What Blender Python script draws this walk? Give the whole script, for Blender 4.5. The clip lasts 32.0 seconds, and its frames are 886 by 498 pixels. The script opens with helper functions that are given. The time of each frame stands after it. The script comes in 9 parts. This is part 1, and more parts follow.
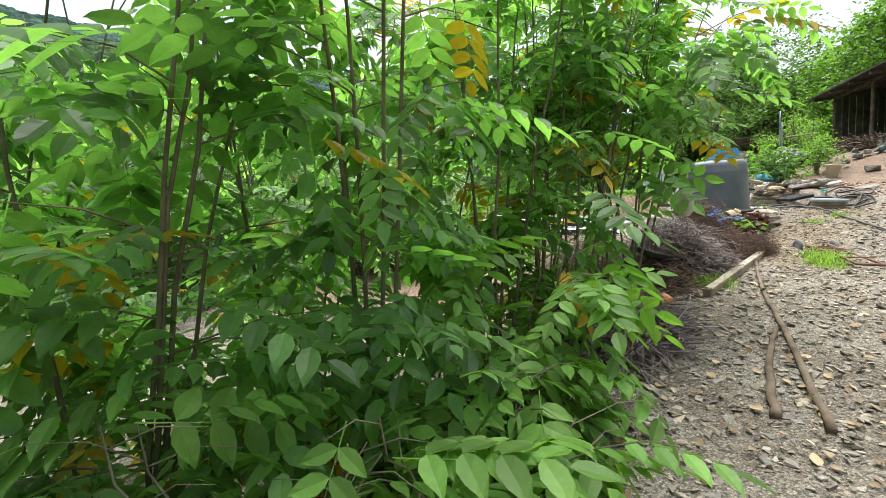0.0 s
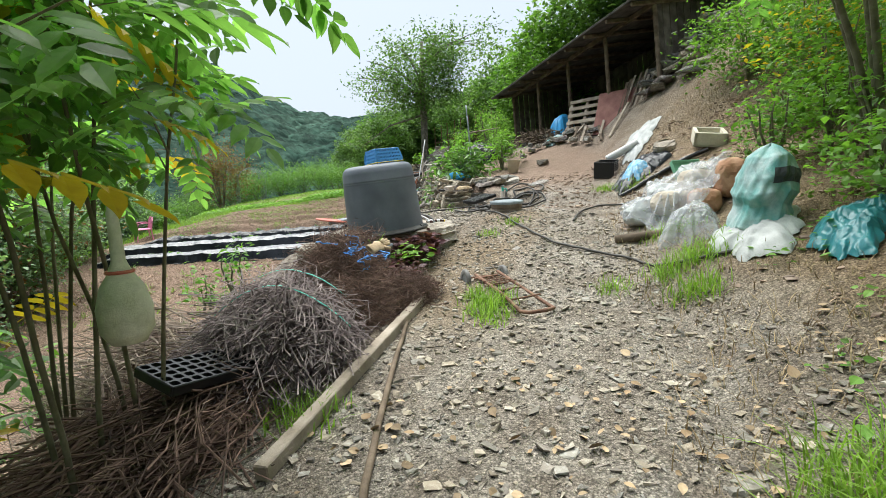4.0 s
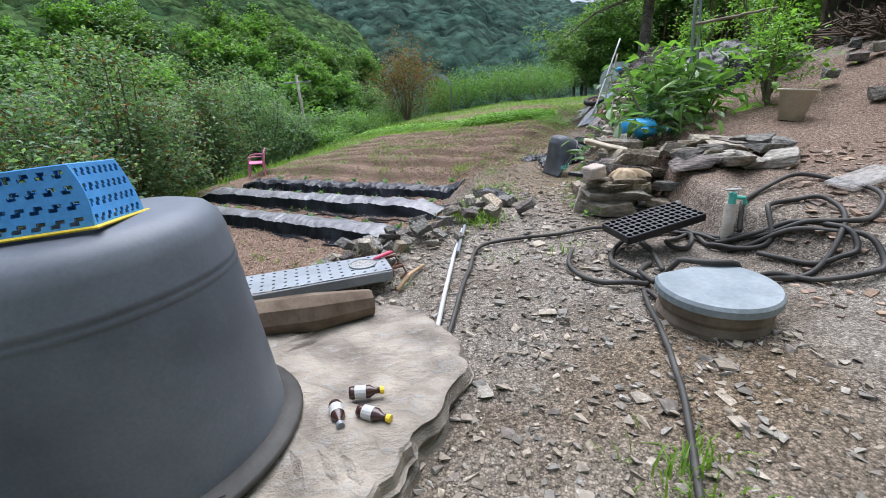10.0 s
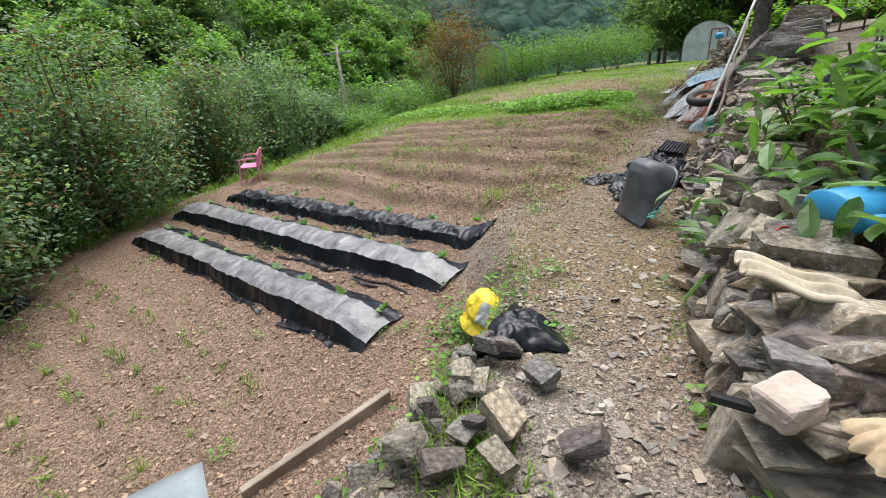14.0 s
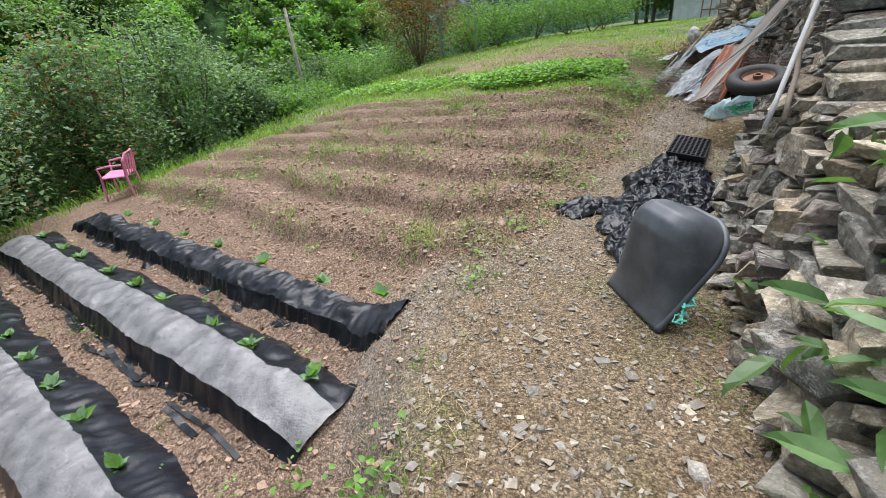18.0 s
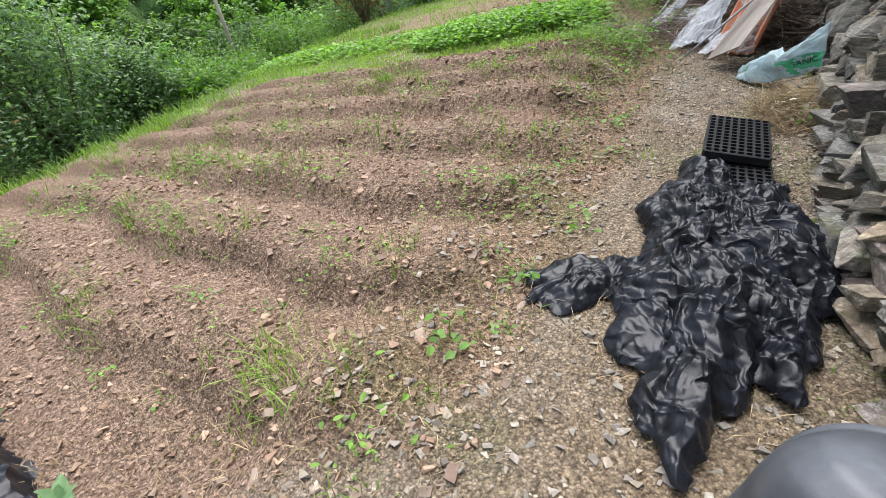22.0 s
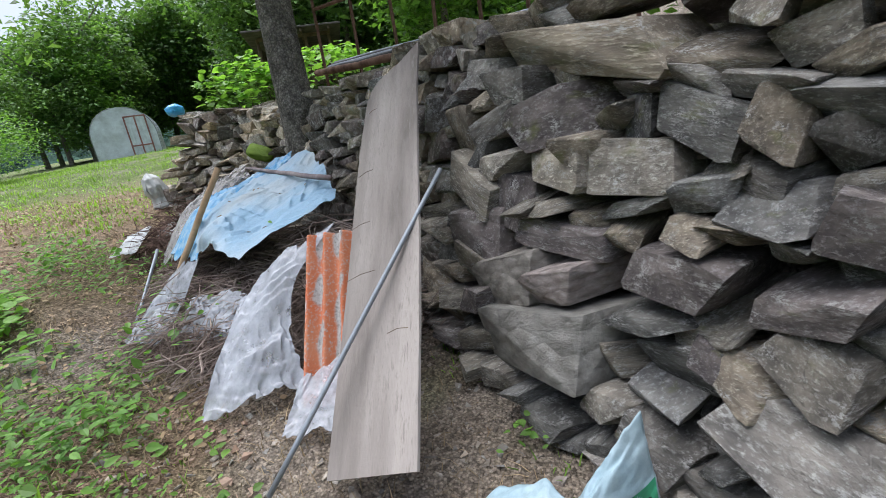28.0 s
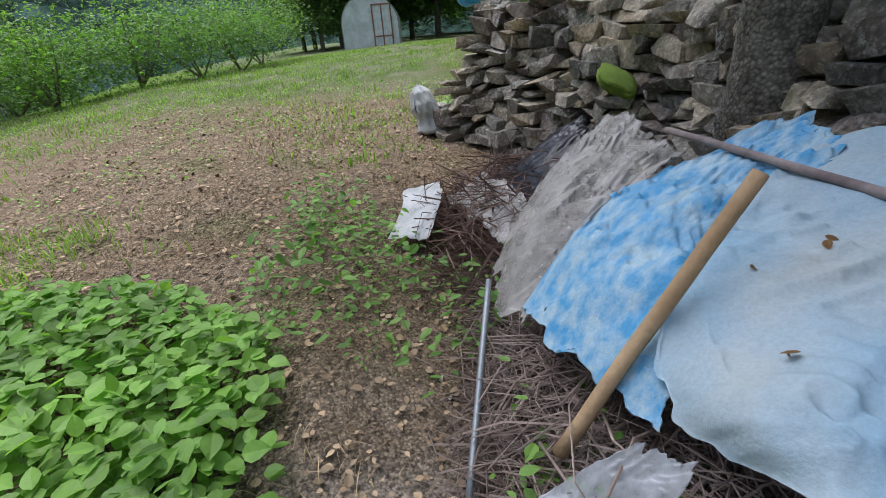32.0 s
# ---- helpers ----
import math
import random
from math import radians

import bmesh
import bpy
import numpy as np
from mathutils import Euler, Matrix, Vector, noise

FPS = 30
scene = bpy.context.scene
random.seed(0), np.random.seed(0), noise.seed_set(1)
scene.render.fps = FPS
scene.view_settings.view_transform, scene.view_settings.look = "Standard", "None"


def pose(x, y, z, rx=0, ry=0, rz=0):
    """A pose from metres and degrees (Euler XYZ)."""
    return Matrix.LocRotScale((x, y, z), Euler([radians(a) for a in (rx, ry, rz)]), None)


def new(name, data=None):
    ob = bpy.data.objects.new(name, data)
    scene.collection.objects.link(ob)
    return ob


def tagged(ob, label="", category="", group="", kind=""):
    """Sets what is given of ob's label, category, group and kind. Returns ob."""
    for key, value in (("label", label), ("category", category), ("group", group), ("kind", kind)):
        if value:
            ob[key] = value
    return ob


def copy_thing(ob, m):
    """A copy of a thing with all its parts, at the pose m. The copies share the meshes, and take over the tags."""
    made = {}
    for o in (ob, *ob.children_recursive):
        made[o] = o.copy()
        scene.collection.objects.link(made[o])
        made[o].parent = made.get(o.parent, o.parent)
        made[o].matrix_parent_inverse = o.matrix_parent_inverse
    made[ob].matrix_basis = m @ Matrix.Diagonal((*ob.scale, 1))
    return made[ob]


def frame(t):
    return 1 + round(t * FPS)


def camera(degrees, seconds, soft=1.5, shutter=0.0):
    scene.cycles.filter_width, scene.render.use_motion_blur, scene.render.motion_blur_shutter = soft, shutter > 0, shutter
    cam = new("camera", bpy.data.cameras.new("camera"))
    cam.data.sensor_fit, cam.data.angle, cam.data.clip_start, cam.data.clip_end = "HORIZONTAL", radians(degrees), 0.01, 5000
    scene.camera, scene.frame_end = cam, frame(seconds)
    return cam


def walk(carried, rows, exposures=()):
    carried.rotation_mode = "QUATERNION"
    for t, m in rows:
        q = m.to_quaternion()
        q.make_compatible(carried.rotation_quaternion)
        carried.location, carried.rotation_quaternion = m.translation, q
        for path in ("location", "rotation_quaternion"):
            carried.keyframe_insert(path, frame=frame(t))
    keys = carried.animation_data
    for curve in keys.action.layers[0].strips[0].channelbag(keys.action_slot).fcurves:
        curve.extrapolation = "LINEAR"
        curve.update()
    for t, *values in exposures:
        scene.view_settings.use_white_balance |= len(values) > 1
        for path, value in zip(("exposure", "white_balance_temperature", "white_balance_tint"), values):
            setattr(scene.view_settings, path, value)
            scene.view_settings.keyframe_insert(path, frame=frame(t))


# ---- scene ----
cam = camera(88.8, 32.0, soft=0.3)
METRES, EYE, TILT, LEAN, TURN = 21.0, 1.4, -5.5, -1.0, 0.0
ROWS = [
    (0.0, 0.0, 0.0, 0.0, 0.0, 0.0, -0.0),
    (0.5, 0.0102, 0.0142, 0.003, -5.6, 0.8, 0.64),
    (1.0, 0.0224, 0.0264, 0.0054, -11.96, 1.69, 2.52),
    (1.5, 0.0373, 0.0371, 0.01, -19.64, 1.14, 4.22),
    (2.0, 0.0481, 0.0486, 0.0115, -26.57, 0.42, 5.85),
    (2.5, 0.0609, 0.0605, 0.015, -29.7, -0.07, 6.61),
    (3.0, 0.0778, 0.0716, 0.0194, -28.36, -1.19, 6.17),
    (3.5, 0.0915, 0.0844, 0.0218, -28.64, -1.88, 6.19),
    (5.5, 0.1485, 0.1316, 0.0349, -28.32, -6.11, 9.99),
    (6.0, 0.1619, 0.1482, 0.0376, -23.42, -7.63, 8.79),
    (6.5, 0.1725, 0.1646, 0.0393, -18.84, -9.27, 7.79),
    (7.0, 0.1848, 0.1786, 0.0434, -16.03, -10.75, 6.95),
    (7.5, 0.2013, 0.19, 0.0469, -12.47, -11.71, 6.45),
    (8.0, 0.2171, 0.2021, 0.0518, -11.29, -12.88, 7.08),
    (8.5, 0.2286, 0.2172, 0.0577, -9.94, -12.7, 6.59),
    (9.0, 0.2358, 0.2343, 0.0604, -5.45, -11.85, 4.48),
    (9.5, 0.2432, 0.2515, 0.0663, -1.72, -11.9, 3.18),
    (10.0, 0.2494, 0.2694, 0.0708, -1.23, -12.23, 3.1),
    (10.5, 0.2553, 0.2865, 0.0728, 1.31, -13.03, 2.7),
    (11.0, 0.2608, 0.3006, 0.079, 4.24, -14.15, 2.82),
    (11.5, 0.2634, 0.3159, 0.084, 5.96, -14.6, 3.64),
    (12.0, 0.2669, 0.33, 0.0878, 7.39, -14.85, 4.1),
    (12.5, 0.2705, 0.3435, 0.0925, 8.24, -15.37, 3.92),
    (13.0, 0.2703, 0.3569, 0.0944, 6.35, -15.58, 4.83),
    (13.5, 0.2695, 0.3706, 0.0968, 4.44, -16.02, 5.43),
    (14.0, 0.2717, 0.3871, 0.0991, 5.94, -15.88, 3.01),
    (14.5, 0.2734, 0.4033, 0.1015, 7.09, -15.68, 0.68),
    (16.5, 0.2851, 0.4542, 0.1076, 6.14, -21.47, 4.89),
    (17.0, 0.289, 0.4658, 0.1081, 4.16, -19.87, 4.13),
    (17.5, 0.2931, 0.4792, 0.1083, 3.97, -19.73, 3.15),
    (18.0, 0.2954, 0.4923, 0.1085, 3.86, -19.85, 4.25),
    (18.5, 0.2985, 0.5058, 0.1076, 6.03, -19.53, 4.76),
    (19.0, 0.3024, 0.5194, 0.1068, 6.43, -20.24, 4.54),
    (19.5, 0.3026, 0.5324, 0.1063, 5.97, -21.92, 4.84),
    (20.0, 0.3055, 0.5437, 0.1062, 5.7, -22.46, 3.86),
    (20.5, 0.3097, 0.5537, 0.1065, 3.76, -23.64, 3.78),
    (21.0, 0.3111, 0.5648, 0.1071, -0.16, -24.36, 5.94),
    (21.5, 0.3117, 0.5735, 0.1082, -1.9, -24.45, 7.32),
    (22.0, 0.3136, 0.5842, 0.1093, -0.18, -24.95, 7.51),
    (22.5, 0.3166, 0.5924, 0.1094, -3.59, -25.8, 7.97),
    (23.0, 0.318, 0.5999, 0.1104, -7.54, -25.82, 8.39),
    (23.5, 0.3229, 0.6134, 0.1119, -8.85, -24.42, 7.82),
    (24.0, 0.3301, 0.631, 0.1163, -10.52, -23.16, 6.83),
    (24.5, 0.3335, 0.6499, 0.1191, -12.03, -20.86, 6.64),
    (25.0, 0.339, 0.6701, 0.1195, -10.82, -20.16, 5.61),
    (25.5, 0.3459, 0.6866, 0.1228, -10.35, -21.04, 4.32),
    (26.0, 0.3545, 0.7, 0.1253, -18.52, -20.33, 3.98),
    (26.5, 0.3661, 0.7106, 0.1274, -30.62, -19.46, 6.44),
    (28.5, 0.3929, 0.7424, 0.1376, -59.68, -14.18, 14.02),
    (29.0, 0.3978, 0.7584, 0.1391, -53.73, -13.23, 13.26),
    (29.5, 0.4018, 0.7679, 0.1418, -49.43, -13.17, 11.28),
    (30.0, 0.4085, 0.7804, 0.1437, -50.33, -13.98, 11.41),
    (30.5, 0.4143, 0.7931, 0.1502, -49.37, -13.24, 12.13),
    (31.0, 0.4205, 0.8117, 0.1513, -45.56, -12.91, 11.93),
    (31.5, 0.4213, 0.8258, 0.1526, -41.71, -14.42, 11.81),
    (32.0, 0.4169, 0.8401, 0.1525, -32.31, -21.51, 7.98),
]
walk(cam, [(t, pose(0, 0, EYE, TILT, LEAN, TURN) @ pose(METRES * x, METRES * y, METRES * z, 90 + pitch, roll, yaw)) for t, x, y, z, yaw, pitch, roll in ROWS],
     [(0, 1.75, 6500, 8), (1.5, 1.52, 6500, 7), (3.5, 1.4, 6450, 5), (6, 1.12, 5850, 11), (9, 1.07, 5780, 14), (10, 1.05, 5800, 14), (11.5, 1.1, 6200, 13), (12.5, 1.15, 6420, 11), (14, 1.16, 6420, 11), (19, 1.25, 6180, 12), (20, 1.38, 6300, 12), (21, 1.36, 6300, 12), (24, 1.43, 6250, 14), (26.5, 1.4, 6200, 14), (28.5, 1.37, 5950, 15), (29.5, 1.22, 5950, 15), (31, 1.22, 5950, 17), (32, 0.96, 5900, 17)])

# ---- sky and light ----
world = bpy.data.worlds.new("overcast")
scene.world = world
world.use_nodes = True
wn, wl = world.node_tree.nodes, world.node_tree.links
sky = wn.new("ShaderNodeTexSky")
sky.sky_type, sky.sun_disc = "NISHITA", False
sky.sun_elevation, sky.sun_rotation = radians(70), radians(5)
sky.air_density, sky.dust_density, sky.ozone_density = 1.0, 6.0, 1.0
veil = wn.new("ShaderNodeMixRGB")
veil.inputs[0].default_value = 0.72
veil.inputs[2].default_value = (6.2, 6.7, 7.7, 1)
wl.new(sky.outputs[0], veil.inputs[1])
wl.new(veil.outputs[0], wn["Background"].inputs[0])
wn["Background"].inputs[1].default_value = 0.06
sun_data = bpy.data.lights.new("sun", "SUN")
sun_data.energy, sun_data.angle, sun_data.color = 2.7, radians(60), (1.0, 0.98, 0.94)
sun = new("sun", sun_data)
sun.matrix_world = pose(0, 0, 30, -20, 0, -5)


# ---- materials ----
def surface(name, c1, c2, scale=6.0, rough=0.85, bump=0.3, fine=60.0, c3=None, metal=0.0, vary=0.0, island=0.0, leaf=0.0, bumpdist=0.01, spec=0.3, zones=(), mode=(0.35, 0.65), stretch=None, tints=()):
    """A mixed two-scale surface. vary: tone by object, island: tone by loose piece, leaf: share of light let through."""
    m = bpy.data.materials.new(name)
    m.use_nodes = True
    nd, ln = m.node_tree.nodes, m.node_tree.links
    b = nd["Principled BSDF"]
    geo = nd.new("ShaderNodeTexCoord")
    big = nd.new("ShaderNodeTexNoise")
    big.inputs["Scale"].default_value, big.inputs["Detail"].default_value = scale, 5
    small = nd.new("ShaderNodeTexNoise")
    small.inputs["Scale"].default_value, small.inputs["Detail"].default_value, small.inputs["Roughness"].default_value = fine, 6, 0.7
    where = geo.outputs["Object"]
    if stretch:
        mp = nd.new("ShaderNodeMapping")
        mp.inputs["Scale"].default_value = stretch
        ln.new(where, mp.inputs["Vector"])
        where = mp.outputs[0]
    for t in (big, small):
        ln.new(where, t.inputs["Vector"])
    ramp = nd.new("ShaderNodeValToRGB")
    ramp.color_ramp.elements[0].position, ramp.color_ramp.elements[1].position = mode
    ramp.color_ramp.elements[0].color, ramp.color_ramp.elements[1].color = (*c1, 1), (*c2, 1)
    ln.new(big.outputs["Fac"], ramp.inputs["Fac"])
    col = ramp.outputs["Color"]

    def mix(kind, fac, a, bb):
        x = nd.new("ShaderNodeMixRGB")
        x.blend_type = kind
        for k, v in ((0, fac), (1, a), (2, bb)):
            if isinstance(v, bpy.types.NodeSocket):
                ln.new(v, x.inputs[k])
            else:
                x.inputs[k].default_value = v if k == 0 else (*v, 1)
        return x.outputs[0]

    def spread(sock, lo, hi):
        r = nd.new("ShaderNodeMapRange")
        r.inputs["To Min"].default_value, r.inputs["To Max"].default_value = lo, hi
        ln.new(sock, r.inputs["Value"])
        return r.outputs[0]

    for attr, za, zb in zones:
        a = nd.new("ShaderNodeAttribute")
        a.attribute_name = attr
        r2 = nd.new("ShaderNodeValToRGB")
        r2.color_ramp.elements[0].position, r2.color_ramp.elements[1].position = 0.35, 0.65
        r2.color_ramp.elements[0].color, r2.color_ramp.elements[1].color = (*za, 1), (*zb, 1)
        ln.new(small.outputs["Fac"], r2.inputs["Fac"])
        col = mix("MIX", a.outputs["Fac"], col, r2.outputs["Color"])
    if c3:
        sp = nd.new("ShaderNodeValToRGB")
        sp.color_ramp.elements[0].position, sp.color_ramp.elements[1].position = 0.52, 0.66
        ln.new(small.outputs["Fac"], sp.inputs["Fac"])
        col = mix("MIX", sp.outputs["Color"], col, c3)
    grain = spread(small.outputs["Fac"], 0.55, 1.4)
    col = mix("MULTIPLY", 0.7, col, grain)
    if vary:
        oi = nd.new("ShaderNodeObjectInfo")
        col = mix("MULTIPLY", 1.0, col, spread(oi.outputs["Random"], 1 - vary, 1 + vary))
    if island:
        gi = nd.new("ShaderNodeNewGeometry")
        col = mix("MULTIPLY", 1.0, col, spread(gi.outputs["Random Per Island"], 1 - island, 1 + island))
    if tints:
        gi = nd.new("ShaderNodeObjectInfo" if vary else "ShaderNodeNewGeometry")
        again = nd.new("ShaderNodeMath")
        again.operation = "FRACT"
        many = nd.new("ShaderNodeMath")
        many.operation = "MULTIPLY"
        many.inputs[1].default_value = 7.31
        ln.new(gi.outputs["Random" if vary else "Random Per Island"], many.inputs[0])
        ln.new(many.outputs[0], again.inputs[0])
        rt = nd.new("ShaderNodeValToRGB")
        rt.color_ramp.interpolation = "CONSTANT"
        for k, c in enumerate(tints):
            e = rt.color_ramp.elements[k] if k < 2 else rt.color_ramp.elements.new(k / len(tints))
            e.position, e.color = k / len(tints), (*c, 1)
        ln.new(again.outputs[0], rt.inputs["Fac"])
        col = mix("MULTIPLY", 1.0, col, rt.outputs["Color"])
    ln.new(col, b.inputs["Base Color"])
    b.inputs["Metallic"].default_value = metal
    b.inputs["Specular IOR Level"].default_value = spec
    ln.new(spread(small.outputs["Fac"], max(0.05, rough - 0.12), min(1, rough + 0.12)), b.inputs["Roughness"])
    if bump:
        bp = nd.new("ShaderNodeBump")
        bp.inputs["Strength"].default_value, bp.inputs["Distance"].default_value = bump, bumpdist
        ln.new(small.outputs["Fac"], bp.inputs["Height"])
        ln.new(bp.outputs[0], b.inputs["Normal"])
    if leaf:
        tr = nd.new("ShaderNodeBsdfTranslucent")
        ln.new(mix("MULTIPLY", 1.0, col, (1.75, 1.95, 0.85)), tr.inputs["Color"])
        ms = nd.new("ShaderNodeMixShader")
        ms.inputs[0].default_value = leaf
        ln.new(b.outputs[0], ms.inputs[1])
        ln.new(tr.outputs[0], ms.inputs[2])
        ln.new(ms.outputs[0], nd["Material Output"].inputs["Surface"])
    return m


def sheer(name, color, alpha, rough=0.35):
    """Thin milky plastic film."""
    m = surface(name, color, tuple(min(1, c * 1.15) for c in color), 5, rough, 0.25, 40, spec=0.5)
    nd, ln = m.node_tree.nodes, m.node_tree.links
    clear = nd.new("ShaderNodeBsdfTransparent")
    ms = nd.new("ShaderNodeMixShader")
    ns = nd.new("ShaderNodeTexNoise")
    ns.inputs["Scale"].default_value, ns.inputs["Detail"].default_value = 7, 4
    mr = nd.new("ShaderNodeMapRange")
    mr.inputs["From Min"].default_value, mr.inputs["From Max"].default_value = 0.3, 0.7
    mr.inputs["To Min"].default_value, mr.inputs["To Max"].default_value = max(0, alpha - 0.12), min(1, alpha + 0.2)
    ln.new(ns.outputs["Fac"], mr.inputs["Value"])
    ln.new(mr.outputs[0], ms.inputs[0])
    ln.new(clear.outputs[0], ms.inputs[1])
    ln.new(nd["Principled BSDF"].outputs[0], ms.inputs[2])
    ln.new(ms.outputs[0], nd["Material Output"].inputs["Surface"])
    return m


M_GROUND = surface("earth_and_gravel", (0.225, 0.188, 0.15), (0.35, 0.312, 0.262), 3.0, 0.95, 0.9, 45, bumpdist=0.03, spec=0.1,
                   zones=(("soil", (0.185, 0.122, 0.088), (0.37, 0.268, 0.2)), ("straw", (0.175, 0.112, 0.058), (0.31, 0.225, 0.13)), ("green", (0.05, 0.09, 0.02), (0.14, 0.2, 0.04))))
def add_cells(m, scale, amount, bump, gapdark=0.75, dist=0.012):
    """Small angular pieces in a surface: tone by cell, raised between dark joints (painted shade in canopies)."""
    nd, ln = m.node_tree.nodes, m.node_tree.links
    b = nd["Principled BSDF"]
    vor = nd.new("ShaderNodeTexVoronoi")
    vor.inputs["Scale"].default_value, vor.inputs["Randomness"].default_value = scale, 1
    tc = nd.new("ShaderNodeTexCoord")
    ln.new(tc.outputs["Object"], vor.inputs["Vector"])
    sep = nd.new("ShaderNodeSeparateColor")
    ln.new(vor.outputs["Color"], sep.inputs[0])
    mr = nd.new("ShaderNodeMapRange")
    mr.inputs["To Min"].default_value, mr.inputs["To Max"].default_value = 1 - amount, 1 + amount
    ln.new(sep.outputs[0], mr.inputs["Value"])
    gap = nd.new("ShaderNodeMapRange")
    gap.inputs["From Min"].default_value, gap.inputs["From Max"].default_value = 0.25, 0.75
    gap.inputs["To Min"].default_value, gap.inputs["To Max"].default_value = 1.12, gapdark
    ln.new(vor.outputs["Distance"], gap.inputs["Value"])
    mul = nd.new("ShaderNodeMath")
    mul.operation = "MULTIPLY"
    ln.new(mr.outputs[0], mul.inputs[0])
    ln.new(gap.outputs[0], mul.inputs[1])
    mx = nd.new("ShaderNodeMixRGB")
    mx.blend_type = "MULTIPLY"
    mx.inputs[0].default_value = 1
    old = b.inputs["Base Color"].links[0].from_socket
    ln.new(old, mx.inputs[1])
    ln.new(mul.outputs[0], mx.inputs[2])
    ln.new(mx.outputs[0], b.inputs["Base Color"])
    bp = nd.new("ShaderNodeBump")
    bp.invert = True
    bp.inputs["Strength"].default_value, bp.inputs["Distance"].default_value = bump, dist
    ln.new(vor.outputs["Distance"], bp.inputs["Height"])
    if b.inputs["Normal"].links:
        ln.new(b.inputs["Normal"].links[0].from_socket, bp.inputs["Normal"])
    ln.new(bp.outputs[0], b.inputs["Normal"])


add_cells(M_GROUND, 95, 0.45, 0.8, 0.7, 0.009)
add_cells(M_GROUND, 41, 0.16, 0.3, 0.92)
GRAVEL_TINTS = ((0.9, 0.93, 0.97), (1.1, 1.04, 0.95), (1.0, 1.0, 1.0), (0.82, 0.8, 0.82), (1.15, 1.1, 1.04), (1.2, 1.17, 1.12), (0.85, 0.87, 0.87))
STONE_TINTS = ((0.8, 0.84, 0.88), (1.15, 1.05, 0.9), (1.0, 1.0, 1.0), (0.72, 0.67, 0.7), (1.1, 1.07, 1.0), (1.22, 1.17, 1.06), (0.66, 0.69, 0.7))


def add_lichen(m, scale, pale=(0.52, 0.515, 0.48), moss=(0.13, 0.14, 0.04)):
    """Pale lichen specks in patches and thin moss on some of the stone."""
    nd, ln = m.node_tree.nodes, m.node_tree.links
    b = nd["Principled BSDF"]
    tc = nd.new("ShaderNodeTexCoord")
    info = nd.new("ShaderNodeObjectInfo")
    shift = nd.new("ShaderNodeVectorMath")
    shift.operation = "ADD"
    ln.new(tc.outputs["Object"], shift.inputs[0])
    ln.new(info.outputs["Location"], shift.inputs[1])

    def patches(sc, lo, hi, top, rough=0.6):
        n = nd.new("ShaderNodeTexNoise")
        n.inputs["Scale"].default_value, n.inputs["Detail"].default_value, n.inputs["Roughness"].default_value = sc, 4, rough
        ln.new(shift.outputs[0], n.inputs["Vector"])
        r = nd.new("ShaderNodeMapRange")
        for k, v in (("From Min", lo), ("From Max", hi), ("To Min", 0.0), ("To Max", top)):
            r.inputs[k].default_value = v
        ln.new(n.outputs["Fac"], r.inputs["Value"])
        return r.outputs[0]

    def lay(fac, color):
        mx = nd.new("ShaderNodeMixRGB")
        ln.new(fac, mx.inputs[0])
        ln.new(b.inputs["Base Color"].links[0].from_socket, mx.inputs[1])
        mx.inputs[2].default_value = (*color, 1)
        ln.new(mx.outputs[0], b.inputs["Base Color"])

    both = nd.new("ShaderNodeMath")
    both.operation = "MULTIPLY"
    ln.new(patches(scale, 0.5, 0.66, 1.0), both.inputs[0])
    ln.new(patches(scale * 6, 0.48, 0.57, 0.85, 0.75), both.inputs[1])
    lay(both.outputs[0], pale)
    lay(patches(scale * 0.6, 0.6, 0.72, 0.7), moss)


M_STONE = surface("dry_wall_stone", (0.15, 0.14, 0.126), (0.3, 0.277, 0.24), 3.0, 0.85, 0.9, 16, c3=(0.4, 0.395, 0.36), vary=0.32, bumpdist=0.03, tints=STONE_TINTS)
add_cells(M_STONE, 4.0, 0.16, 0.45, 0.88, 0.04)
add_lichen(M_STONE, 3.2)
M_BANKSTONE = surface("pale_bank_stone", (0.26, 0.235, 0.2), (0.46, 0.425, 0.37), 6, 0.9, 0.8, 30, vary=0.3, bumpdist=0.02, tints=STONE_TINTS)
add_cells(M_BANKSTONE, 5.0, 0.15, 0.5, 0.9, 0.04)
M_STONES = surface("loose_stone", (0.18, 0.158, 0.13), (0.33, 0.295, 0.245), 7, 0.9, 0.5, 45, c3=(0.36, 0.34, 0.3), island=0.34, bumpdist=0.01, tints=GRAVEL_TINTS)
M_CHIPS = surface("soil_stained_stone", (0.21, 0.15, 0.112), (0.36, 0.275, 0.215), 7, 0.9, 0.5, 45, island=0.22, bumpdist=0.01, tints=GRAVEL_TINTS)
M_CLODS = surface("soil_clod", (0.235, 0.155, 0.11), (0.41, 0.295, 0.215), 9, 0.95, 0.6, 50, island=0.3, bumpdist=0.01, spec=0.1)
M_SLAB = surface("pale_rock_slab", (0.25, 0.215, 0.175), (0.46, 0.40, 0.325), 3.5, 0.88, 0.9, 16, c3=(0.33, 0.315, 0.29), bumpdist=0.03, stretch=(1.0, 1.6, 3.5))
add_cells(M_SLAB, 6.0, 0.12, 0.6, 0.8, 0.03)
M_TUB = surface("grey_rubber", (0.095, 0.108, 0.13), (0.15, 0.167, 0.195), 3, 0.5, 0.12, 90, bumpdist=0.003, spec=0.4, c3=None)
M_BLACKFILM = surface("black_film", (0.006, 0.007, 0.01), (0.014, 0.016, 0.022), 5, 0.3, 0.3, 60, bumpdist=0.005, spec=0.32)
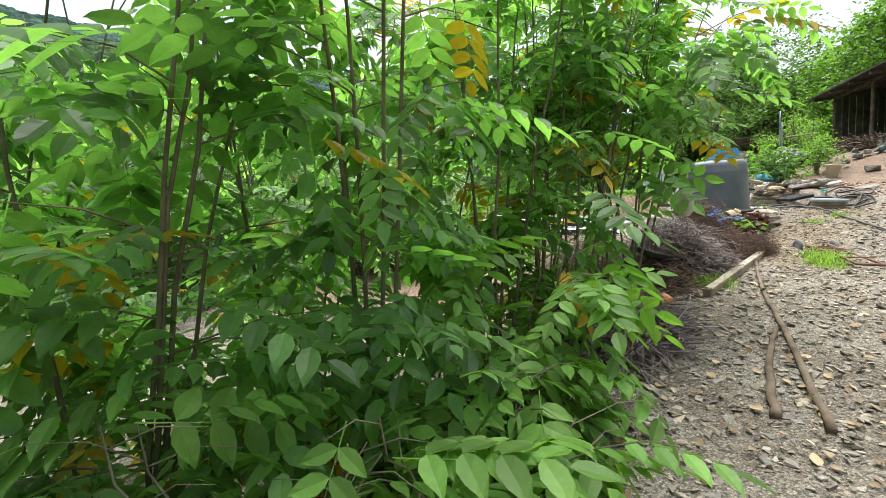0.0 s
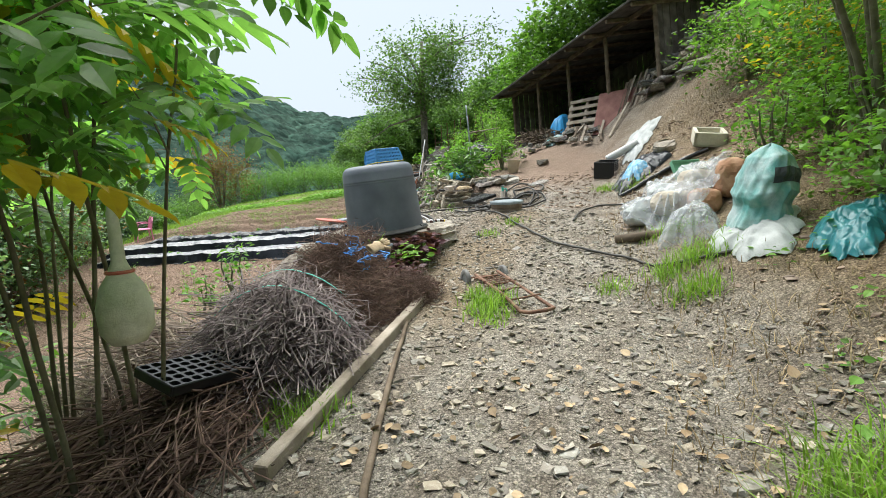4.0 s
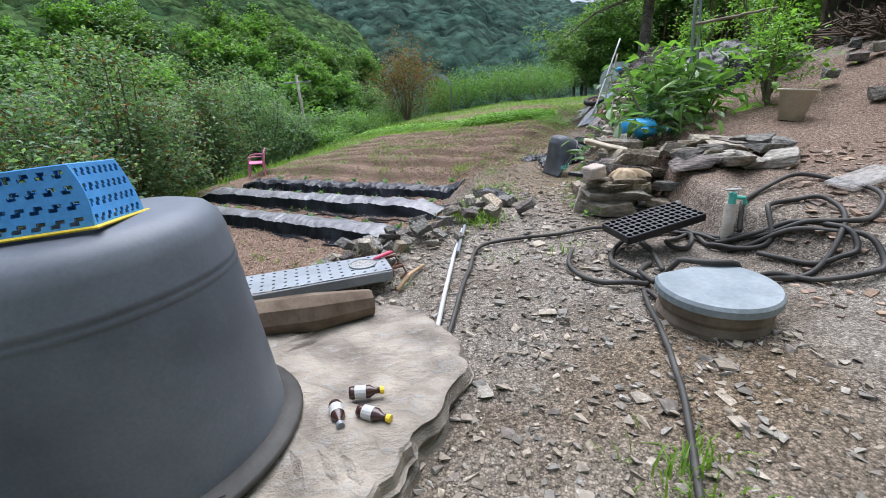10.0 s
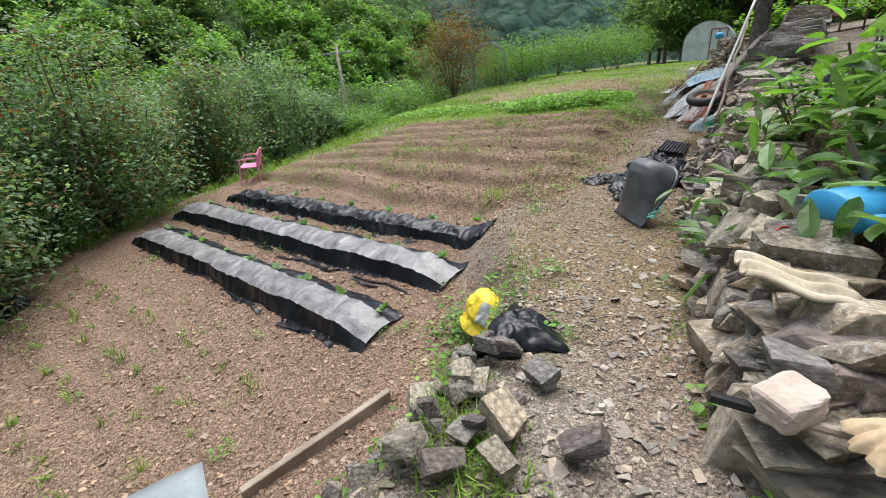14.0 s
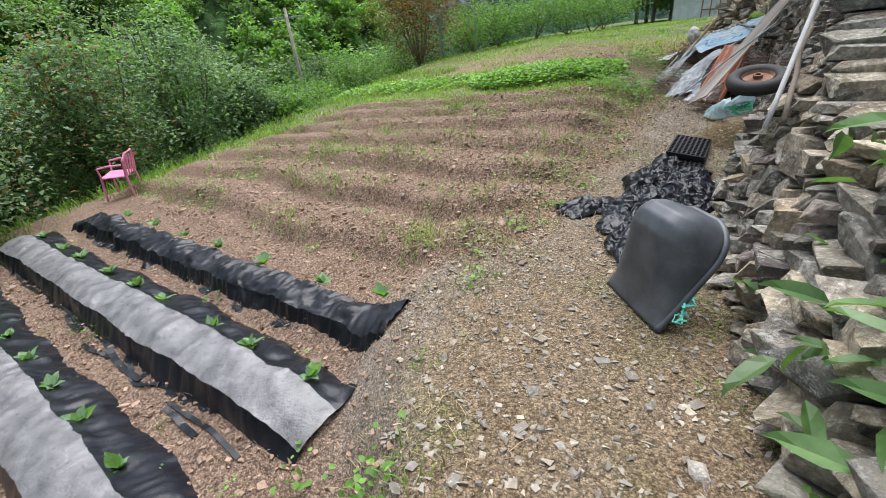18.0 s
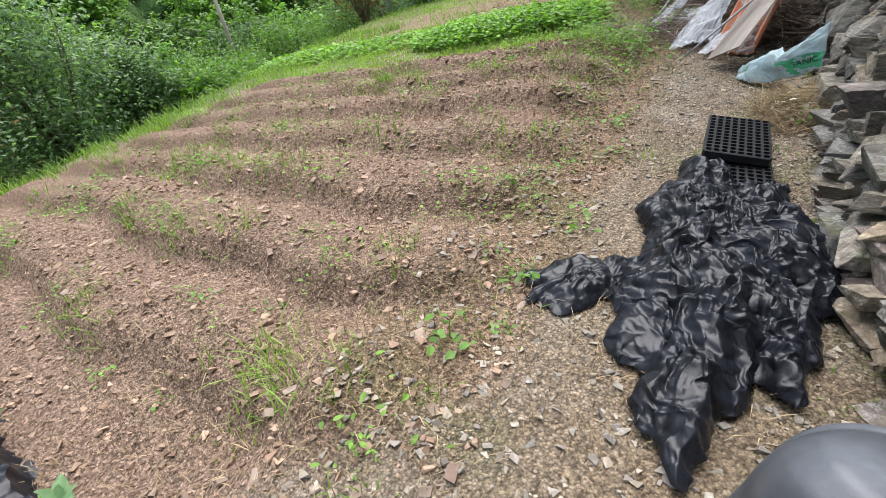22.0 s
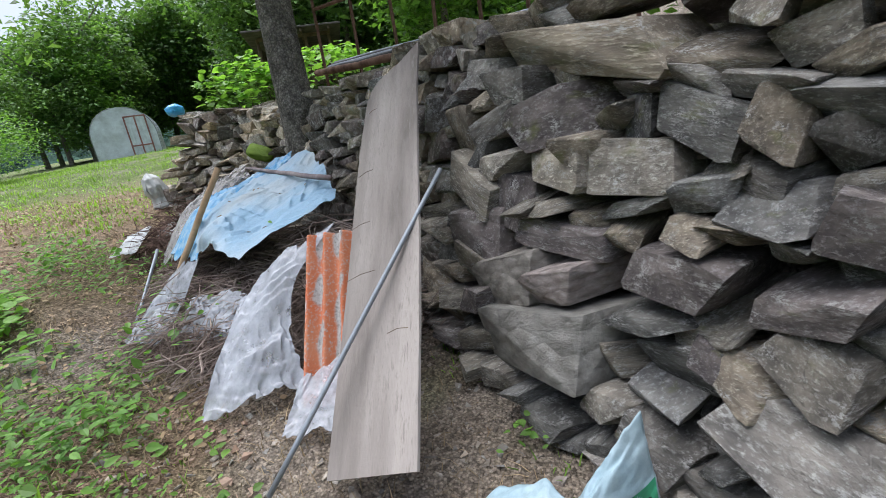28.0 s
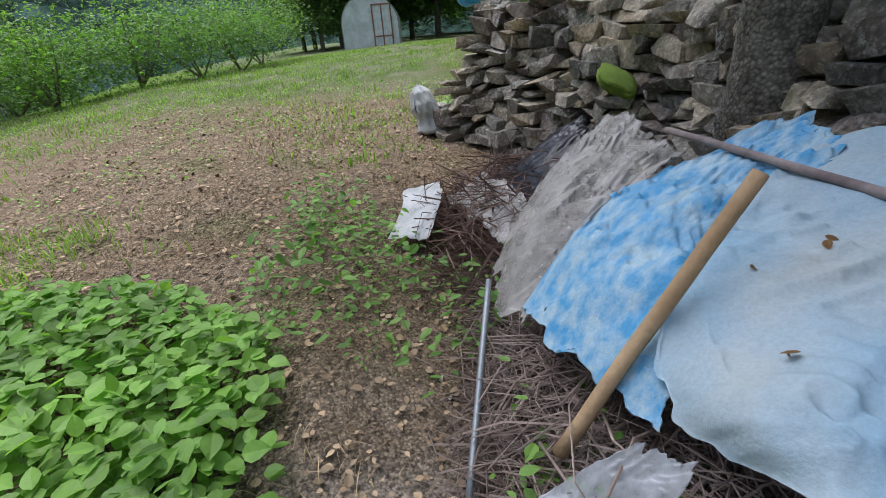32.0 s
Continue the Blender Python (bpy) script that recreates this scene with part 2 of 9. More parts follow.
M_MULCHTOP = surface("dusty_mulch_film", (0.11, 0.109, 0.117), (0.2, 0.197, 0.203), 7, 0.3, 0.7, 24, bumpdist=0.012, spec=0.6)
M_LEAF = surface("green_leaf", (0.07, 0.15, 0.028), (0.135, 0.25, 0.05), 3, 0.45, 0.0, 30, island=0.45, leaf=0.4)
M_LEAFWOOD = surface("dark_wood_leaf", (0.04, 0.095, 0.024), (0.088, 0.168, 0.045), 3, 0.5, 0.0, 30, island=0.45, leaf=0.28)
M_LEAFASH = surface("drooping_leaflet", (0.103, 0.212, 0.066), (0.185, 0.33, 0.112), 3, 0.38, 0.0, 30, island=0.5, leaf=0.6, spec=0.5)
M_LEAFBROAD = surface("broad_leaf", (0.065, 0.135, 0.045), (0.135, 0.23, 0.085), 4, 0.42, 0.0, 30, island=0.4, leaf=0.3, spec=0.45)
M_LEAFLIGHT = surface("light_green_leaf", (0.125, 0.25, 0.04), (0.205, 0.36, 0.07), 3, 0.5, 0.0, 30, island=0.35, leaf=0.35)
M_LEAFYELLOW = surface("yellowed_leaf", (0.3, 0.2, 0.02), (0.45, 0.33, 0.03), 3, 0.55, 0.0, 30, island=0.3, leaf=0.35)
M_LEAFBLUE = surface("bluish_leaf", (0.09, 0.165, 0.08), (0.2, 0.29, 0.17), 3, 0.45, 0.0, 30, island=0.5, leaf=0.38)
M_LEAFRED = surface("reddish_leaf", (0.13, 0.07, 0.03), (0.22, 0.12, 0.05), 3, 0.6, 0.0, 30, island=0.4, leaf=0.3)
M_LEAFDARK = surface("dark_leaf", (0.075, 0.145, 0.042), (0.14, 0.235, 0.068), 0.5, 0.55, 0.0, 30, island=0.5, leaf=0.3)
M_PURPLE = surface("purple_leaf", (0.075, 0.028, 0.038), (0.14, 0.06, 0.065), 6, 0.45, 0.0, 40, island=0.45, leaf=0.25)
M_GRASS = surface("grass_blade", (0.11, 0.2, 0.03), (0.2, 0.31, 0.06), 2, 0.55, 0.0, 30, island=0.35, leaf=0.35)
M_LEAFMID = surface("fresh_green_leaf", (0.1, 0.215, 0.04), (0.18, 0.32, 0.07), 3, 0.5, 0.0, 30, island=0.4, leaf=0.35)
M_LEAFSEED = surface("grey_green_leaf", (0.12, 0.22, 0.10), (0.2, 0.32, 0.16), 8, 0.55, 0.0, 30, island=0.2, leaf=0.2)
M_LEAFDEAD = surface("dead_leaf", (0.2, 0.13, 0.07), (0.4, 0.3, 0.19), 8, 0.8, 0.0, 30, island=0.45)
M_GRASSLIGHT = surface("light_grass_blade", (0.13, 0.23, 0.03), (0.22, 0.34, 0.06), 1, 0.55, 0.0, 30, island=0.3, leaf=0.35)
M_STRAW = surface("dry_grass", (0.23, 0.165, 0.09), (0.4, 0.31, 0.185), 4, 0.85, 0.0, 30, island=0.4)
M_TWIG = surface("dry_twig", (0.17, 0.125, 0.1), (0.36, 0.29, 0.245), 5, 0.9, 0.0, 40, island=0.45)
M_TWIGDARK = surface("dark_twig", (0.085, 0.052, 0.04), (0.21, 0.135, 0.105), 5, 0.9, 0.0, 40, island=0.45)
M_BARK = surface("bark", (0.13, 0.115, 0.095), (0.27, 0.245, 0.21), 9, 0.95, 0.9, 40, bumpdist=0.02)
add_cells(M_BARK, 62, 0.3, 0.9, 0.6, 0.012)
M_STEM = surface("shrub_stem", (0.11, 0.1, 0.065), (0.2, 0.18, 0.125), 9, 0.9, 0.4, 60)
M_WOOD = surface("weathered_wood", (0.23, 0.185, 0.14), (0.38, 0.325, 0.265), 5, 0.85, 0.5, 50, vary=0.15)
M_WOODDARK = surface("dark_old_wood", (0.09, 0.065, 0.045), (0.19, 0.145, 0.105), 6, 0.9, 0.5, 50, vary=0.25)
M_POLEWOOD = surface("pale_stripped_pole", (0.33, 0.215, 0.115), (0.46, 0.32, 0.185), 6, 0.75, 0.4, 50)
M_HOSE = surface("black_hose_rubber", (0.035, 0.033, 0.03), (0.075, 0.07, 0.063), 6, 0.55, 0.2, 70, bumpdist=0.002)
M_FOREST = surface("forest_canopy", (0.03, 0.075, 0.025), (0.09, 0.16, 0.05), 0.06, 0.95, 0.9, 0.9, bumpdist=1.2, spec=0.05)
# Distance haze is put into this canopy colour as a bluish tint.
M_HAZEFOREST = surface("haze_tinted_canopy", (0.034, 0.075, 0.056), (0.07, 0.128, 0.092), 0.025, 0.95, 0.9, 0.35, bumpdist=3.0, spec=0.05)
# The dark cell gaps paint shade between the crowns into the canopy colour.
add_cells(M_FOREST, 0.45, 0.5, 0.9, 0.6, 1.2)
add_cells(M_HAZEFOREST, 0.16, 0.35, 0.9, 0.65, 3.0)


# ---- shapes: a shape is (vertices, faces) ----
def arr(v):
    return np.asarray(v, float).reshape(-1, 3)


def join(*shapes):
    vs, fs, n = [], [], 0
    for v, f in shapes:
        v = arr(v)
        vs.append(v)
        fs += [tuple(int(i) + n for i in face) for face in f]
        n += len(v)
    return np.concatenate(vs), fs


def moved(shape, m):
    v = arr(shape[0])
    a = np.array(m)
    return v @ a[:3, :3].T + a[:3, 3], shape[1]


def box(size, at=(0, 0, 0), rot=(0, 0, 0), bevel=0.006):
    bm = bmesh.new()
    bmesh.ops.create_cube(bm, size=1)
    bmesh.ops.scale(bm, vec=size, verts=bm.verts)
    if bevel:
        bmesh.ops.bevel(bm, geom=bm.edges[:], offset=min(bevel, min(size) * 0.4), segments=1, affect="EDGES")
    bm.verts.index_update()
    shape = np.array([v.co for v in bm.verts]), [tuple(v.index for v in f.verts) for f in bm.faces]
    bm.free()
    return moved(shape, pose(*at, *rot))


def tube(points, radius, sides=8, caps=True):
    """A pipe along points; radius may be a list."""
    p = arr(points)
    n = len(p)
    r = np.broadcast_to(np.asarray(radius, float), (n,))
    tan = np.gradient(p, axis=0)
    tan /= np.linalg.norm(tan, axis=1)[:, None] + 1e-9
    ref = np.array((0.0, 0.0, 1.0)) if abs(tan[0][2]) < 0.9 else np.array((1.0, 0.0, 0.0))
    side = np.cross(tan, ref)
    bad = np.linalg.norm(side, axis=1) < 1e-3
    side[bad] = (1, 0, 0)
    side /= np.linalg.norm(side, axis=1)[:, None]
    up = np.cross(side, tan)
    a = np.arange(sides) * 2 * np.pi / sides
    v = p[:, None] + r[:, None, None] * (np.cos(a)[None, :, None] * side[:, None] + np.sin(a)[None, :, None] * up[:, None])
    f = [(i * sides + j, i * sides + (j + 1) % sides, (i + 1) * sides + (j + 1) % sides, (i + 1) * sides + j) for i in range(n - 1) for j in range(sides)]
    if caps:
        f += [tuple(range(sides))[::-1], tuple((n - 1) * sides + j for j in range(sides))]
    return v.reshape(-1, 3), f


def lathe(profile, sides=32, close=False):
    """profile: (radius, height) pairs, turned round z."""
    pr = np.asarray(profile, float)
    a = np.arange(sides) * 2 * np.pi / sides
    v = np.stack([pr[:, 0, None] * np.cos(a), pr[:, 0, None] * np.sin(a), np.repeat(pr[:, 1, None], sides, 1)], -1).reshape(-1, 3)
    n = len(pr)
    f = [(i * sides + j, i * sides + (j + 1) % sides, (i + 1) * sides + (j + 1) % sides, (i + 1) * sides + j) for i in range(n - 1) for j in range(sides)]
    if close:
        f += [tuple((n - 1) * sides + j for j in range(sides))]
    return v, f


def grid(fn, nu, nv):
    """A sheet: fn(u, v) gives points for u and v in 0..1."""
    u, v = np.meshgrid(np.linspace(0, 1, nu), np.linspace(0, 1, nv), indexing="ij")
    p = np.stack(fn(u, v), -1).reshape(-1, 3)
    return p, [(i * nv + j, (i + 1) * nv + j, (i + 1) * nv + j + 1, i * nv + j + 1) for i in range(nu - 1) for j in range(nv - 1)]


def wave(x, y, seed=0):
    """Cheap smooth noise for large arrays."""
    g = np.random.RandomState(seed)
    out = 0 * x
    for k in range(7):
        a, f, ph = g.rand() * 6.28, 0.6 + 1.5 * g.rand(), g.rand() * 6.28
        out = out + np.sin((x * np.cos(a) + y * np.sin(a)) * f + ph + 1.3 * np.sin((y * np.cos(a) - x * np.sin(a)) * f * 0.7 + ph * 2))
    return out / 7


def crumple(x, y, freq, seed):
    """Sharp-folded relief, about -0.5..0.5."""
    w = np.zeros_like(x)
    for k, (fr, am) in enumerate(((1, 1.0), (2.3, 0.6), (5.1, 0.3), (11, 0.1))):
        wx = x * freq * fr + 1.2 * wave(y * freq * fr * 0.5, x * freq * fr * 0.5, seed + 40 + k)
        w = w + am * (0.45 - np.abs(wave(wx, y * freq * fr, seed + k)) * 1.9)
    return w * 0.6


def cells1(p, q, seed):
    """Distance to the nearest of scattered points, one to a unit square."""
    ip, iq = np.floor(p), np.floor(q)
    best = np.full(np.shape(p), 9.0)
    for a in (-1, 0, 1):
        for b in (-1, 0, 1):
            cp, cq = ip + a, iq + b
            h1 = np.abs(np.sin(cp * 127.1 + cq * 311.7 + seed * 3.7) * 43758.5453) % 1
            h2 = np.abs(np.sin(cp * 269.5 + cq * 183.3 + seed * 5.1) * 43758.5453) % 1
            best = np.minimum(best, (cp + h1 - p) ** 2 + (cq + h2 - q) ** 2)
    return np.sqrt(best)


def creases(x, y, cell, seed, stretch=2.6):
    """Sharp ridges and valleys of creased film, about -0.5..0.5, drawn out along changing directions."""
    out = 0
    for k, sign in ((0, 1), (1, -1)):
        a = seed * 1.3 + 1.1 * k
        wx = x + 0.45 * cell * wave(y / cell * 0.7, x / cell * 0.7, seed + k)
        wy = y + 0.45 * cell * wave(x / cell * 0.7, y / cell * 0.7, seed + 5 + k)
        out = out + sign * cells1((wx * np.cos(a) + wy * np.sin(a)) / cell, (wy * np.cos(a) - wx * np.sin(a)) / (cell * stretch), seed + 9 * k)
    return out * 0.8


def pleats(x, y, width, seed, patch=0.16):
    """Sharp wrinkles side by side, about -0.5..0.5, in patches that each run their own way."""
    px, py = x / patch + 0.5 * wave(y * 6, x * 6, seed), y / patch + 0.5 * wave(x * 6, y * 6, seed + 1)
    ip, iq = np.floor(px), np.floor(py)
    d1, d2, way = np.full(np.shape(x), 9.0), np.full(np.shape(x), 9.0), np.zeros(np.shape(x))
    for a in (-1, 0, 1):
        for b in (-1, 0, 1):
            cp, cq = ip + a, iq + b
            h1 = np.abs(np.sin(cp * 127.1 + cq * 311.7 + seed * 3.7) * 43758.5453) % 1
            h2 = np.abs(np.sin(cp * 269.5 + cq * 183.3 + seed * 5.1) * 43758.5453) % 1
            d = np.hypot(cp + h1 - px, cq + h2 - py)
            near = d < d1
            d2 = np.where(near, d1, np.minimum(d2, d))
            way = np.where(near, (h1 + h2) % 1 * np.pi, way)
            d1 = np.where(near, d, d1)
    p = (x * np.cos(way) + y * np.sin(way)) / width * np.pi + 1.6 * wave(x * 9, y * 9, seed + 2) + 5 * way
    return (0.5 - np.abs(np.sin(p))) * np.clip((d2 - d1) * 3.5, 0, 1) * (0.4 + 0.6 * np.clip(0.5 + 1.5 * wave(x * 8, y * 8, seed + 3), 0, 1))


def mesh_of(shape, smooth=False):
    me = bpy.data.meshes.new("mesh")
    v, f = shape
    me.from_pydata(arr(v).tolist(), [], f if isinstance(f, list) else f.tolist())
    if smooth:
        me.shade_smooth()
    return me


def fast_mesh(v, f, smooth=False):
    """A mesh from arrays, all faces with the same number of corners."""
    me = bpy.data.meshes.new("mesh")
    v, f = arr(v), np.asarray(f, np.int32)
    me.vertices.add(len(v))
    me.vertices.foreach_set("co", v.ravel())
    me.loops.add(f.size)
    me.loops.foreach_set("vertex_index", f.ravel())
    me.polygons.add(len(f))
    me.polygons.foreach_set("loop_start", np.arange(0, f.size, f.shape[1], dtype=np.int32))
    me.update(calc_edges=True)
    if smooth:
        me.shade_smooth()
    else:
        me.shade_flat()
    return me


def part(name, shape, material, parent=None, label="", smooth=False, m=None):
    """One mesh object, under a thing or a part where one is given."""
    me = shape if isinstance(shape, bpy.types.Mesh) else mesh_of(shape, smooth)
    if not me.materials:
        me.materials.append(material)
    ob = new(name, me)
    if parent is not None:
        ob.parent = parent
    if m is not None:
        ob.matrix_basis = m
    return tagged(ob, label)


def thing(name, m, label, category, group="", kind=""):
    ob = new(name)
    ob.empty_display_size = 0.1
    ob.matrix_basis = m
    return tagged(ob, label, category, group, kind)


def turns(n, rng, tilt=0.5, size=(1, 1), flat=None):
    """n random turn-and-scale matrices (n, 3, 3)."""
    yaw, tl, az = rng.rand(n) * 2 * np.pi, rng.normal(0, tilt, n), rng.rand(n) * 2 * np.pi
    cy, sy, ct, st = np.cos(yaw), np.sin(yaw), np.cos(tl), np.sin(tl)
    z, o = np.zeros(n), np.ones(n)
    rz = np.stack([cy, -sy, z, sy, cy, z, z, z, o], -1).reshape(n, 3, 3)
    rx = np.stack([o, z, z, z, ct, -st, z, st, ct], -1).reshape(n, 3, 3)
    ca, sa = np.cos(az), np.sin(az)
    ra = np.stack([ca, -sa, z, sa, ca, z, z, z, o], -1).reshape(n, 3, 3)
    s = size[0] + (size[1] - size[0]) * rng.rand(n)
    return (ra @ rx @ rz) * s[:, None, None]


def strewn(shape, at, mats):
    """Copies of one shape with equal-sided faces at places, by turn matrices, as arrays."""
    v, f = arr(shape[0]), np.asarray(shape[1], np.int64)
    at = arr(at)
    out = np.einsum("nij,kj->nki", mats, v) + at[:, None]
    return out.reshape(-1, 3), (f[None] + (np.arange(len(at)) * len(v))[:, None, None]).reshape(-1, f.shape[1])


def pile(*groups):
    """Joins array shapes of equal-sided faces."""
    vs, fs, n = [], [], 0
    for v, f in groups:
        vs.append(v)
        fs.append(f + n)
        n += len(v)
    return np.concatenate(vs), np.concatenate(fs)


def hull(points):
    bm = bmesh.new()
    for p in points:
        bm.verts.new(p)
    bmesh.ops.convex_hull(bm, input=bm.verts[:])
    for v in [v for v in bm.verts if not v.link_faces]:
        bm.verts.remove(v)
    bmesh.ops.triangulate(bm, faces=bm.faces[:])
    bm.verts.index_update()
    out = np.array([v.co for v in bm.verts]), [tuple(v.index for v in f.verts) for f in bm.faces]
    bm.free()
    return out


def rock(rng, n=15, power=2.6):
    """An angular stone about 1 across."""
    p = np.sign(rng.normal(0, 1, (n, 3))) * (0.35 + 0.65 * rng.rand(n, 3))
    p /= (np.abs(p) ** power).sum(1)[:, None] ** (1 / power)
    return hull(p * 0.5 * (0.85 + 0.3 * rng.rand(n, 1)))


RNG = np.random.RandomState(7)


def block(rng):
    """A split, boxy stone about 1 across with broken corners."""
    p = []
    skew = rng.normal(0, 0.11, (3, 3))
    for sx in (-0.5, 0.5):
        for sy in (-0.5, 0.5):
            for sz in (-0.5, 0.5):
                c = np.array((sx, sy, sz)) * (1 - 0.36 * rng.rand(3) ** 1.8)
                c = c + skew @ c
                cut = 0.02 + 0.2 * rng.rand(3) ** 1.6
                for k in range(3):
                    q = c.copy()
                    q[k] -= np.sign(c[k]) * cut[k]
                    p.append(q)
    return hull(p)


BLOCKS = [block(RNG) for k in range(22)]
ROCKS = [rock(RNG, 16 + k % 7, 4.5 + 0.8 * (k % 5)) for k in range(18)]
PEBBLES = [rock(RNG, 8, 2.4) for k in range(6)]
# a folded, rounded leaf along +x, 1 long
LEAF_OUT = ((0.14, 0.165), (0.36, 0.25), (0.62, 0.205), (0.85, 0.09))
LEAF = (np.array([(0, 0, 0)] + [p for x, w in LEAF_OUT for p in ((x, w, 0.05 - 0.1 * x * x), (x, 0, -0.1 * x * x), (x, -w, 0.05 - 0.1 * x * x))] + [(1, 0, -0.12)], float),
        [(0, 2, 1), (0, 3, 2)] + [f for k in range(3) for a in (1 + 3 * k,) for f in ((a, a + 1, a + 4), (a, a + 4, a + 3), (a + 1, a + 2, a + 5), (a + 1, a + 5, a + 4))] + [(10, 11, 13), (11, 12, 13)])
SMALL_LEAF = (np.array([(0, 0, 0), (0.5, 0.25, 0.08), (0.5, -0.25, 0.08), (1, 0, -0.1)], float), [(0, 2, 1), (1, 2, 3)])


def compound_leaf(pairs=4, length=0.34, leaflet=0.11):
    """A drooping pinnate leaf along +x."""
    out = []
    for k in range(pairs * 2 + 1):
        f = (k // 2 + 1) / (pairs + 0.6)
        side = 0 if k == pairs * 2 else (1 if k % 2 else -1)
        m = pose(length * min(f, 1), 0, -0.16 * length * f * f, 6 * side, 12 + 8 * f, 62 * side) @ Matrix.Scale(leaflet * (1.1 - 0.25 * abs(f - 0.6)), 4)
        out.append(moved(LEAF, m))
    out.append((np.array([(0, 0.002, 0), (0, -0.002, 0), (length, 0, -0.16 * length)]), [(0, 1, 2)]))
    v, f = join(*out)
    return v, f


COMPOUND = compound_leaf()


# ---- the lie of the land: u runs along the furrows, s across them ----
DU, DS = np.array((0.849, -0.528)), np.array((0.528, 0.849))


def to_us(x, y):
    return 0.849 * x - 0.528 * y, 0.528 * x + 0.849 * y


def to_xy(u, s):
    return 0.849 * u + 0.528 * s, -0.528 * u + 0.849 * s


def step01(a, b, x):
    t = np.clip((x - a) / (b - a), 0, 1)
    return t * t * (3 - 2 * t)


WALL_S = [9.0, 10.3, 11.3, 12.25, 13.2, 14.2, 15.2, 16.1, 18.1, 19.7, 20.6, 21.6, 22.8, 24.1, 24.5, 25.2, 26.5]
WALL_U = [2.6, 1.5, 0.82, 0.38, 0.2, -0.04, -0.24, -0.42, -0.37, -0.42, -0.55, -0.8, -0.89, -1.6, -2.0, -1.0, 2.0]
EDGE_S = [-40, 0, 3, 8.4, 9.5, 10.8, 12.0, 12.8, 13.5, 14.5, 60]
EDGE_U = [-1.0, -1.0, -1.2, -1.3, -0.75, -0.48, -0.6, -0.95, -1.5, -1.9, -1.9]


def wall_u(s):
    return np.interp(s, WALL_S, WALL_U)


def upper(x, y):
    q, v = x + y, (x - y) * 0.7071
    z = np.interp(q, [-60, -10, 0, 3.1, 6.6, 8.93, 10.2, 11.9, 14.7, 16.8, 18.84, 25, 28, 33, 45, 90], [-4, -0.9, 0.1, 0.38, 0.65, 0.83, 0.99, 1.25, 1.57, 1.9, 2.15, 2.95, 3.15, 3.35, 4.2, 9])
    return z + (0.42 + 0.05 * np.clip(q - 14, 0, 8)) * np.clip(v - 0.8, 0, 5) - 0.2 * np.clip(-v - 6, 0, 30) + 0.28 * np.clip(x - 9.3, 0, 3) * (1 - step01(10.5, 15, y))


def field(x, y):
    f = np.interp(y, [-60, 0, 11, 14.25, 16, 30, 45, 80], [-3.2, -1.35, -0.5, 0, 0.28, 0.85, 0.75, 0.9])
    u, s = to_us(x, y)
    return 0.6 + 0.12 * np.clip(x - 0.49, -8, 8.5) + f - 0.28 * np.clip(-u - 8.3 - 0.25 * np.clip(s - 15, 0, 30), 0, 26)


def furrow(u, s):
    """Ridges of the tilled field."""
    inside = step01(-1.7, -2.1, u) * step01(-8.2, -7.6, u)
    ph = (s - 13.85) / 0.72
    wob = 0.1 * np.sin(u * 1.3) + 0.06 * np.sin(u * 3.1 + s) + 0.1 * wave(u * 3.5, s * 1.5, 72)
    saw = (ph + wob) % 1.0
    ridge = np.where(saw < 0.2, step01(0, 0.2, saw), 1 - step01(0.45, 1.0, saw))
    a = 0.125 * (1 + 0.35 * wave(u * 2.2, s * 2.2, 71)) * step01(14.3, 14.6, s) * (1 - step01(19.1, 19.6, s))
    low = 0.014 * np.sin(s * 2 * np.pi / 0.42 + 0.8 * np.sin(u * 2.3)) * (1 - step01(11.4, 11.8, s)) * step01(7.5, 8.5, s)
    beds = sum(0.05 * np.exp(-((s - c) / 0.24) ** 2) for c in (12.28, 13.15, 13.85))
    rough = 0.022 * wave(u * 9, s * 9, 73) + 0.014 * wave(u * 23, s * 23, 74)
    return inside * (a * ridge + low + beds + rough)


def land(x, y, rough=True):
    """Height of the ground."""
    x, y = np.asarray(x, float), np.asarray(y, float)
    u, s = to_us(x, y)
    up = upper(x, y)
    way = np.interp(s, [9.0, 9.5, 11.4, 13.2, 14.4, 16.5, 18.1, 19.8, 24, 30], [1.36, 1.42, 1.5, 1.37, 1.33, 1.47, 1.68, 1.8, 2.05, 2.25])
    k = step01(9.0, 10.3, s)
    way = up * (1 - k) + way * k
    wu = wall_u(s)
    up = up - 0.32 * step01(19.3, 20.5, s) * (1 - step01(24.3, 25.2, s)) * (1 - step01(wu + 0.6, wu + 2.4, u))
    soft = 0.10 + 1.6 * (1 - step01(9.6, 11.2, s)) + 2.0 * step01(25, 27, s)
    high = step01(wu + 0.42, wu + 0.48 + soft, u)
    top = way * (1 - high) + up * high
    eu = np.interp(s, EDGE_S, EDGE_U)
    w = np.interp(s, [0, 8, 9.5, 12.5, 14], [1.5, 1.1, 0.45, 0.5, 0.7])
    low = step01(eu, eu - w, u)
    fl = field(x, y)
    far = step01(24, 34, s)
    z = top * (1 - low) + fl * low
    z = z * (1 - far) + (fl * 0.8 + 0.2 * np.minimum(up, 4)) * far
    z = z + furrow(u, s)
    if rough:
        z = z + 0.02 * wave(x * 2.1, y * 2.1, 3) + 0.012 * wave(x * 7, y * 7, 4) + 0.006 * wave(x * 19, y * 19, 5)
    return z


def ground(x, y):
    return float(land(x, y))


def on(x, y, dz=0.0, rx=0, ry=0, rz=0):
    return pose(x, y, ground(x, y) + dz, rx, ry, rz)


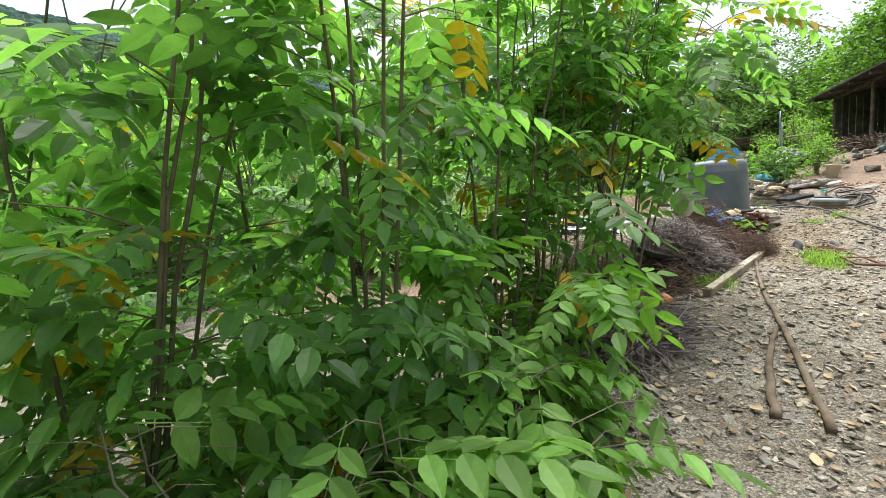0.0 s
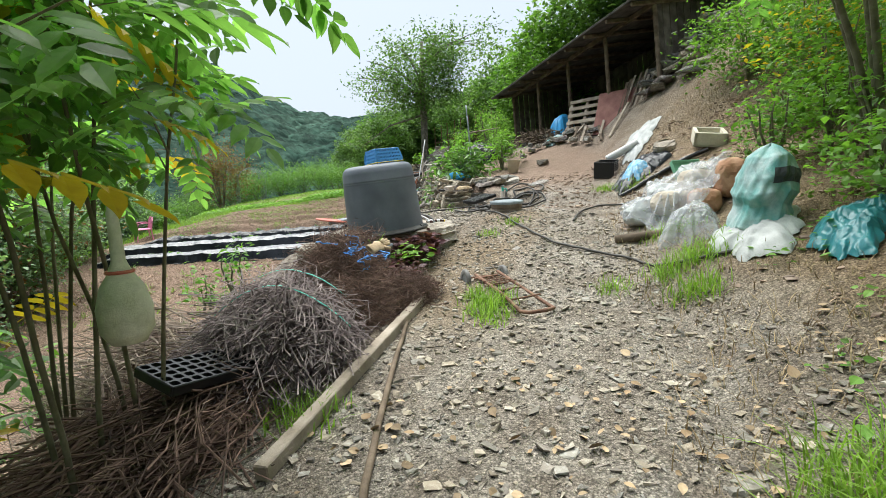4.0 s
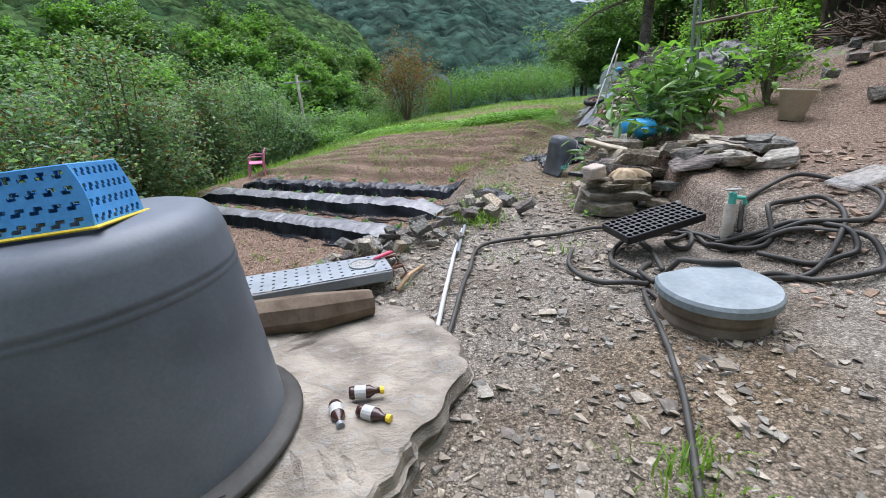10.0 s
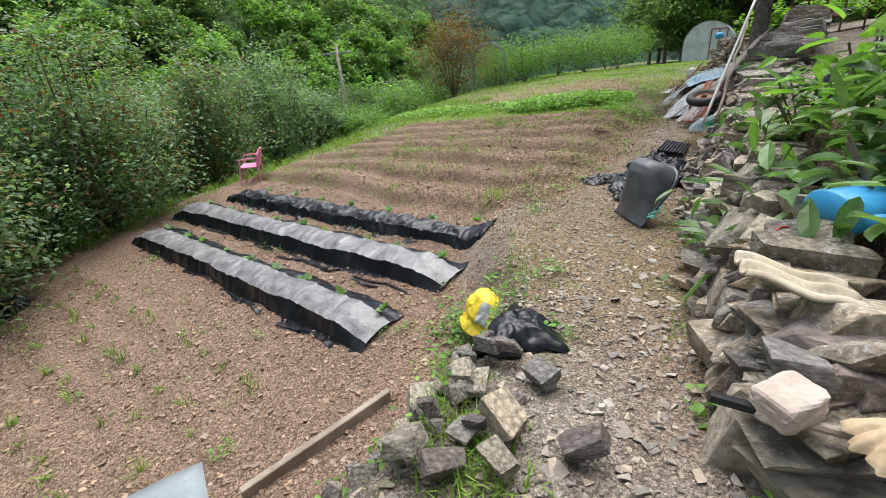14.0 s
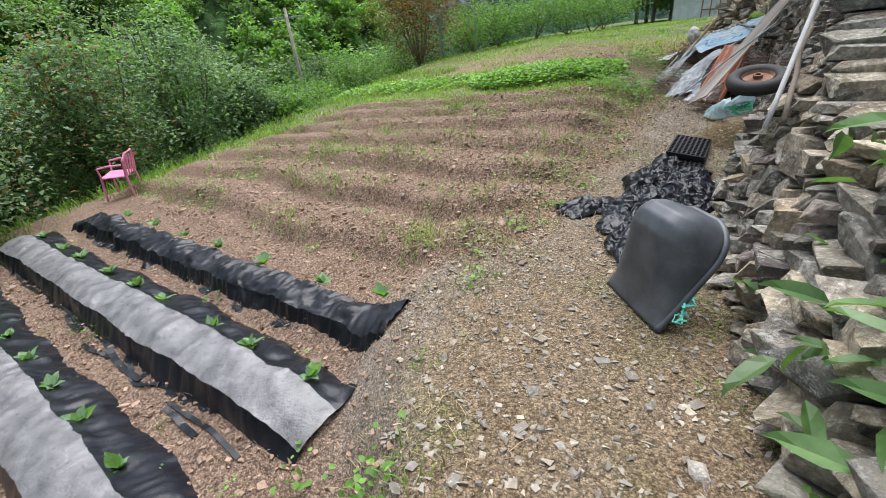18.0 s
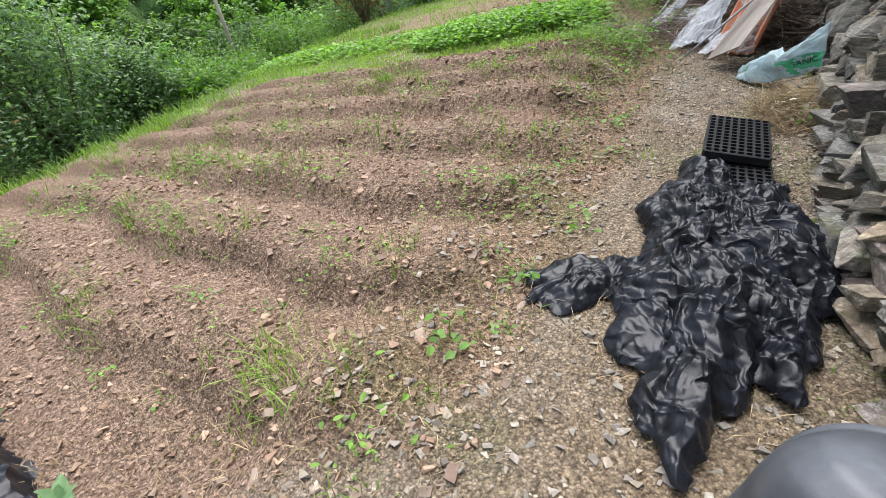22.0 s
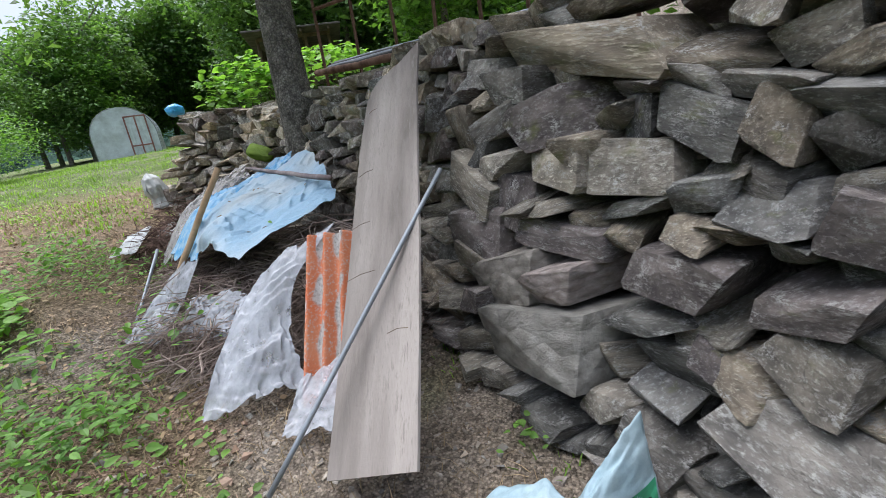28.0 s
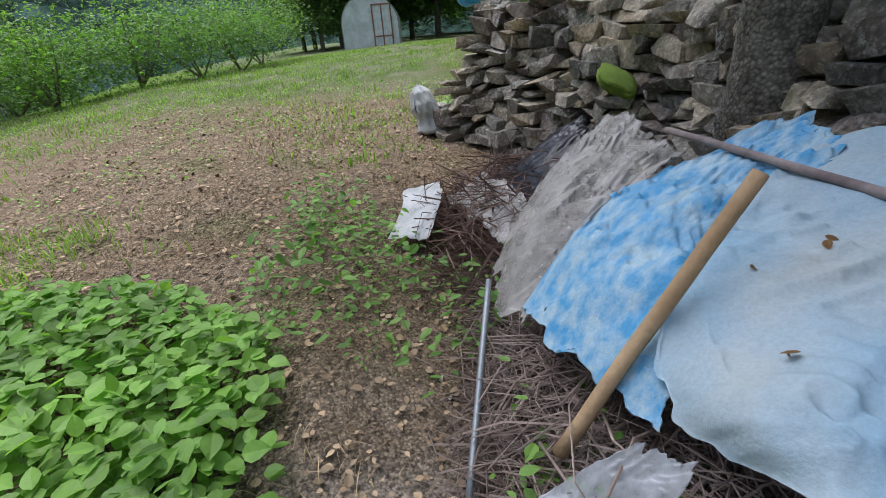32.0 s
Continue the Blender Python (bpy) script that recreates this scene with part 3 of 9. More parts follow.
# ---- ground ----
def spaced(parts):
    return np.unique(np.concatenate([np.arange(a, b, d) for a, b, d in parts]).round(4))


def ground_sheet():
    us = spaced([(-900, -60, 60), (-60, -20, 4), (-20, -9, 0.5), (-9, 5, 0.06), (5, 14, 0.4), (14, 40, 3), (40, 901, 60)])
    ss = spaced([(-900, -40, 60), (-40, -4, 3), (-4, -1, 0.3), (-1, 24, 0.06), (24, 40, 0.5), (40, 80, 4), (80, 901, 60)])
    u, s = np.meshgrid(us, ss, indexing="ij")
    x, y = to_xy(u, s)
    z = land(x, y)
    nu, nv = u.shape
    idx = np.arange(nu * nv).reshape(nu, nv)
    f = np.stack([idx[:-1, :-1], idx[1:, :-1], idx[1:, 1:], idx[:-1, 1:]], -1).reshape(-1, 4)
    me = fast_mesh(np.stack([x, y, z], -1), f, True)
    edge = np.interp(s, EDGE_S, EDGE_U)
    wv, wf = wave(x * 1.3, y * 1.3, 11), wave(x * 5, y * 5, 12)
    reach = 0.62 * step01(14, 15, s)
    soil = step01(edge - 0.15 + reach, edge - 0.8 + 1.6 * reach, u + 0.12 * wf) * step01(-9, -8, u) * (1 - step01(19.4, 20.4, s + 0.3 * wv)) * step01(4, 6, s)
    soil = np.maximum(soil, 0.85 * step01(3.0, 1.6, np.hypot(x - 8.9, y - 10.6) + 0.5 * wv))
    v = (x - y) * 0.7071
    straw = np.clip(step01(0.9, 1.9, v + 0.4 * wv) * step01(24, 14, x + y) * 0.75 + 0.7 * step01(20.2, 21.2, s) * step01(30, 26, s) * (u < wall_u(s)), 0, 1)
    straw = np.maximum(straw, (0.3 + 0.4 * step01(-0.1, 0.4, wv)) * step01(11, 12.5, s) * step01(edge - 0.5, edge + 0.1, u) * step01(wall_u(s) + 0.2, wall_u(s) - 0.2, u))
    straw = np.maximum(straw, 0.55 * step01(0.1, 0.5, wv) * step01(edge - 0.2, edge + 0.3, u) * step01(wall_u(s) + 0.2, wall_u(s) - 0.5, u))
    green = np.clip(step01(24.5, 29, s + 1.2 * wv) + 0.7 * step01(-8.3, -9.0, u + 0.3 * wv), 0, 1) * (0.55 + 0.45 * step01(-0.4, 0.4, wf))
    green = np.maximum(green, 0.3 * step01(0.0, 0.5, wf) * step01(11, 12.5, s) * step01(edge - 0.4, edge + 0.2, u) * (u < wall_u(s)))
    green = np.maximum(green, 0.35 * step01(0.1, 0.6, wf) * step01(19.3, 20.5, s) * (u < wall_u(s)))
    for name, val in (("soil", soil), ("straw", straw), ("green", green)):
        me.attributes.new(name, "FLOAT", "POINT").data.foreach_set("value", np.clip(val, 0, 1).ravel().astype(np.float32))
    ob = part("ground", me, M_GROUND)
    return tagged(ob, "sloping farm ground of stony track, reddish tilled furrows and weedy margins", "ground", kind="structure")


ground_sheet()


# ---- hills ----
def domes(x, y, cell, seed):
    """Rounded tree crowns side by side, 0..1."""
    ix, iy = np.floor(x / cell), np.floor(y / cell)
    best = np.zeros_like(x)
    for dx in (-1, 0, 1):
        for dy in (-1, 0, 1):
            cx, cy = ix + dx, iy + dy
            h1 = np.abs(np.sin(cx * 127.1 + cy * 311.7 + seed) * 43758.5453) % 1
            h2 = np.abs(np.sin(cx * 269.5 + cy * 183.3 + seed) * 43758.5453) % 1
            h3 = np.abs(np.sin(cx * 419.2 + cy * 371.9 + seed) * 43758.5453) % 1
            d2 = ((cx + h1) * cell - x) ** 2 + ((cy + h2) * cell - y) ** 2
            best = np.maximum(best, (0.6 + 0.4 * h3) * np.sqrt(np.clip(1 - d2 / (0.95 * cell) ** 2, 0, 1)))
    return best


def hill(name, az, elev, r0, r1, steps, cell, tall, material, label, start=-4.0):
    """A wooded slope round the valley: its skyline climbs to elev (degrees) at az (degrees, to the left of +y)."""
    a = np.arange(az[0], az[-1] + 0.01, 0.22)
    r = r0 * (r1 / r0) ** np.linspace(0, 1, steps)
    A, R = np.meshgrid(a, r, indexing="ij")
    top = 2.5 + r1 * np.tan(np.radians(np.interp(A, az, elev)))
    x, y = 4 - R * np.sin(np.radians(A)), 9 + R * np.cos(np.radians(A))
    k = np.clip((R - r0) / (r1 - r0) * 1.02, 0, 1)
    z = start + (top - start) * (k ** 0.9) + 0.10 * top * np.sin(k * np.pi) * wave(x * 0.02, y * 0.02, 21)
    z = z + tall * domes(x, y, cell, 1.0) + 0.35 * tall * domes(x, y, cell * 0.37, 2.0) + 0.16 * tall * domes(x, y, cell * 0.15, 3.0) - tall
    idx = np.arange(A.size).reshape(A.shape)
    f = np.stack([idx[:-1, :-1], idx[:-1, 1:], idx[1:, 1:], idx[1:, :-1]], -1).reshape(-1, 4)
    ob = part(name, fast_mesh(np.stack([x, y, z], -1), f, True), material)
    return tagged(ob, label, "wooded hill", kind="structure")


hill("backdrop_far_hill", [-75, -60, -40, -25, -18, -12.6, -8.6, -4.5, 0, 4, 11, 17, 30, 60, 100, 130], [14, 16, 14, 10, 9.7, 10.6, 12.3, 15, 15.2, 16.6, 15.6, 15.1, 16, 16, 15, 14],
     120, 420, 190, 11, 10.0, M_HAZEFOREST, "wooded mountain ridge across the valley, tinted blue-green for haze", -8)
hill("backdrop_near_hill", [2, 4, 6.5, 10, 13.9, 17.4, 25, 40, 70, 110, 150], [-4, 0.5, 7.0, 9.3, 11.3, 12.8, 14, 14.5, 14, 13, 13],
     34, 150, 170, 6.5, 5.5, M_FOREST, "green wooded slope beside the field", -9)
hill("backdrop_upper_hill", [-180, -140, -100, -70, -52, -40, -33, -26], [17, 20, 22, 21, 18, 13, 8, 2],
     52, 140, 130, 6.5, 5.5, M_FOREST, "green wooded slope above the shed", 5)
hill("backdrop_back_hill", [140, 160, 181], [13, 13, 16], 34, 150, 60, 6.5, 3.0, M_FOREST, "green wooded slope behind the track", -6)


# ---- stones, clods and litter on the ground ----
def litter(name, n, area, shapes, size, flat, material, label, sink=0.25, keep=None, seed=1):
    rng = np.random.RandomState(seed)
    u = area[0] + (area[1] - area[0]) * rng.rand(n)
    s = area[2] + (area[3] - area[2]) * rng.rand(n)
    x, y = to_xy(u, s)
    if keep is not None:
        ok = keep(x, y, u, s)
        x, y = x[ok], y[ok]
    n = len(x)
    groups = []
    which = rng.randint(0, len(shapes), n)
    for k, shp in enumerate(shapes):
        i = which == k
        m = int(i.sum())
        sz = size[0] + (size[1] - size[0]) * rng.rand(m) ** 2.5
        mats = turns(m, rng, 0.25) @ (np.stack([1 + 0.5 * rng.rand(m), 0.7 + 0.4 * rng.rand(m), flat * (0.6 + 0.8 * rng.rand(m))], -1)[:, None, :] * np.eye(3)[None]) * sz[:, None, None]
        groups.append(strewn(shp, np.stack([x[i], y[i], land(x[i], y[i]) + sz * flat * (0.5 - sink)], -1), mats))
    v, f = pile(*groups)
    ob = part(name, fast_mesh(v, f), material)
    return tagged(ob, label, "loose stones", kind="stuff")


def on_way(x, y, u, s):
    e = np.interp(s, EDGE_S, EDGE_U)
    return (u > e - 0.2) & (u < wall_u(s) - 0.05)


def in_field(x, y, u, s):
    e = np.interp(s, EDGE_S, EDGE_U)
    return (u < e - 0.1 + 0.5 * (s > 14.5)) & (u > -8) & (s < 19.9 + 0.5 * np.sin(u))


litter("track_gravel", 44000, (-1.2, 4.2, 0, 12.5), PEBBLES, (0.008, 0.06), 0.45, M_STONES, "grey-brown angular gravel on the farm track", keep=on_way, seed=2)
litter("path_gravel", 30000, (-2.3, 0.8, 12, 23), PEBBLES, (0.006, 0.045), 0.45, M_STONES, "grey-brown angular gravel on the field path", keep=lambda x, y, u, s: on_way(x, y, u, s) & (np.abs(np.sin(x * 71.3 + y * 53.9)) > 0.55 * step01(14.0, 17.0, s) + 0.3 * step01(18.6, 20.2, s)), seed=3)
litter("flat_stones", 2600, (-1.2, 4.0, 0, 14), BLOCKS, (0.02, 0.075), 0.2, M_STONES, "flat slaty stones lying on the track", keep=on_way, seed=4)
litter("slope_gravel", 9000, (1.8, 6.2, 1.5, 12.5), BLOCKS, (0.012, 0.06), 0.35, M_CHIPS, "slaty brown stones strewn over the slope", keep=lambda x, y, u, s: (u > wall_u(s) + 0.3 * (s > 9)) & (u < wall_u(s) + 4) & (np.abs(np.sin(x * 91.7 + y * 37.3)) < 0.25 + 0.75 * step01(6.5, 9.5, s)), seed=7)
litter("field_stones", 4200, (-7, -1.3, 8.5, 19.5), BLOCKS, (0.01, 0.05), 0.3, M_CHIPS, "stained stones lying in the tilled soil", 0.45, in_field, 5)
litter("soil_clods", 24000, (-6.5, -1.3, 9.5, 19.8), PEBBLES, (0.006, 0.046), 0.65, M_CLODS, "reddish soil clods of the tilled field", keep=in_field, seed=6)


# ---- dry stone wall ----
WALL_TOP = ([9.0, 11.0, 12.2, 14.2, 15.2, 16.1, 17.2, 18.1, 19.7, 20.4, 21.6, 22.8, 24.1, 24.5], [1.75, 1.8, 1.95, 2.15, 2.3, 2.75, 3.1, 3.25, 3.25, 3.22, 3.1, 3.08, 3.2, 3.25])


# large stones of the wall: place along it, height of the middle, width, height
BIG = ((17.82, 1.72, 0.38, 0.24), (20.4, 3.02, 0.3, 0.2), (20.05, 2.85, 0.3, 0.17), (17.1, 1.9, 0.32, 0.17), (17.45, 2.42, 0.32, 0.16), (18.3, 2.36, 0.32, 0.18), (17.9, 2.1, 0.36, 0.14),
       (18.9, 3.04, 0.9, 0.17, -7), (19.2, 2.94, 0.36, 0.14, -6), (19.45, 3.02, 0.29, 0.14, -5), (19.4, 2.9, 0.24, 0.11), (19.65, 2.91, 0.28, 0.1), (19.28, 2.79, 0.34, 0.13, 27), (18.94, 2.79, 0.38, 0.2, 12),
       (19.55, 2.75, 0.22, 0.25), (19.17, 2.64, 0.25, 0.16, 5), (18.86, 2.63, 0.4, 0.16, 2), (19.05, 2.48, 0.17, 0.24, 15), (19.33, 2.55, 0.46, 0.13, -17), (19.24, 2.34, 0.4, 0.27), (18.82, 2.49, 0.25, 0.06, 18),
       (18.77, 2.4, 0.4, 0.11), (18.97, 2.2, 0.35, 0.2, 20), (18.68, 2.25, 0.27, 0.14, 16), (18.75, 2.02, 0.56, 0.3, 18), (18.96, 2.5, 0.13, 0.07), (18.68, 2.7, 0.15, 0.11), (19.16, 2.05, 0.27, 0.14, 15),
       (12.9, 1.9, 0.5, 0.15), (13.3, 1.68, 0.4, 0.22), (13.65, 1.98, 0.4, 0.13), (12.55, 1.68, 0.34, 0.2), (13.95, 1.68, 0.34, 0.17), (14.4, 1.86, 0.32, 0.18), (12.2, 1.58, 0.28, 0.18), (15.3, 2.04, 0.36, 0.2), (14.75, 1.6, 0.3, 0.2))


def stone_wall():
    wall = tagged(new("stone_wall"), "weathered dry-stone retaining wall of angular grey slabs", "wall", kind="structure")
    rng = np.random.RandomState(11)
    meshes = [mesh_of(r) for r in BLOCKS]
    loose = []
    for m in meshes:
        m.materials.append(M_STONE)
    for s0, s1, size, z_rel in ((11.55, 14.7, 0.8, 0.02), (14.7, 17.3, 0.8, 0.02), (17.3, 20.6, 0.95, 0.02), (20.6, 24.55, 0.95, 0.02)):
      while z_rel < 1.75:
        h = (0.06 + 0.085 * rng.rand() ** 1.2) * size
        s = s0 + 0.15 * rng.rand()
        while s < s1:
            w = (0.1 + 0.22 * rng.rand() ** 1.5) * size
            hh = h * (0.75 + 0.6 * rng.rand() ** 2)
            u = float(wall_u(s + w / 2))
            x, y = to_xy(u, s + w / 2)
            base = float(np.interp(s, [9.5, 11.4, 13.2, 14.4, 16.5, 18.1, 19.8, 24], [1.42, 1.5, 1.37, 1.33, 1.47, 1.68, 1.8, 2.05]))
            top = float(np.interp(s, *WALL_TOP))
            z = base + z_rel + 0.02 * math.sin(s * 2.1)
            if z < top and not any(abs(s + w / 2 - b[0]) < b[2] * 0.46 + w * 0.22 and abs(z + hh / 2 - b[1]) < b[3] * (0.6 if len(b) > 4 else 0.48) for b in BIG):
                a, b = s + 0.01, s + w
                du = float(wall_u(b) - wall_u(a))
                yaw = math.degrees(math.atan2(0.849 * w - 0.528 * du, 0.528 * w + 0.849 * du))
                deep = 0.32 + 0.16 * rng.rand()
                back = deep / 2 - 0.17 + 0.38 * z_rel + 0.028 * rng.normal()
                m = pose(x + 0.849 * back, y - 0.528 * back, z + hh / 2, rng.normal(0, 6), rng.normal(2, 10), yaw + rng.normal(0, 10)) @ Matrix.Diagonal((w * 1.1, deep, hh * 1.2, 1))
                k = rng.randint(len(meshes))
                if 16.0 < s < 19.6:
                    part("stone", meshes[k], M_STONE, wall, m=m)
                else:
                    loose.append((k, np.array(m)))
            s += w * 0.97
        z_rel += h * 0.99
    for k, (s, z, w, h, *tip) in enumerate(BIG):
        du = float(wall_u(s + w / 2) - wall_u(s - w / 2))
        yaw = math.degrees(math.atan2(0.849 * w - 0.528 * du, 0.528 * w + 0.849 * du))
        base = float(np.interp(s, [9.5, 11.4, 13.2, 14.4, 16.5, 18.1, 19.8, 24], [1.42, 1.5, 1.37, 1.33, 1.47, 1.68, 1.8, 2.05]))
        back = 0.02 + 0.38 * (z - base) - 0.04
        x, y = to_xy(float(wall_u(s)), s)
        me, mat = meshes[(k * 5) % len(meshes)], M_STONE
        if (s, z) in ((18.75, 2.02), (18.68, 2.25), (18.97, 2.2)):
            me, mat = me.copy(), M_BANKSTONE
            me.materials.clear()
            me.materials.append(mat)
        part("stone", me, mat, wall, m=pose(x + 0.849 * back, y - 0.528 * back, z, rng.normal(0, 3), tip[0] if tip else rng.normal(0, 5), yaw + rng.normal(0, 5)) @ Matrix.Diagonal((w * 1.02, 0.42, h * 1.02, 1)))
    groups = [strewn(BLOCKS[k], [m[:3, 3]], m[None, :3, :3]) for k, m in loose]
    v, f = pile(*groups)
    me = fast_mesh(v, f)
    ob = part("stone_courses", me, M_STONESWALL, wall)
    tagged(ob, kind="stuff")
    return wall


M_STONESWALL = surface("dry_wall_stone_joined", (0.2, 0.175, 0.147), (0.43, 0.38, 0.31), 5, 0.85, 1.0, 40, c3=(0.5, 0.485, 0.43), island=0.35, bumpdist=0.03, tints=STONE_TINTS)
add_cells(M_STONESWALL, 30, 0.2, 0.6, 0.85, 0.01)
add_lichen(M_STONESWALL, 7.0)
stone_wall()


# ---- plants ----
def leaves_shape(rng, n, centers, spread, size, base=SMALL_LEAF, tilt=0.7, squash=0.8):
    c = centers[rng.randint(0, len(centers), n)]
    p = c + rng.normal(0, 1, (n, 3)) * np.array((spread, spread, spread * squash))
    return strewn(base, p, turns(n, rng, tilt, size))


def bush(name, x, y, h, r, material, n, leaf, label, seed, stems=7, second=None, base=SMALL_LEAF, clumps=60, low=0.15, group="", spread=0.16, category="bush", stem_mat=None):
    rng = np.random.RandomState(seed)
    ob = thing(name, on(x, y, -0.02), label, category, group)
    st = []
    for k in range(stems):
        a, q = rng.rand() * 6.28, r * (0.15 + 0.6 * rng.rand())
        t = np.linspace(0, 1, 6)[:, None]
        tip = np.array((math.cos(a) * q, math.sin(a) * q, h * (0.6 + 0.35 * rng.rand())))
        bend = np.array((math.cos(a), math.sin(a), 0)) * 0.15 * q
        st.append(tube(tip * t + bend * np.sin(t * 3.14) + rng.normal(0, 0.02, (6, 3)) * t, np.linspace(0.028, 0.006, 6) * (0.6 + h / 5), 5))
    for sh in st:
        part("stem", sh, stem_mat or M_STEM, ob)
    d = rng.normal(0, 1, (clumps, 3))
    d /= np.linalg.norm(d, axis=1)[:, None]
    rad = rng.rand(clumps, 1) ** 0.45 * (0.75 + 0.45 * rng.rand(clumps, 1))
    c = d * rad * np.array((r, r, h * (0.5 - low / 2)))
    c[:, 2] += h * (0.5 + low / 2)
    v, f = leaves_shape(rng, n, c, spread * (0.6 + r), (leaf * 0.6, leaf * 1.3), base)
    part("crown", fast_mesh(v, f), material, ob)
    if second:
        v, f = leaves_shape(rng, n // 5, c, spread * (0.6 + r), (leaf * 0.6, leaf * 1.2), base)
        part("crown", fast_mesh(v, f), second, ob, "reddish and yellowing leaves")
    return ob


def tree(name, m, h, r, material, n, leaf, label, seed, trunk=0.12, group="woodland trees", clumps=90):
    rng = np.random.RandomState(seed)
    ob = thing(name, m, label, "tree", group)
    t = np.linspace(0, 1, 7)[:, None]
    part("trunk", tube(np.array((0, 0, h * 0.75)) * t + rng.normal(0, 0.03 * h / 8, (7, 3)) * t, np.linspace(trunk, trunk * 0.2, 7), 7), M_BARK, ob)
    for k in range(6):
        a, z0 = rng.rand() * 6.28, h * (0.25 + 0.5 * rng.rand())
        tip = np.array((math.cos(a) * r * 0.7, math.sin(a) * r * 0.7, z0 + h * 0.2))
        part("limb", tube(np.array((0, 0, z0)) * (1 - t) + tip * t, np.linspace(trunk * 0.45, trunk * 0.1, 7), 5), M_BARK, ob)
    d = rng.normal(0, 1, (clumps, 3))
    d /= np.linalg.norm(d, axis=1)[:, None]
    c = d * (rng.rand(clumps, 1) ** 0.4) * np.array((r, r, h * 0.42)) * (0.8 + 0.35 * rng.rand(clumps, 1))
    c[:, 2] += h * 0.56
    v, f = leaves_shape(rng, n, c, r * 0.14, (leaf * 0.6, leaf * 1.3))
    part("crown", fast_mesh(v, f), material, ob)
    return ob


BLUEBUSH = [(-0.6, 12.2, 2.6, 1.15, 31), (-1.6, 13.6, 3.2, 1.4, 32), (-0.9, 15.2, 3.3, 1.35, 33), (-1.9, 17.0, 2.8, 1.3, 34), (-0.6, 18.2, 3.1, 1.2, 35), (-0.1, 20.3, 3.2, 1.2, 36), (-2.2, 11.0, 2.4, 1.2, 37), (-2.4, 15.2, 3.3, 1.4, 38), (-2.3, 19.5, 3.1, 1.4, 39), (-3.2, 13.0, 3.2, 1.5, 40), (-1.0, 10.2, 2.0, 1.0, 41), (0.2, 22.0, 2.0, 0.9, 42)]
for x, y, h, r, sd in BLUEBUSH:
    bush("fruit_bush", x, y, h, r, M_LEAFBLUE, 9500, 0.1, "tall grey-green fruit bush with reddening leaves at the field edge", sd, stems=9, second=M_LEAFRED if sd % 2 else None, clumps=120, low=0.02, group="bushes along the field", spread=0.12)
bush("round_bush", 4.0, 30.5, 4.0, 1.75, M_LEAFRED, 5000, 0.13, "rounded bush with rusty brown-green leaves beyond the field", 51, stems=9, second=M_LEAF, clumps=120)


# ---- upturned tub on its rock slab ----
def rim_tub(m, rb, rt, h, label):
    """An upturned rubber tub: wide rolled rim below, rounded bottom on top."""
    ob = thing("rubber_tub", m, label, "tub")
    part("rim", lathe([(rb - 0.02, 0.0), (rb + 0.05, 0.0), (rb + 0.058, 0.012), (rb + 0.05, 0.026), (rb + 0.02, 0.03), (rb - 0.003, 0.052)], 56), M_HOSE, ob, "dark flanged rim", smooth=True)
    prof = [(rb + (rt - rb) * t, 0.05 + (h - 0.13) * t) for t in np.linspace(0.0, 0.8, 8)]
    for z in (0.82, 0.86):
        r = rb + (rt - rb) * z
        prof += [(r, 0.05 + (h - 0.13) * (z - 0.012)), (r + 0.003, 0.05 + (h - 0.13) * z), (r, 0.05 + (h - 0.13) * (z + 0.012))]
    prof += [(rt, h - 0.09), (rt - 0.012, h - 0.045), (rt - 0.04, h - 0.014), (rt - 0.085, h), (rt * 0.5, h + 0.004), (0.002, h + 0.004)]
    part("shell", lathe(prof, 56), M_TUB, ob, smooth=True)
    return ob


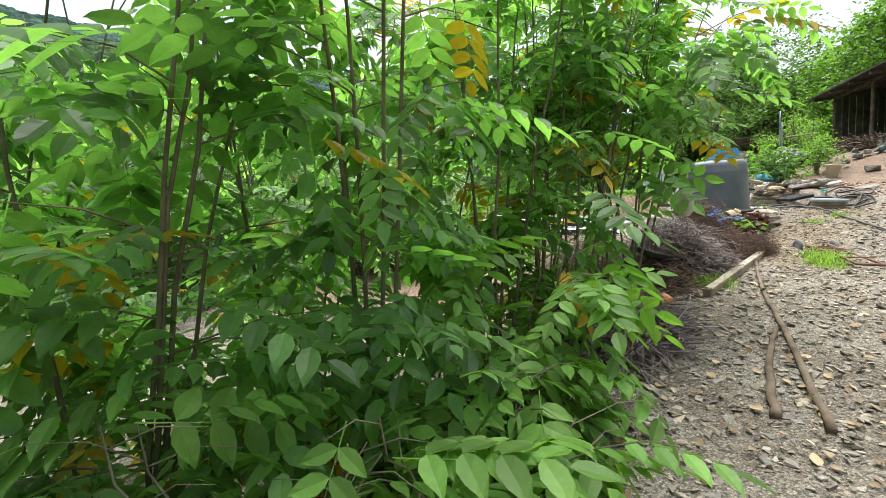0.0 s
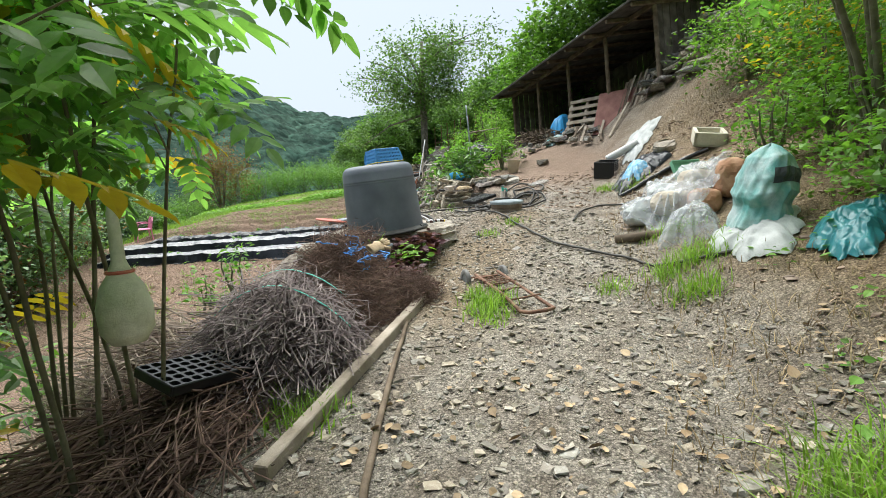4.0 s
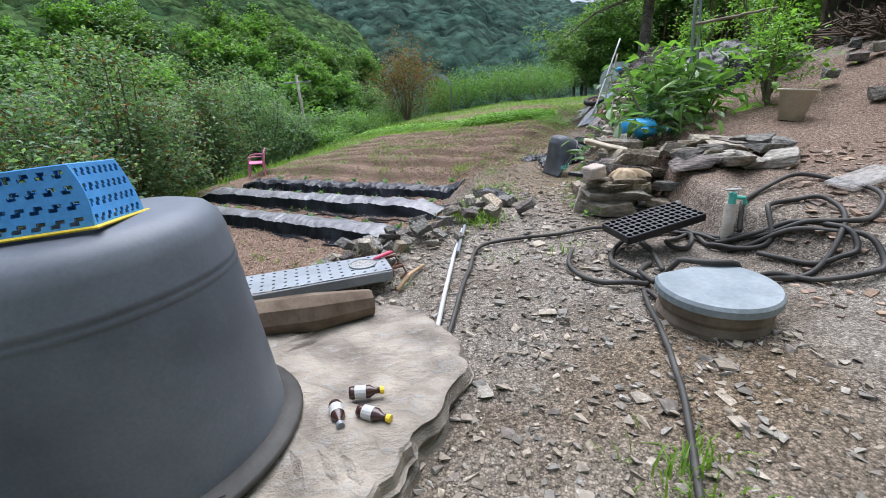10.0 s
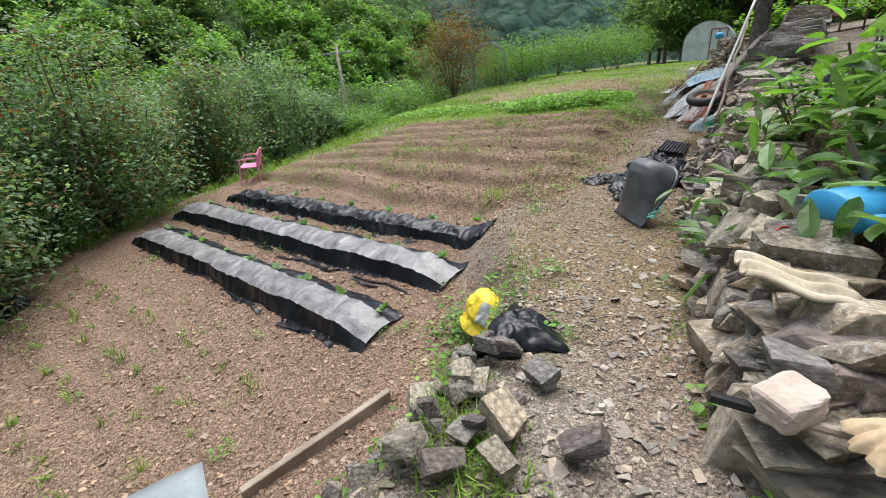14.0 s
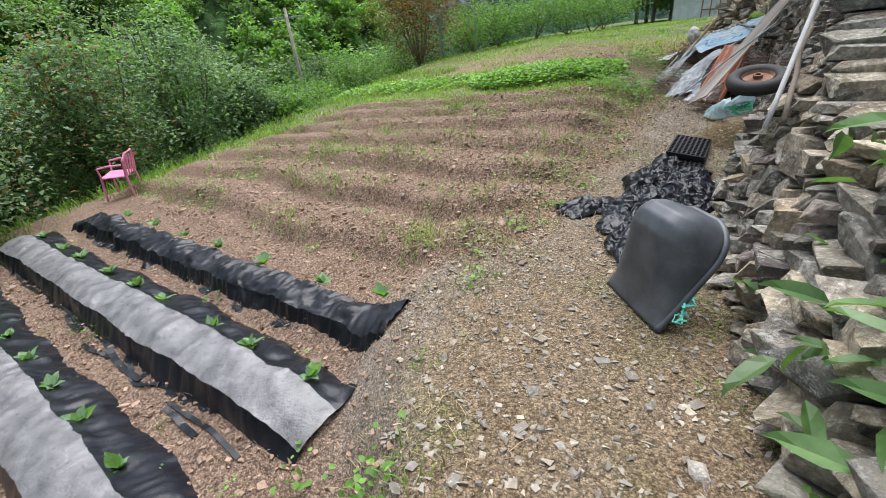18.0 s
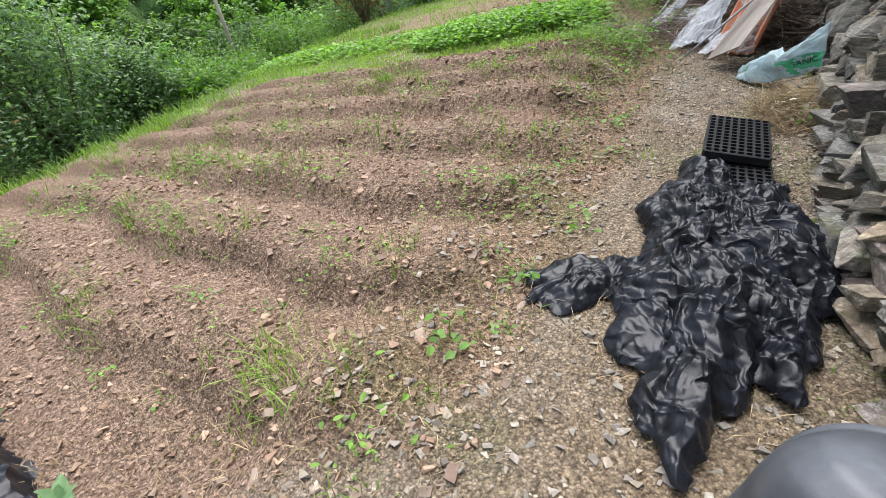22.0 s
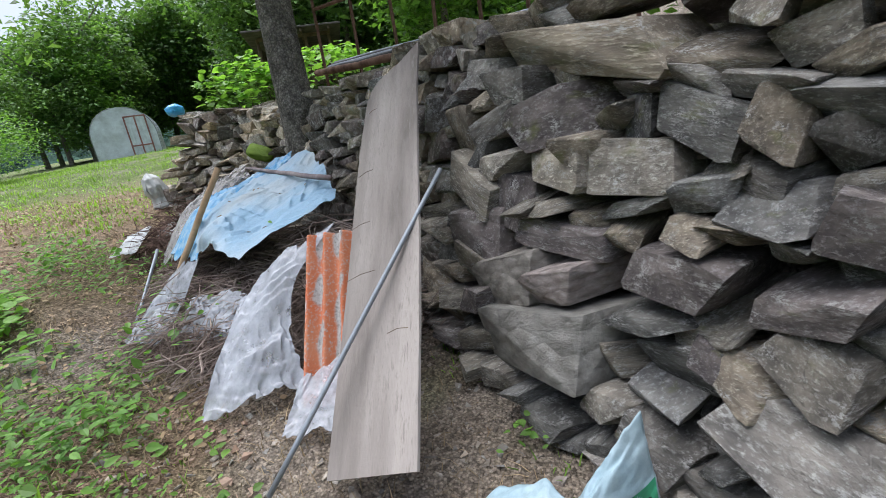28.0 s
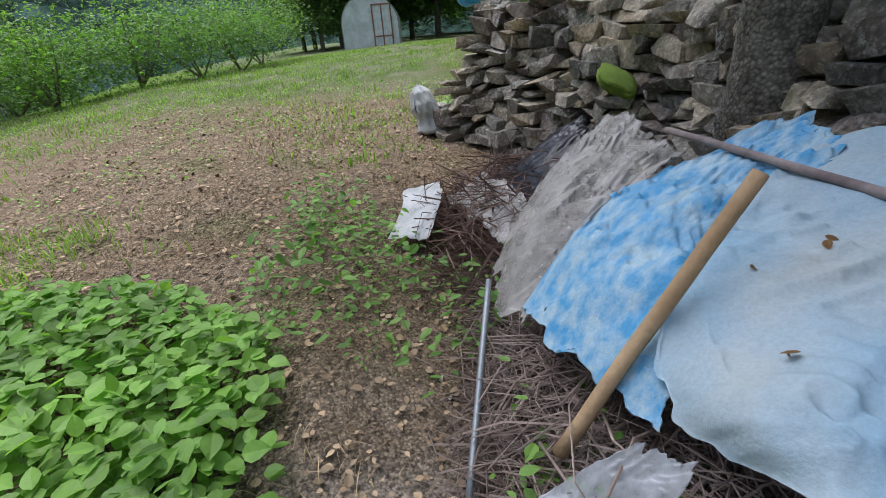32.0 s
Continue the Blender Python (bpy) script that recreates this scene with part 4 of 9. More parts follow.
def slab_shape(seed, rx, ry, h, corners=None):
    """A thick flat rock with a broken outline and a side split into ledges."""
    rng = np.random.RandomState(seed)
    n = 120
    a = np.arange(n) * 2 * np.pi / n
    if corners:
        c = np.array(corners, float)
        ca = np.unwrap(np.arctan2(c[:, 1], c[:, 0]))
        c = c[np.argsort(ca % (2 * np.pi))]
        c3_ = np.concatenate([c, c[:1]])
        dense = np.concatenate([c3_[i] + (c3_[i + 1] - c3_[i]) * np.linspace(0, 1, 30)[:, None] for i in range(len(c))])
        da = np.arctan2(dense[:, 1], dense[:, 0]) % (2 * np.pi)
        o = np.argsort(da)
        rad = np.interp(a, da[o], np.hypot(dense[:, 0], dense[:, 1])[o], period=2 * np.pi)
        rx = ry = 1.0
    else:
        rad = 1 + 0.10 * np.sin(2 * a + 1) + 0.05 * np.sin(5 * a)
    jag = np.repeat(rng.normal(0, 0.016, n // 3), 3) + 0.008 * rng.normal(0, 1, n)
    out = rad * (1 + jag)
    v, f = [], []
    rings = [(0.0, 1.0)]
    for z in (0.3, 0.55, 0.7, 0.9):
        rings += [(z - 0.015, None), (z + 0.015, None)]
    k0 = 1.02
    step = np.ones(n)
    for z, k in rings:
        if k is None:
            step = k0 - 0.05 * z + np.repeat(rng.normal(0, 0.007, n // 8), 8) + 0.016 * rng.normal()
        v += [(math.cos(t) * rx * q, math.sin(t) * ry * q, h * z + 0.004 * rng.normal()) for t, q in zip(a, out * step)]
    top = len(rings)
    for ring in (0.93, 0.86, 0.78, 0.68, 0.57, 0.45, 0.32, 0.18):
        for t, q in zip(a, out):
            x, y = math.cos(t) * rx * q * ring, math.sin(t) * ry * q * ring
            lift = float(creases(np.array(x), np.array(y), 0.3, seed, 2.4)) * 0.03 + 0.012 * noise.noise(Vector((x * 9, y * 9, seed)))
            lift -= 0.022 * (x + y * 0.6 + 0.1 * noise.noise(Vector((x * 4, y * 4, 7))) > 0.38 * rx) + 0.018 * (y < -0.45 * ry)
            v.append((x, y, h + lift))
    v.append((0, 0, h))
    R = top + 8
    for i in range(R - 1):
        f += [(i * n + j, i * n + (j + 1) % n, (i + 1) * n + (j + 1) % n, (i + 1) * n + j) for j in range(n)]
    f += [((R - 1) * n + j, (R - 1) * n + (j + 1) % n, R * n) for j in range(n)]
    return np.array(v, float), f


slab = part("rock_slab", slab_shape(3, 1, 1, 0.26, ((0.56, 0.72), (0.82, 0.5), (0.93, 0.25), (0.92, 0.0), (0.72, -0.42), (0.64, -0.62), (0.4, -0.78), (0.1, -0.82), (-0.4, -0.62), (-0.7, -0.3), (-0.75, 0.1), (-0.5, 0.45), (0.1, 0.62))), M_SLAB, m=pose(4.40, 7.34, 1.145, 1, -2, 0))
tagged(slab, "broad pale flat rock slab beside the track", "rock")
rim_tub(pose(4.24, 7.05, 1.37, -1, -5, 20), 0.44, 0.405, 0.78, "large upturned dark grey rubber tub on a rock slab")


# ---- mulched beds ----
def mulch_bed(a, b, half, height, seed, topped, label):
    rng = np.random.RandomState(seed)
    a, b = np.array(a), np.array(b)
    d = (b - a) / np.linalg.norm(b - a)
    nrm = np.array((-d[1], d[0]))
    n = 330
    prof = [(-1.25, -0.05), (-1.0, 0.02), (-0.86, 0.55), (-0.74, 0.96), (-0.3, 1.03), (0.3, 1.03), (0.72, 0.96), (1.0, 0.72), (1.5, 0.5), (2.0, 0.02)] if topped else [(-1.25, -0.05), (-1.0, 0.02), (-0.86, 0.55), (-0.74, 0.96), (-0.3, 1.03), (0.3, 1.03), (0.74, 0.96), (0.86, 0.5), (1.05, 0.02), (1.25, -0.06)]
    fine = np.linspace(0, len(prof) - 1, 3 * len(prof) - 2)
    prof = list(zip(np.interp(fine, range(len(prof)), [p[0] for p in prof]), np.interp(fine, range(len(prof)), [p[1] for p in prof])))
    v = np.zeros((n, len(prof), 3))
    for i, t in enumerate(np.linspace(0, 1, n)):
        p = a + (b - a) * t
        end = min(1, 10 * min(t, 1 - t) + 0.35)
        for k, (w, z) in enumerate(prof):
            q = p + nrm * w * half * (1 + 0.06 * math.sin(9 * t + seed) + 0.05 * math.sin(31 * t + 2 * k * 0.2 + seed))
            v[i, k] = (*q, float(land(*q, False)) + height * z * end)
    v[..., 2] += (0.014 if topped else 0.05) * (creases(v[..., 0], v[..., 1], 0.18, seed) + 0.7 * pleats(v[..., 0], v[..., 1], 0.07, seed + 1))
    v[..., :2] += ((0.02 if topped else 0.05) * crumple(v[..., 1], v[..., 0], 7, seed + 3))[..., None] * nrm
    k = len(prof)
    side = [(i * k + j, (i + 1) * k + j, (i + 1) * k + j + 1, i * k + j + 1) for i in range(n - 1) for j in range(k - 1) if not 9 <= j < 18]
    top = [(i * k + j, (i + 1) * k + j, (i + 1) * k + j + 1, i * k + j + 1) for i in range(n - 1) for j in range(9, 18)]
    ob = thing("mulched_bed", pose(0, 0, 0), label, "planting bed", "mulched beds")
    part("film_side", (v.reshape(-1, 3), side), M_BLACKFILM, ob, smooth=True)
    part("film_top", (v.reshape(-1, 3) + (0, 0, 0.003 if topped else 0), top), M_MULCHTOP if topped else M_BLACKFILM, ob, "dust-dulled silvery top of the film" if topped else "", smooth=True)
    return ob


mulch_bed((0.45, 14.28), (4.72, 11.5), 0.2, 0.16, 1, True, "low planting bed covered with black film, silvery on top")
mulch_bed((0.55, 15.12), (5.3, 12.2), 0.2, 0.16, 2, True, "long planting bed under black and silver plastic film")
mulch_bed((1.3, 15.5), (5.65, 12.8), 0.17, 0.12, 3, False, "narrow bed under crumpled glossy black film")


# ---- plain colours of made things ----
def plain(name, c, rough=0.5, metal=0.0, vary=0.0, bump=0.1, spec=0.4):
    return surface(name, tuple(v * 0.88 for v in c), tuple(min(1, v * 1.1) for v in c), 4, rough, bump, 60, metal=metal, vary=vary, bumpdist=0.003, spec=spec)


M_BLUE = plain("blue_plastic", (0.09, 0.31, 0.68), 0.4)
M_SKYBLUE = plain("sky_blue_plastic", (0.05, 0.33, 0.66), 0.35)
M_YELLOW = plain("yellow_plastic", (0.72, 0.52, 0.03), 0.4)
M_ORANGE = plain("orange_plastic", (0.8, 0.24, 0.03), 0.4)
M_PINK = plain("pink_plastic", (0.75, 0.25, 0.42), 0.4)
M_WHITE = plain("white_plastic", (0.5, 0.5, 0.49), 0.45)
M_CREAM = surface("grimy_foam", (0.5, 0.46, 0.36), (0.66, 0.62, 0.5), 4, 0.8, 0.3, 50)
M_TEAL = plain("teal_band", (0.12, 0.52, 0.42), 0.45)
M_STRING = plain("blue_string", (0.08, 0.27, 0.66), 0.4)
M_BLACK = plain("black_plastic", (0.012, 0.012, 0.014), 0.4)
M_GREENBOX = plain("green_mesh_plastic", (0.16, 0.38, 0.25), 0.5)
M_RUST = surface("rusty_iron", (0.13, 0.07, 0.05), (0.27, 0.16, 0.11), 14, 0.85, 0.5, 70, metal=0.3, bumpdist=0.003)
M_STEEL = plain("galvanised_steel", (0.27, 0.295, 0.315), 0.5, 0.45)
M_SHEETMETAL = surface("pale_blue_sheet", (0.2, 0.24, 0.26), (0.3, 0.34, 0.36), 3, 0.5, 0.15, 40, metal=0.2)
M_CONCRETE = surface("concrete", (0.25, 0.225, 0.19), (0.38, 0.35, 0.3), 6, 0.9, 0.5, 50)
M_LID = surface("grey_lid", (0.2, 0.235, 0.255), (0.29, 0.325, 0.345), 5, 0.55, 0.15, 40)
M_BLOCK = surface("grey_rough_block", (0.16, 0.155, 0.15), (0.27, 0.262, 0.255), 7, 0.95, 0.8, 60, bumpdist=0.008)
M_REDPLY = surface("red_brown_panel", (0.22, 0.10, 0.085), (0.33, 0.165, 0.14), 4, 0.8, 0.3, 40)
M_REDLID = plain("faded_red_plastic", (0.45, 0.13, 0.09), 0.5)
M_GLOVE = surface("tan_glove", (0.38, 0.28, 0.17), (0.5, 0.39, 0.26), 8, 0.9, 0.3, 60)
M_BOTTLE = plain("brown_glass", (0.05, 0.02, 0.015), 0.15, spec=0.6)
M_CLEARFILM = sheer("milky_film", (0.5, 0.52, 0.545), 0.44, 0.3)
M_COVER = sheer("clear_cover_film", (0.5, 0.52, 0.54), 0.36, 0.25)
M_VINYL = sheer("clouded_vinyl", (0.46, 0.44, 0.41), 0.36)
M_SACK = surface("white_woven_sack", (0.34, 0.355, 0.35), (0.5, 0.51, 0.5), 6, 0.6, 0.3, 120)
M_SACKGREEN = plain("green_print", (0.05, 0.32, 0.16), 0.5)
M_SACKTEAL = surface("teal_sack", (0.1, 0.3, 0.28), (0.42, 0.5, 0.5), 4.5, 0.5, 0.3, 60)
M_TARPBLUE = surface("pale_blue_tarp", (0.26, 0.405, 0.52), (0.4, 0.445, 0.45), 2.6, 0.55, 0.5, 90, bumpdist=0.004, mode=(0.4, 0.7))
M_TARPBRIGHT = surface("bright_blue_tarp", (0.07, 0.3, 0.55), (0.36, 0.5, 0.58), 6, 0.5, 0.5, 35, bumpdist=0.006, stretch=(1, 4, 4))
M_ORANGESHEET = surface("weathered_orange_sheet", (0.6, 0.16, 0.06), (0.62, 0.24, 0.12), 5, 0.65, 0.3, 75, c3=(0.42, 0.4, 0.37), zones=(("worn", (0.3, 0.28, 0.25), (0.62, 0.58, 0.54)),))
M_PLY = surface("weathered_plywood", (0.16, 0.138, 0.12), (0.39, 0.347, 0.308), 4.5, 0.9, 0.9, 85, c3=(0.22, 0.195, 0.172), bumpdist=0.005, stretch=(1, 1, 0.17))
M_DARKROOF = surface("dark_roofing", (0.05, 0.045, 0.042), (0.11, 0.10, 0.09), 5, 0.8, 0.4, 40)
M_SHEDWOOD = surface("dark_shed_board", (0.065, 0.052, 0.042), (0.13, 0.11, 0.09), 5, 0.9, 0.4, 50, vary=0.3)
M_TYRE = plain("tyre_rubber", (0.018, 0.018, 0.018), 0.7)
M_MOSS = surface("moss", (0.12, 0.2, 0.02), (0.2, 0.3, 0.04), 12, 0.95, 0.9, 90, bumpdist=0.02)


def laid(points, lift=0.02, per=8):
    """A smooth line over the ground through plan points."""
    p = np.array(points, float)
    t = np.linspace(0, len(p) - 1, (len(p) - 1) * per + 1)
    out = []
    for q in t:
        i = int(min(max(math.floor(q), 0), len(p) - 2))
        f = q - i
        a, b, c, d = p[max(i - 1, 0)], p[i], p[i + 1], p[min(i + 2, len(p) - 1)]
        x = 0.5 * (2 * b + (c - a) * f + (2 * a - 5 * b + 4 * c - d) * f * f + (3 * b - a - 3 * c + d) * f ** 3)
        out.append((x[0], x[1], ground(x[0], x[1]) + lift))
    return np.array(out)


def tangle(n, rng, place, length, radius, along=None, spread=0.5, bend=0.08, droop=0.0, sides=4):
    """Many thin bent twigs as arrays of triangles."""
    seg = 4
    base = place(n)
    yaw = rng.rand(n) * 6.28 if along is None else along + rng.normal(0, spread, n)
    pit = rng.normal(0, 0.16 if along is not None else 0.35, n)
    d = np.stack([np.cos(yaw) * np.cos(pit), np.sin(yaw) * np.cos(pit), np.sin(pit)], -1)
    L = length[0] + (length[1] - length[0]) * rng.rand(n)
    r = radius[0] + (radius[1] - radius[0]) * rng.rand(n) ** 2
    t = np.linspace(-0.5, 0.5, seg)
    b = rng.normal(0, bend, (n, 3))
    p = base[:, None] + d[:, None] * (L[:, None] * t)[..., None] + b[:, None] * ((0.25 - t ** 2) * 4)[None, :, None] * L[:, None, None]
    p[..., 2] -= droop * (t ** 2)[None] * 4 * L[:, None]
    side = np.cross(d, (0, 0, 1.0))
    side /= np.linalg.norm(side, axis=1)[:, None] + 1e-9
    up = np.cross(side, d)
    a = np.arange(sides) * 2 * np.pi / sides
    ring = np.cos(a)[None, :, None] * side[:, None] + np.sin(a)[None, :, None] * up[:, None]
    taper = np.linspace(1.1, 0.7, seg)
    v = p[:, :, None] + ring[:, None] * (r[:, None] * taper)[:, :, None, None]
    f = []
    for i in range(seg - 1):
        for j in range(sides):
            f.append((i * sides + j, i * sides + (j + 1) % sides, (i + 1) * sides + (j + 1) % sides, (i + 1) * sides + j))
    f = np.array(f)
    return v.reshape(-1, 3), (f[None] + (np.arange(n) * seg * sides)[:, None, None]).reshape(-1, 4)


def heap_place(rng, cx, cy, rx, ry, yaw, h):
    """Places in a mound: denser low, over the ground."""
    def place(n):
        a, q = rng.rand(n) * 6.28, np.sqrt(rng.rand(n))
        lx, ly = rx * q * np.cos(a), ry * q * np.sin(a)
        x, y = cx + lx * math.cos(yaw) - ly * math.sin(yaw), cy + lx * math.sin(yaw) + ly * math.cos(yaw)
        return np.stack([x, y, land(x, y) + h * (1 - q ** 2) * (0.25 + 0.75 * rng.rand(n) ** 0.5) + 0.01], -1)
    return place


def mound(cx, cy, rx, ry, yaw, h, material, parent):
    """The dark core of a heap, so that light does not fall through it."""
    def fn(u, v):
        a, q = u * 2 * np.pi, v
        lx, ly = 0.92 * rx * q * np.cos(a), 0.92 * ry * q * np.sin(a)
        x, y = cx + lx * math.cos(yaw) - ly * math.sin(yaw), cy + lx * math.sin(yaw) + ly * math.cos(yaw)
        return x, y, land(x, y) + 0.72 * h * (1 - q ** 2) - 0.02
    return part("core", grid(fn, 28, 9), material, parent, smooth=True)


M_SEEDHEAD = surface("dry_seed_head", (0.15, 0.1, 0.08), (0.3, 0.22, 0.18), 9, 0.9, 0.3, 50, island=0.5)


def brush_heap(name, cx, cy, rx, ry, yaw, h, n, mat, label, seed, length=(0.5, 1.1), radius=(0.002, 0.006), along=None, spread=0.5, bend=0.08, heads=0):
    rng = np.random.RandomState(seed)
    ob = thing(name, pose(0, 0, 0), label, "brushwood")
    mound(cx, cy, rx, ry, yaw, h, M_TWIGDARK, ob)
    v, f = tangle(n, rng, heap_place(rng, cx, cy, rx, ry, yaw, h), length, radius, along, spread, bend)
    tagged(part("brushwood", fast_mesh(v, f), mat, ob), kind="stuff")
    if heads:
        at = np.repeat(heap_place(rng, cx, cy, rx, ry, yaw, h)(heads // 8), 8, 0)
        at = at + rng.normal(0, 0.016, at.shape) + (0, 0, 0.02)
        v, f = strewn(PEBBLES[0], at, turns(len(at), rng, 1.5, (0.004, 0.012)))
        tagged(part("seed_heads", fast_mesh(v, f), M_SEEDHEAD, ob, "dry brown seed heads"), kind="stuff")
    return ob


M_TWIGGREY = surface("purple_grey_twig", (0.15, 0.115, 0.115), (0.31, 0.26, 0.25), 5, 0.85, 0.0, 40, island=0.45)


# ---- the first stretch: bundles of cut branches and what lies on them ----
bundle = brush_heap("branch_bundle", 2.68, 5.3, 0.6, 0.52, 1.2, 0.48, 3600, M_TWIGGREY, "bundle of dry grey branches tied with teal bands", 61, (0.55, 1.0), (0.0015, 0.0042), along=1.25, spread=0.28, bend=0.07)


def strap(points, width, mat, parent, name="band"):
    p = arr(points)
    t = np.gradient(p, axis=0)
    t /= np.linalg.norm(t, axis=1)[:, None]
    s = np.cross(t, (0, 0, 1.0))
    s /= np.linalg.norm(s, axis=1)[:, None] + 1e-9
    v = np.concatenate([p - s * width / 2, p + s * width / 2, p + s * width / 2 - (0, 0, 0.004), p - s * width / 2 - (0, 0, 0.004)])
    n = len(p)
    f = []
    for i in range(n - 1):
        f += [(i, i + 1, n + i + 1, n + i), (n + i, n + i + 1, 2 * n + i + 1, 2 * n + i), (2 * n + i, 2 * n + i + 1, 3 * n + i + 1, 3 * n + i), (3 * n + i, 3 * n + i + 1, i + 1, i)]
    return part(name, (v, f), mat, parent)


for off, lab in ((-0.22, ""), (0.25, "")):
    line = []
    for t in np.linspace(-1, 1, 15):
        x = 2.68 + math.cos(1.2) * off - math.sin(1.2) * 0.5 * t
        y = 5.3 + math.sin(1.2) * off + math.cos(1.2) * 0.5 * t
        line.append((x, y, ground(x, y) + 0.5 * (1 - (t * 0.86) ** 2) * (1 - (off / 0.75) ** 2) + 0.05))
    strap(line, 0.02, M_TEAL, bundle)
brush_heap("brush_heap", 3.28, 5.88, 0.5, 0.4, 0.9, 0.56, 6500, M_TWIGDARK, "tangled heap of thin reddish-brown brushwood", 62, (0.12, 0.42), (0.001, 0.0032), bend=0.3, heads=9000)
brush_heap("brush_heap", 3.36, 5.5, 0.34, 0.26, 0.9, 0.3, 2600, M_TWIGDARK, "fine dark brushwood spilling over a plank", 63, (0.12, 0.4), (0.001, 0.003), bend=0.3, heads=4000)
brush_heap("brush_heap", 3.76, 5.56, 0.3, 0.22, 0.4, 0.17, 1900, M_TWIGDARK, "dark brushwood with dry seed heads beside the track", 67, (0.1, 0.34), (0.001, 0.003), bend=0.3, heads=5000)
brush_heap("brush_heap", 1.3, 3.3, 0.68, 0.42, 0.9, 0.22, 1900, M_TWIGGREY, "low spread of dark dry branches under the shrubs", 64, (0.4, 0.9), (0.002, 0.006), along=0.9, spread=0.5)
brush_heap("brush_heap", 2.0, 4.5, 0.55, 0.4, 0.9, 0.22, 1100, M_TWIGDARK, "low heap of grey branches beside the track", 65, (0.4, 0.9), (0.002, 0.006), along=1.0, spread=0.5)
brush_heap("brush_heap", 1.7, 5.9, 0.9, 0.5, 2.0, 0.3, 1100, M_TWIG, "old grey branches at the edge of the field", 66, (0.5, 1.1), (0.002, 0.007), along=2.2, spread=0.4)


def gnarl(points, seed):
    rng = np.random.RandomState(seed)
    p = laid(points, 0.02, 6)
    p[:, :2] += rng.normal(0, 0.006, (len(p), 2))
    return p


for pts, r0, r1, lab in ((((1.72, 1.9), (2.4, 3.1), (3.0, 4.2), (3.72, 5.35)), 0.022, 0.014, "long crooked grey branch lying along the track"),
                         (((1.58, 2.05), (1.95, 2.6), (2.35, 3.1)), 0.026, 0.014, "short stout dead branch lying on the track")):
    p = gnarl(pts, 5)
    tagged(part("fallen_branch", tube(p, np.linspace(r0, r1, len(p)), 7), M_WOODDARK, smooth=True), lab, "branch")


def beam(a, b, w, h, mat, name, label, category="timber", bevel=0.006, parent=None):
    a, b = np.array(a, float), np.array(b, float)
    d = b - a
    L = np.linalg.norm(d)
    m = pose(*((a + b) / 2), 0, -math.degrees(math.asin(d[2] / L)), math.degrees(math.atan2(d[1], d[0])))
    ob = part(name, box((L, w, h), bevel=bevel), mat, parent, m=m)
    return tagged(ob, label, category) if label else ob


beam((2.35, 3.95, 0.67), (3.86, 5.42, 0.9), 0.07, 0.075, M_WOOD, "timber_beam", "weathered grey timber edging the brushwood")
beam((2.0, 5.2, 0.75), (1.55, 5.75, 0.55), 0.10, 0.03, M_WOOD, "plank", "weathered grey plank stuck in the brushwood")

# hanging sack on the slim tree
sk = thing("hanging_sack", pose(2.0, 3.78, 1.34), "pale cloth sack hanging knotted from a branch", "sack")
part("body", lathe([(0.002, 0), (0.05, 0.008), (0.075, 0.05), (0.078, 0.12), (0.06, 0.19), (0.035, 0.23), (0.02, 0.27), (0.016, 0.42), (0.004, 0.46)], 16), surface("stained_cloth", (0.42, 0.42, 0.3), (0.6, 0.6, 0.48), 9, 0.8, 0.4, 50), sk, smooth=True)
part("band", tube([(0.036 * math.cos(a), 0.036 * math.sin(a), 0.235) for a in np.linspace(0, 6.28, 17)], 0.006, 5), M_REDLID, sk, "red printed band")


def pierced(nx, ny, lx, ly, open_, depth):
    """One sheet with rows of round-cornered wells."""
    v, f, at = [], [], {}

    def vert(i, j):
        if (i, j) not in at:
            at[(i, j)] = len(v)
            v.append((lx * (i / (2 * nx) - 0.5), ly * (j / (2 * ny) - 0.5), 0))
        return at[(i, j)]

    for i in range(nx):
        for j in range(ny):
            ring = [(0, 0), (1, 0), (2, 0), (2, 1), (2, 2), (1, 2), (0, 2), (0, 1)]
            out = [vert(2 * i + a, 2 * j + b) for a, b in ring]
            n = len(v)
            for z, k in ((0, 1.0), (-depth, 0.8)):
                for a, b in ring:
                    q = open_ * k * (0.82 if a != 1 and b != 1 else 1.0)
                    v.append((lx * ((i + 0.5 + (a - 1) * q) / nx - 0.5), ly * ((j + 0.5 + (b - 1) * q) / ny - 0.5), z))
            for a in range(8):
                b = (a + 1) % 8
                f += [(out[a], out[b], n + b, n + a), (n + a, n + b, n + 8 + b, n + 8 + a)]
    return np.array(v, float), f


def seed_tray(m, label, nx=10, ny=5, lx=0.54, ly=0.28, h=0.05):
    """A plug tray with square wells."""
    ob = thing("seed_tray", m, label, "tray", "seed trays")
    part("rim", join(box((lx, 0.012, h), (0, ly / 2, h / 2)), box((lx, 0.012, h), (0, -ly / 2, h / 2)), box((0.012, ly, h), (lx / 2, 0, h / 2)), box((0.012, ly, h), (-lx / 2, 0, h / 2))), M_BLACK, ob)
    part("base", box((lx - 0.01, ly - 0.01, 0.006), (0, 0, 0.008)), M_BLACK, ob)
    part("plug_sheet", moved(pierced(nx, ny, lx, ly, 0.4, h * 0.8), pose(0, 0, h)), M_BLACK, ob)
    return ob


